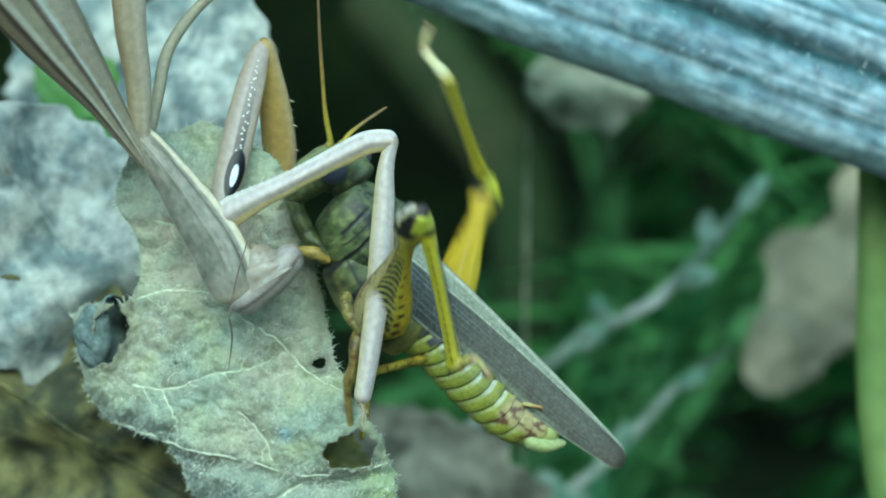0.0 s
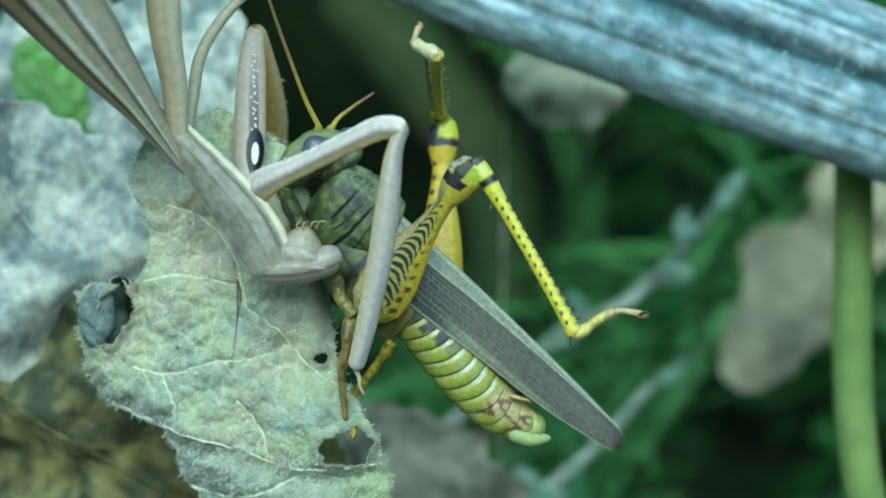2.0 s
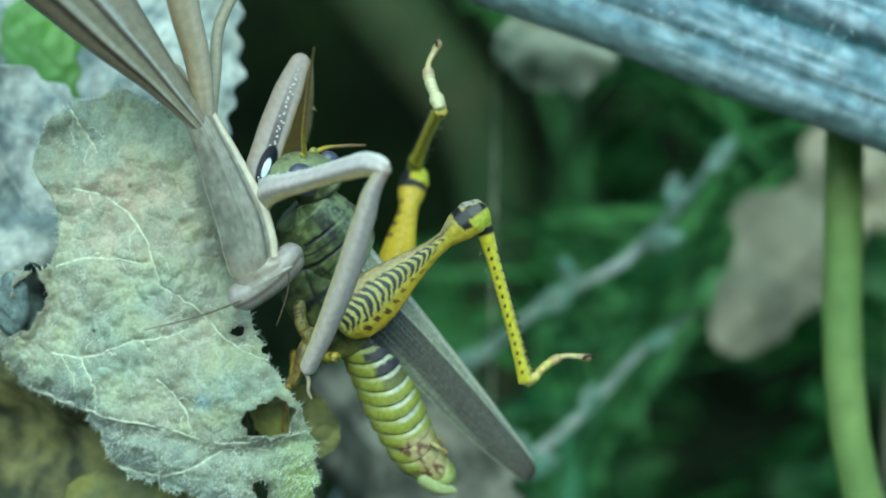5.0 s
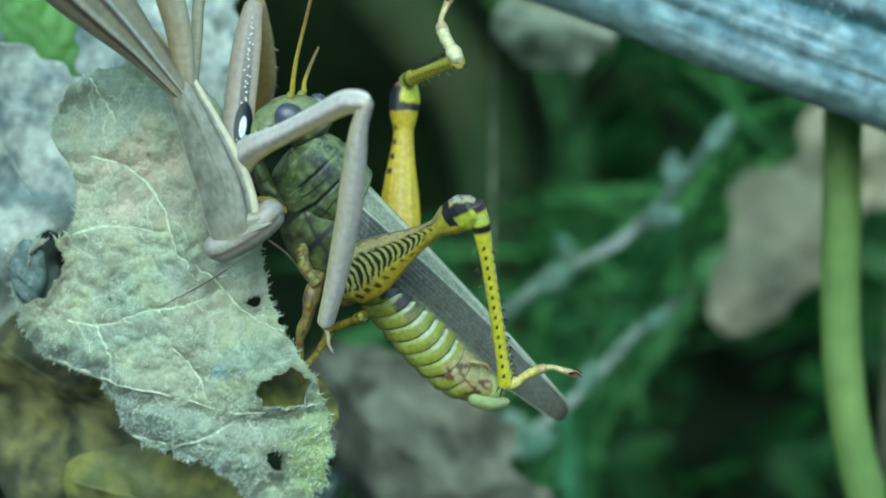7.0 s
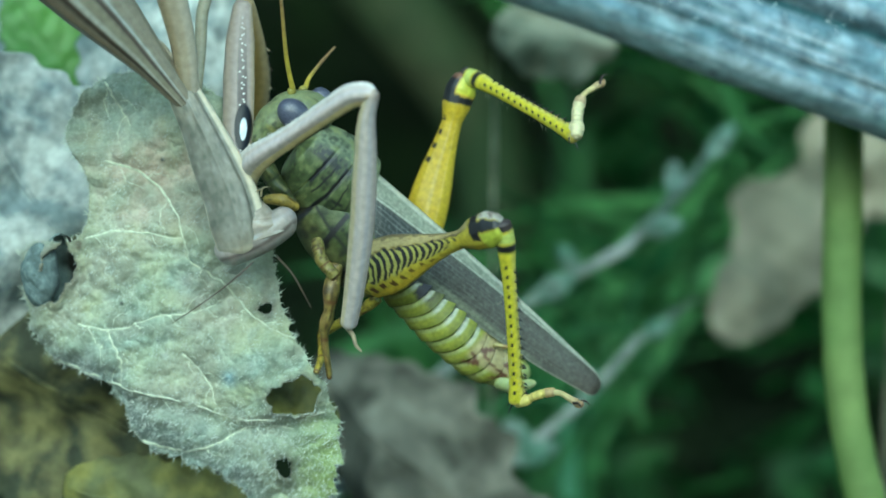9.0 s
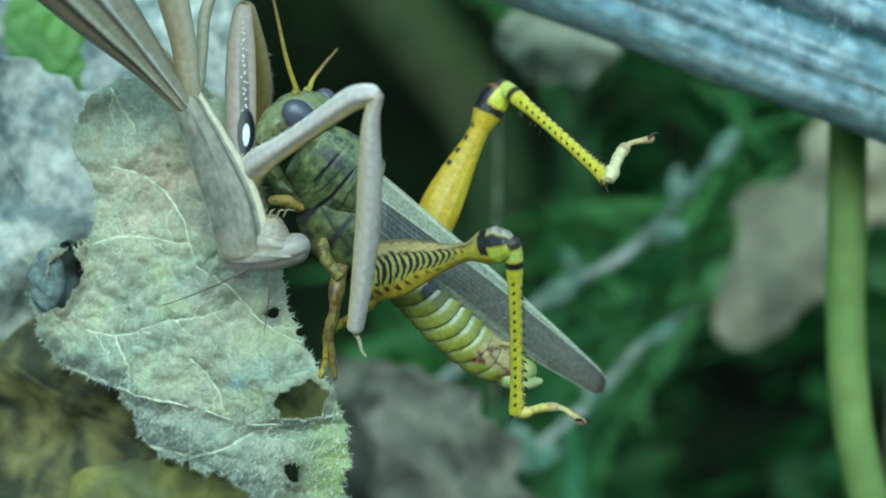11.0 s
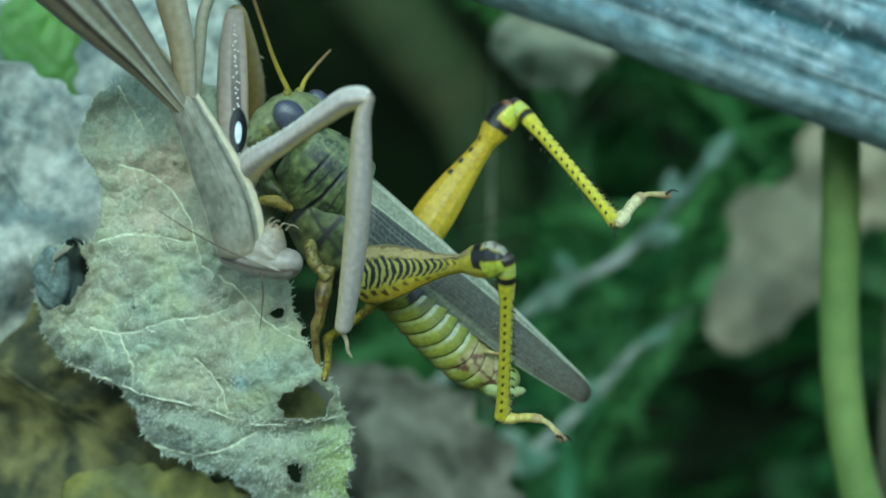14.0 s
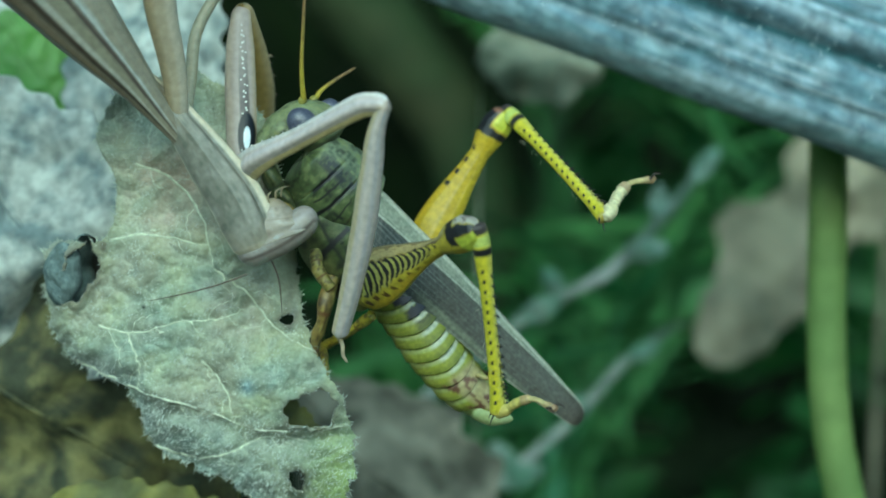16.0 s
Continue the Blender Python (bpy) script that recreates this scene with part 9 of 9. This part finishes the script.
    walk(FAR_COXA, [
        (0, pose(0.00955, 0.00450, 0.00308, -170.0, -47.2, 166.5)), (0.5, pose(0.00892, 0.00450, 0.00371, -165.8, -43.0, 159.6)),
        (1, pose(0.00964, 0.00450, 0.00358, -166.9, -40.7, 160.3)), (1.5, pose(0.00956, 0.00450, 0.00329, -169.5, -38.8, 163.5)),
        (2, pose(0.01008, 0.00450, 0.00293, -164.0, -37.7, 154.9)), (2.5, pose(0.01034, 0.00450, 0.00253, -161.5, -29.0, 145.4)),
        (2.8, pose(0.00949, 0.00450, 0.00224, -163.1, -22.3, 141.2)), (3, pose(0.00893, 0.00450, 0.00200, -165.0, -17.9, 138.9)),
        (3.2, pose(0.00937, 0.00450, 0.00208, -164.6, -20.8, 142.1)), (3.5, pose(0.01003, 0.00450, 0.00214, -164.9, -25.2, 147.6)),
        (3.6, pose(0.01018, 0.00450, 0.00218, -163.4, -25.9, 145.7)), (4, pose(0.01073, 0.00450, 0.00239, -157.3, -29.4, 139.6)),
        (4.5, pose(0.01063, 0.00450, 0.00202, -154.4, -35.6, 140.5)), (7, pose(0.01048, 0.00450, 0.00227, -169.4, -28.0, 158.2)),
        (7.5, pose(0.01014, 0.00450, 0.00229, -169.3, -27.2, 157.5)), (8, pose(0.01002, 0.00450, 0.00229, -170.1, -27.6, 159.4)),
        (8.5, pose(0.00996, 0.00450, 0.00237, -171.6, -25.7, 161.2)), (9, pose(0.00966, 0.00450, 0.00242, -172.1, -23.9, 161.2)),
        (11.5, pose(0.00983, 0.00450, 0.00249, -172.9, -23.4, 162.7)), (12, pose(0.00975, 0.00450, 0.00221, -172.6, -23.0, 161.7)),
        (12.5, pose(0.00973, 0.00450, 0.00205, -172.5, -22.1, 160.8)), (13, pose(0.00962, 0.00450, 0.00196, -172.3, -22.2, 160.2)),
        (13.5, pose(0.00961, 0.00450, 0.00183, -171.6, -23.2, 159.4)), (14, pose(0.00956, 0.00450, 0.00216, -171.0, -22.3, 157.3)),
        (14.5, pose(0.01003, 0.00450, 0.00239, -171.3, -27.4, 161.6)), (15, pose(0.01044, 0.00450, 0.00316, -169.8, -32.5, 161.5)),
        (15.5, pose(0.01051, 0.00450, 0.00304, -169.7, -32.8, 161.5)), (16, pose(0.01070, 0.00450, 0.00271, -169.7, -34.0, 162.1)),
    ])
    walk(FAR_FORELEG, [
        (0, pose(-0.00129, 0.00710, 0.01511, 15.8, 29.7, 29.7)), (0.5, pose(-0.00231, 0.00868, 0.01491, 10.0, 29.0, 20.0)),
        (1, pose(-0.00206, 0.00868, 0.01428, 8.7, 30.7, 16.6)), (1.5, pose(-0.00269, 0.00814, 0.01357, 10.0, 30.3, 19.2)),
        (2, pose(-0.00167, 0.01001, 0.01296, 29.0, 28.6, 49.2)), (2.5, pose(-0.00147, 0.01263, 0.01049, 31.3, 23.0, 57.3)),
        (2.8, pose(-0.00235, 0.01400, 0.00845, 30.8, 18.8, 61.6)), (3, pose(-0.00284, 0.01475, 0.00705, 30.0, 16.1, 64.4)),
        (3.2, pose(-0.00273, 0.01391, 0.00789, 30.3, 17.3, 63.0)), (3.5, pose(-0.00249, 0.01245, 0.00913, 30.7, 19.3, 60.9)),
        (3.6, pose(-0.00200, 0.01281, 0.00934, 32.2, 19.7, 61.8)), (4, pose(-0.00015, 0.01377, 0.01044, 38.7, 21.8, 65.1)),
        (4.5, pose(0.00034, 0.01298, 0.01156, 41.0, 24.8, 64.3)), (7, pose(-0.00296, 0.00987, 0.00998, 27.2, 20.4, 55.8)),
        (7.5, pose(-0.00334, 0.01008, 0.00978, 26.0, 19.9, 55.0)), (8, pose(-0.00358, 0.00962, 0.00989, 25.7, 20.3, 54.3)),
        (8.5, pose(-0.00403, 0.00926, 0.00948, 24.3, 19.6, 53.3)), (9, pose(-0.00454, 0.00934, 0.00906, 22.8, 19.0, 52.3)),
        (11.5, pose(-0.00454, 0.00898, 0.00901, 21.0, 18.2, 50.9)), (12, pose(-0.00458, 0.00924, 0.00863, 20.3, 17.4, 51.1)),
        (12.5, pose(-0.00461, 0.00949, 0.00824, 19.7, 16.6, 51.3)), (13, pose(-0.00466, 0.00964, 0.00817, 19.3, 16.4, 51.2)),
        (13.5, pose(-0.00451, 0.00980, 0.00828, 20.3, 17.2, 51.5)), (14, pose(-0.00443, 0.01036, 0.00838, 21.3, 17.9, 51.7)),
        (14.5, pose(-0.00378, 0.00910, 0.00993, 23.6, 20.3, 51.6)), (15, pose(-0.00268, 0.00890, 0.01197, 28.1, 24.2, 52.5)),
        (15.5, pose(-0.00256, 0.00887, 0.01193, 27.9, 23.9, 52.6)), (16, pose(-0.00224, 0.00869, 0.01187, 28.4, 23.6, 53.4)),
    ])
    walk(MANTIS_HEAD, [
        (0, pose(0.01852, 0.00000, 0.00351, 180.0, -82.9, 180.0)), (0.5, pose(0.01848, 0.00000, 0.00267, 0.0, -74.8, 0.0)),
        (1, pose(0.01923, 0.00000, 0.00269, 0.0, -57.4, 0.0)), (1.5, pose(0.01923, 0.00000, 0.00203, 0.0, -55.0, 0.0)),
        (2, pose(0.02004, 0.00000, 0.00216, 0.0, -57.5, 0.0)), (2.5, pose(0.01899, 0.00000, 0.00252, 180.0, -67.5, 180.0)),
        (2.8, pose(0.01862, 0.00000, 0.00200, 180.0, -66.4, 180.0)), (3, pose(0.01840, 0.00000, 0.00164, 180.0, -65.8, 180.0)),
        (3.2, pose(0.01866, 0.00000, 0.00181, 180.0, -68.4, 180.0)), (3.5, pose(0.01908, 0.00000, 0.00205, 180.0, -72.2, 180.0)),
        (3.6, pose(0.01908, 0.00000, 0.00199, 180.0, -72.2, 180.0)), (4, pose(0.01908, 0.00000, 0.00177, 180.0, -72.2, 180.0)),
        (4.5, pose(0.01896, 0.00000, 0.00140, 180.0, -73.0, 180.0)), (7, pose(0.01782, 0.00000, 0.00149, 180.0, -81.1, 180.0)),
        (7.5, pose(0.01783, 0.00000, 0.00154, 180.0, -81.7, 180.0)), (8, pose(0.01785, 0.00000, 0.00160, 180.0, -82.3, 180.0)),
        (8.5, pose(0.01759, 0.00000, 0.00177, 180.0, -84.4, 180.0)), (9, pose(0.01761, 0.00000, 0.00217, 180.0, -86.5, 180.0)),
        (11.5, pose(0.01939, 0.00000, 0.00205, 22.3, -65.1, -24.3)), (12, pose(0.01949, 0.00000, 0.00158, 25.3, -59.7, -28.7)),
        (12.5, pose(0.01968, 0.00000, 0.00103, 23.9, -56.5, -28.0)), (13, pose(0.01954, 0.00000, 0.00127, 23.3, -55.9, -27.5)),
        (13.5, pose(0.01963, 0.00000, 0.00105, 19.0, -53.5, -23.1)), (14, pose(0.01971, 0.00000, 0.00119, 15.2, -51.0, -19.3)),
        (14.5, pose(0.01979, 0.00000, 0.00101, 11.8, -49.2, -15.4)), (15, pose(0.01987, 0.00000, 0.00147, 0.0, -45.4, 0.0)),
        (15.5, pose(0.01937, 0.00000, 0.00215, 0.0, -62.4, 0.0)), (16, pose(0.01865, 0.00000, 0.00252, 0.0, -83.3, 0.0)),
    ])
    walk(FEELER_A, [
        (0, pose(0.01964, -0.00350, -0.00196, -162.8, -45.2, 156.4)), (0.5, pose(0.01852, -0.00350, -0.00175, -157.8, -50.1, 152.0)),
        (0.75, pose(0.01846, -0.00350, -0.00160, -40.0, -64.2, 42.8)), (1, pose(0.01839, -0.00350, -0.00145, -4.3, -13.9, 17.4)),
        (1.5, pose(0.01761, -0.00350, -0.00291, -7.4, -19.5, 21.1)), (2, pose(0.01709, -0.00350, -0.00337, 23.5, 42.4, 32.8)),
        (2.5, pose(0.02090, -0.00350, -0.00083, 129.7, 73.2, 128.5)), (2.8, pose(0.02037, -0.00350, -0.00112, 44.2, 66.4, 46.8)),
        (3, pose(0.02004, -0.00350, -0.00135, 19.3, 45.7, 26.0)), (3.2, pose(0.02028, -0.00350, -0.00133, 21.0, 48.4, 27.2)),
        (3.5, pose(0.02064, -0.00350, -0.00133, 24.0, 52.3, 29.3)), (3.6, pose(0.02057, -0.00350, -0.00145, 40.6, 67.1, 42.9)),
        (4, pose(0.02036, -0.00350, -0.00195, 144.6, 76.6, 143.8)), (4.5, pose(0.01987, -0.00350, -0.00237, 144.1, 78.0, 143.5)),
        (7, pose(0.01997, -0.00350, 0.00041, 53.9, 79.4, 54.4)), (7.5, pose(0.01990, -0.00350, 0.00041, 51.7, 79.2, 52.2)),
        (8, pose(0.01984, -0.00350, 0.00042, 49.6, 79.0, 50.1)), (8.5, pose(0.01971, -0.00350, 0.00049, 43.5, 76.9, 44.2)),
        (9, pose(0.01959, -0.00350, 0.00056, 38.5, 74.5, 39.5)), (11.5, pose(0.01950, -0.00350, -0.00028, 144.9, 77.3, 144.3)),
        (12, pose(0.01907, -0.00350, -0.00077, 159.8, 67.4, 158.3)), (12.5, pose(0.01866, -0.00350, -0.00127, 167.4, 55.0, 164.7)),
        (13, pose(0.01881, -0.00350, -0.00047, 167.8, 50.8, 164.4)), (13.5, pose(0.01892, -0.00350, -0.00013, 169.1, 44.0, 164.5)),
        (14, pose(0.01905, -0.00350, 0.00021, 170.8, 35.6, 164.4)), (14.5, pose(0.01944, -0.00350, -0.00059, 162.3, 55.3, 158.8)),
        (15, pose(0.01969, -0.00350, -0.00147, 152.9, 69.0, 151.3)), (15.5, pose(0.01973, -0.00350, -0.00188, 155.3, 67.6, 153.5)),
        (16, pose(0.01975, -0.00350, -0.00229, 157.3, 66.3, 155.4)),
    ])
    walk(FEELER_B, [
        (0, pose(0.01943, -0.00350, -0.00181, 25.4, 31.4, 42.4)), (0.5, pose(0.01852, -0.00350, -0.00175, 9.2, 11.8, 38.4)),
        (1, pose(0.01839, -0.00350, -0.00145, 28.4, 37.5, 41.7)), (1.5, pose(0.01761, -0.00350, -0.00291, 15.3, 25.1, 32.8)),
        (2, pose(0.01709, -0.00350, -0.00337, 38.9, 28.9, 59.1)), (2.5, pose(0.01619, -0.00350, 0.00426, 2.6, 4.8, 28.2)),
        (2.8, pose(0.01660, -0.00350, 0.00359, 5.3, 9.5, 29.5)), (3, pose(0.01690, -0.00350, 0.00317, 7.4, 12.8, 30.4)),
        (3.2, pose(0.01756, -0.00350, 0.00315, 11.8, 20.4, 31.0)), (3.5, pose(0.01855, -0.00350, 0.00304, 18.1, 31.1, 32.4)),
        (3.6, pose(0.01860, -0.00350, 0.00318, 18.8, 32.7, 32.2)), (4, pose(0.01875, -0.00350, 0.00378, 20.4, 37.9, 31.1)),
        (4.5, pose(0.01892, -0.00350, 0.00342, 20.8, 38.6, 31.4)), (7, pose(0.01953, -0.00350, 0.00261, -8.3, -17.4, 26.0)),
        (7.5, pose(0.01943, -0.00350, 0.00264, -13.9, -24.4, 31.0)), (8, pose(0.01934, -0.00350, 0.00267, -23.1, -33.0, 38.1)),
        (8.5, pose(0.01973, -0.00350, 0.00264, -7.6, -17.0, 24.6)), (9, pose(0.02012, -0.00350, 0.00261, -2.4, -7.6, 17.9)),
        (11.5, pose(0.02043, -0.00350, 0.00073, 9.1, 30.5, 17.5)), (12, pose(0.02045, -0.00350, 0.00039, 7.8, 27.2, 16.8)),
        (12.5, pose(0.02048, -0.00350, 0.00005, 6.7, 23.8, 16.1)), (13, pose(0.02048, -0.00350, 0.00060, 7.2, 23.5, 17.6)),
        (13.5, pose(0.02046, -0.00350, 0.00065, 8.3, 24.5, 19.5)), (14, pose(0.02044, -0.00350, 0.00070, 9.7, 25.4, 21.7)),
        (14.5, pose(0.02036, -0.00350, 0.00023, 11.7, 25.0, 26.2)), (15, pose(0.02022, -0.00350, -0.00025, 13.3, 22.3, 32.0)),
        (15.5, pose(0.02008, -0.00350, -0.00005, 13.9, 23.1, 32.3)), (16, pose(0.01995, -0.00350, 0.00016, 14.5, 23.9, 32.5)),
    ])


motions()
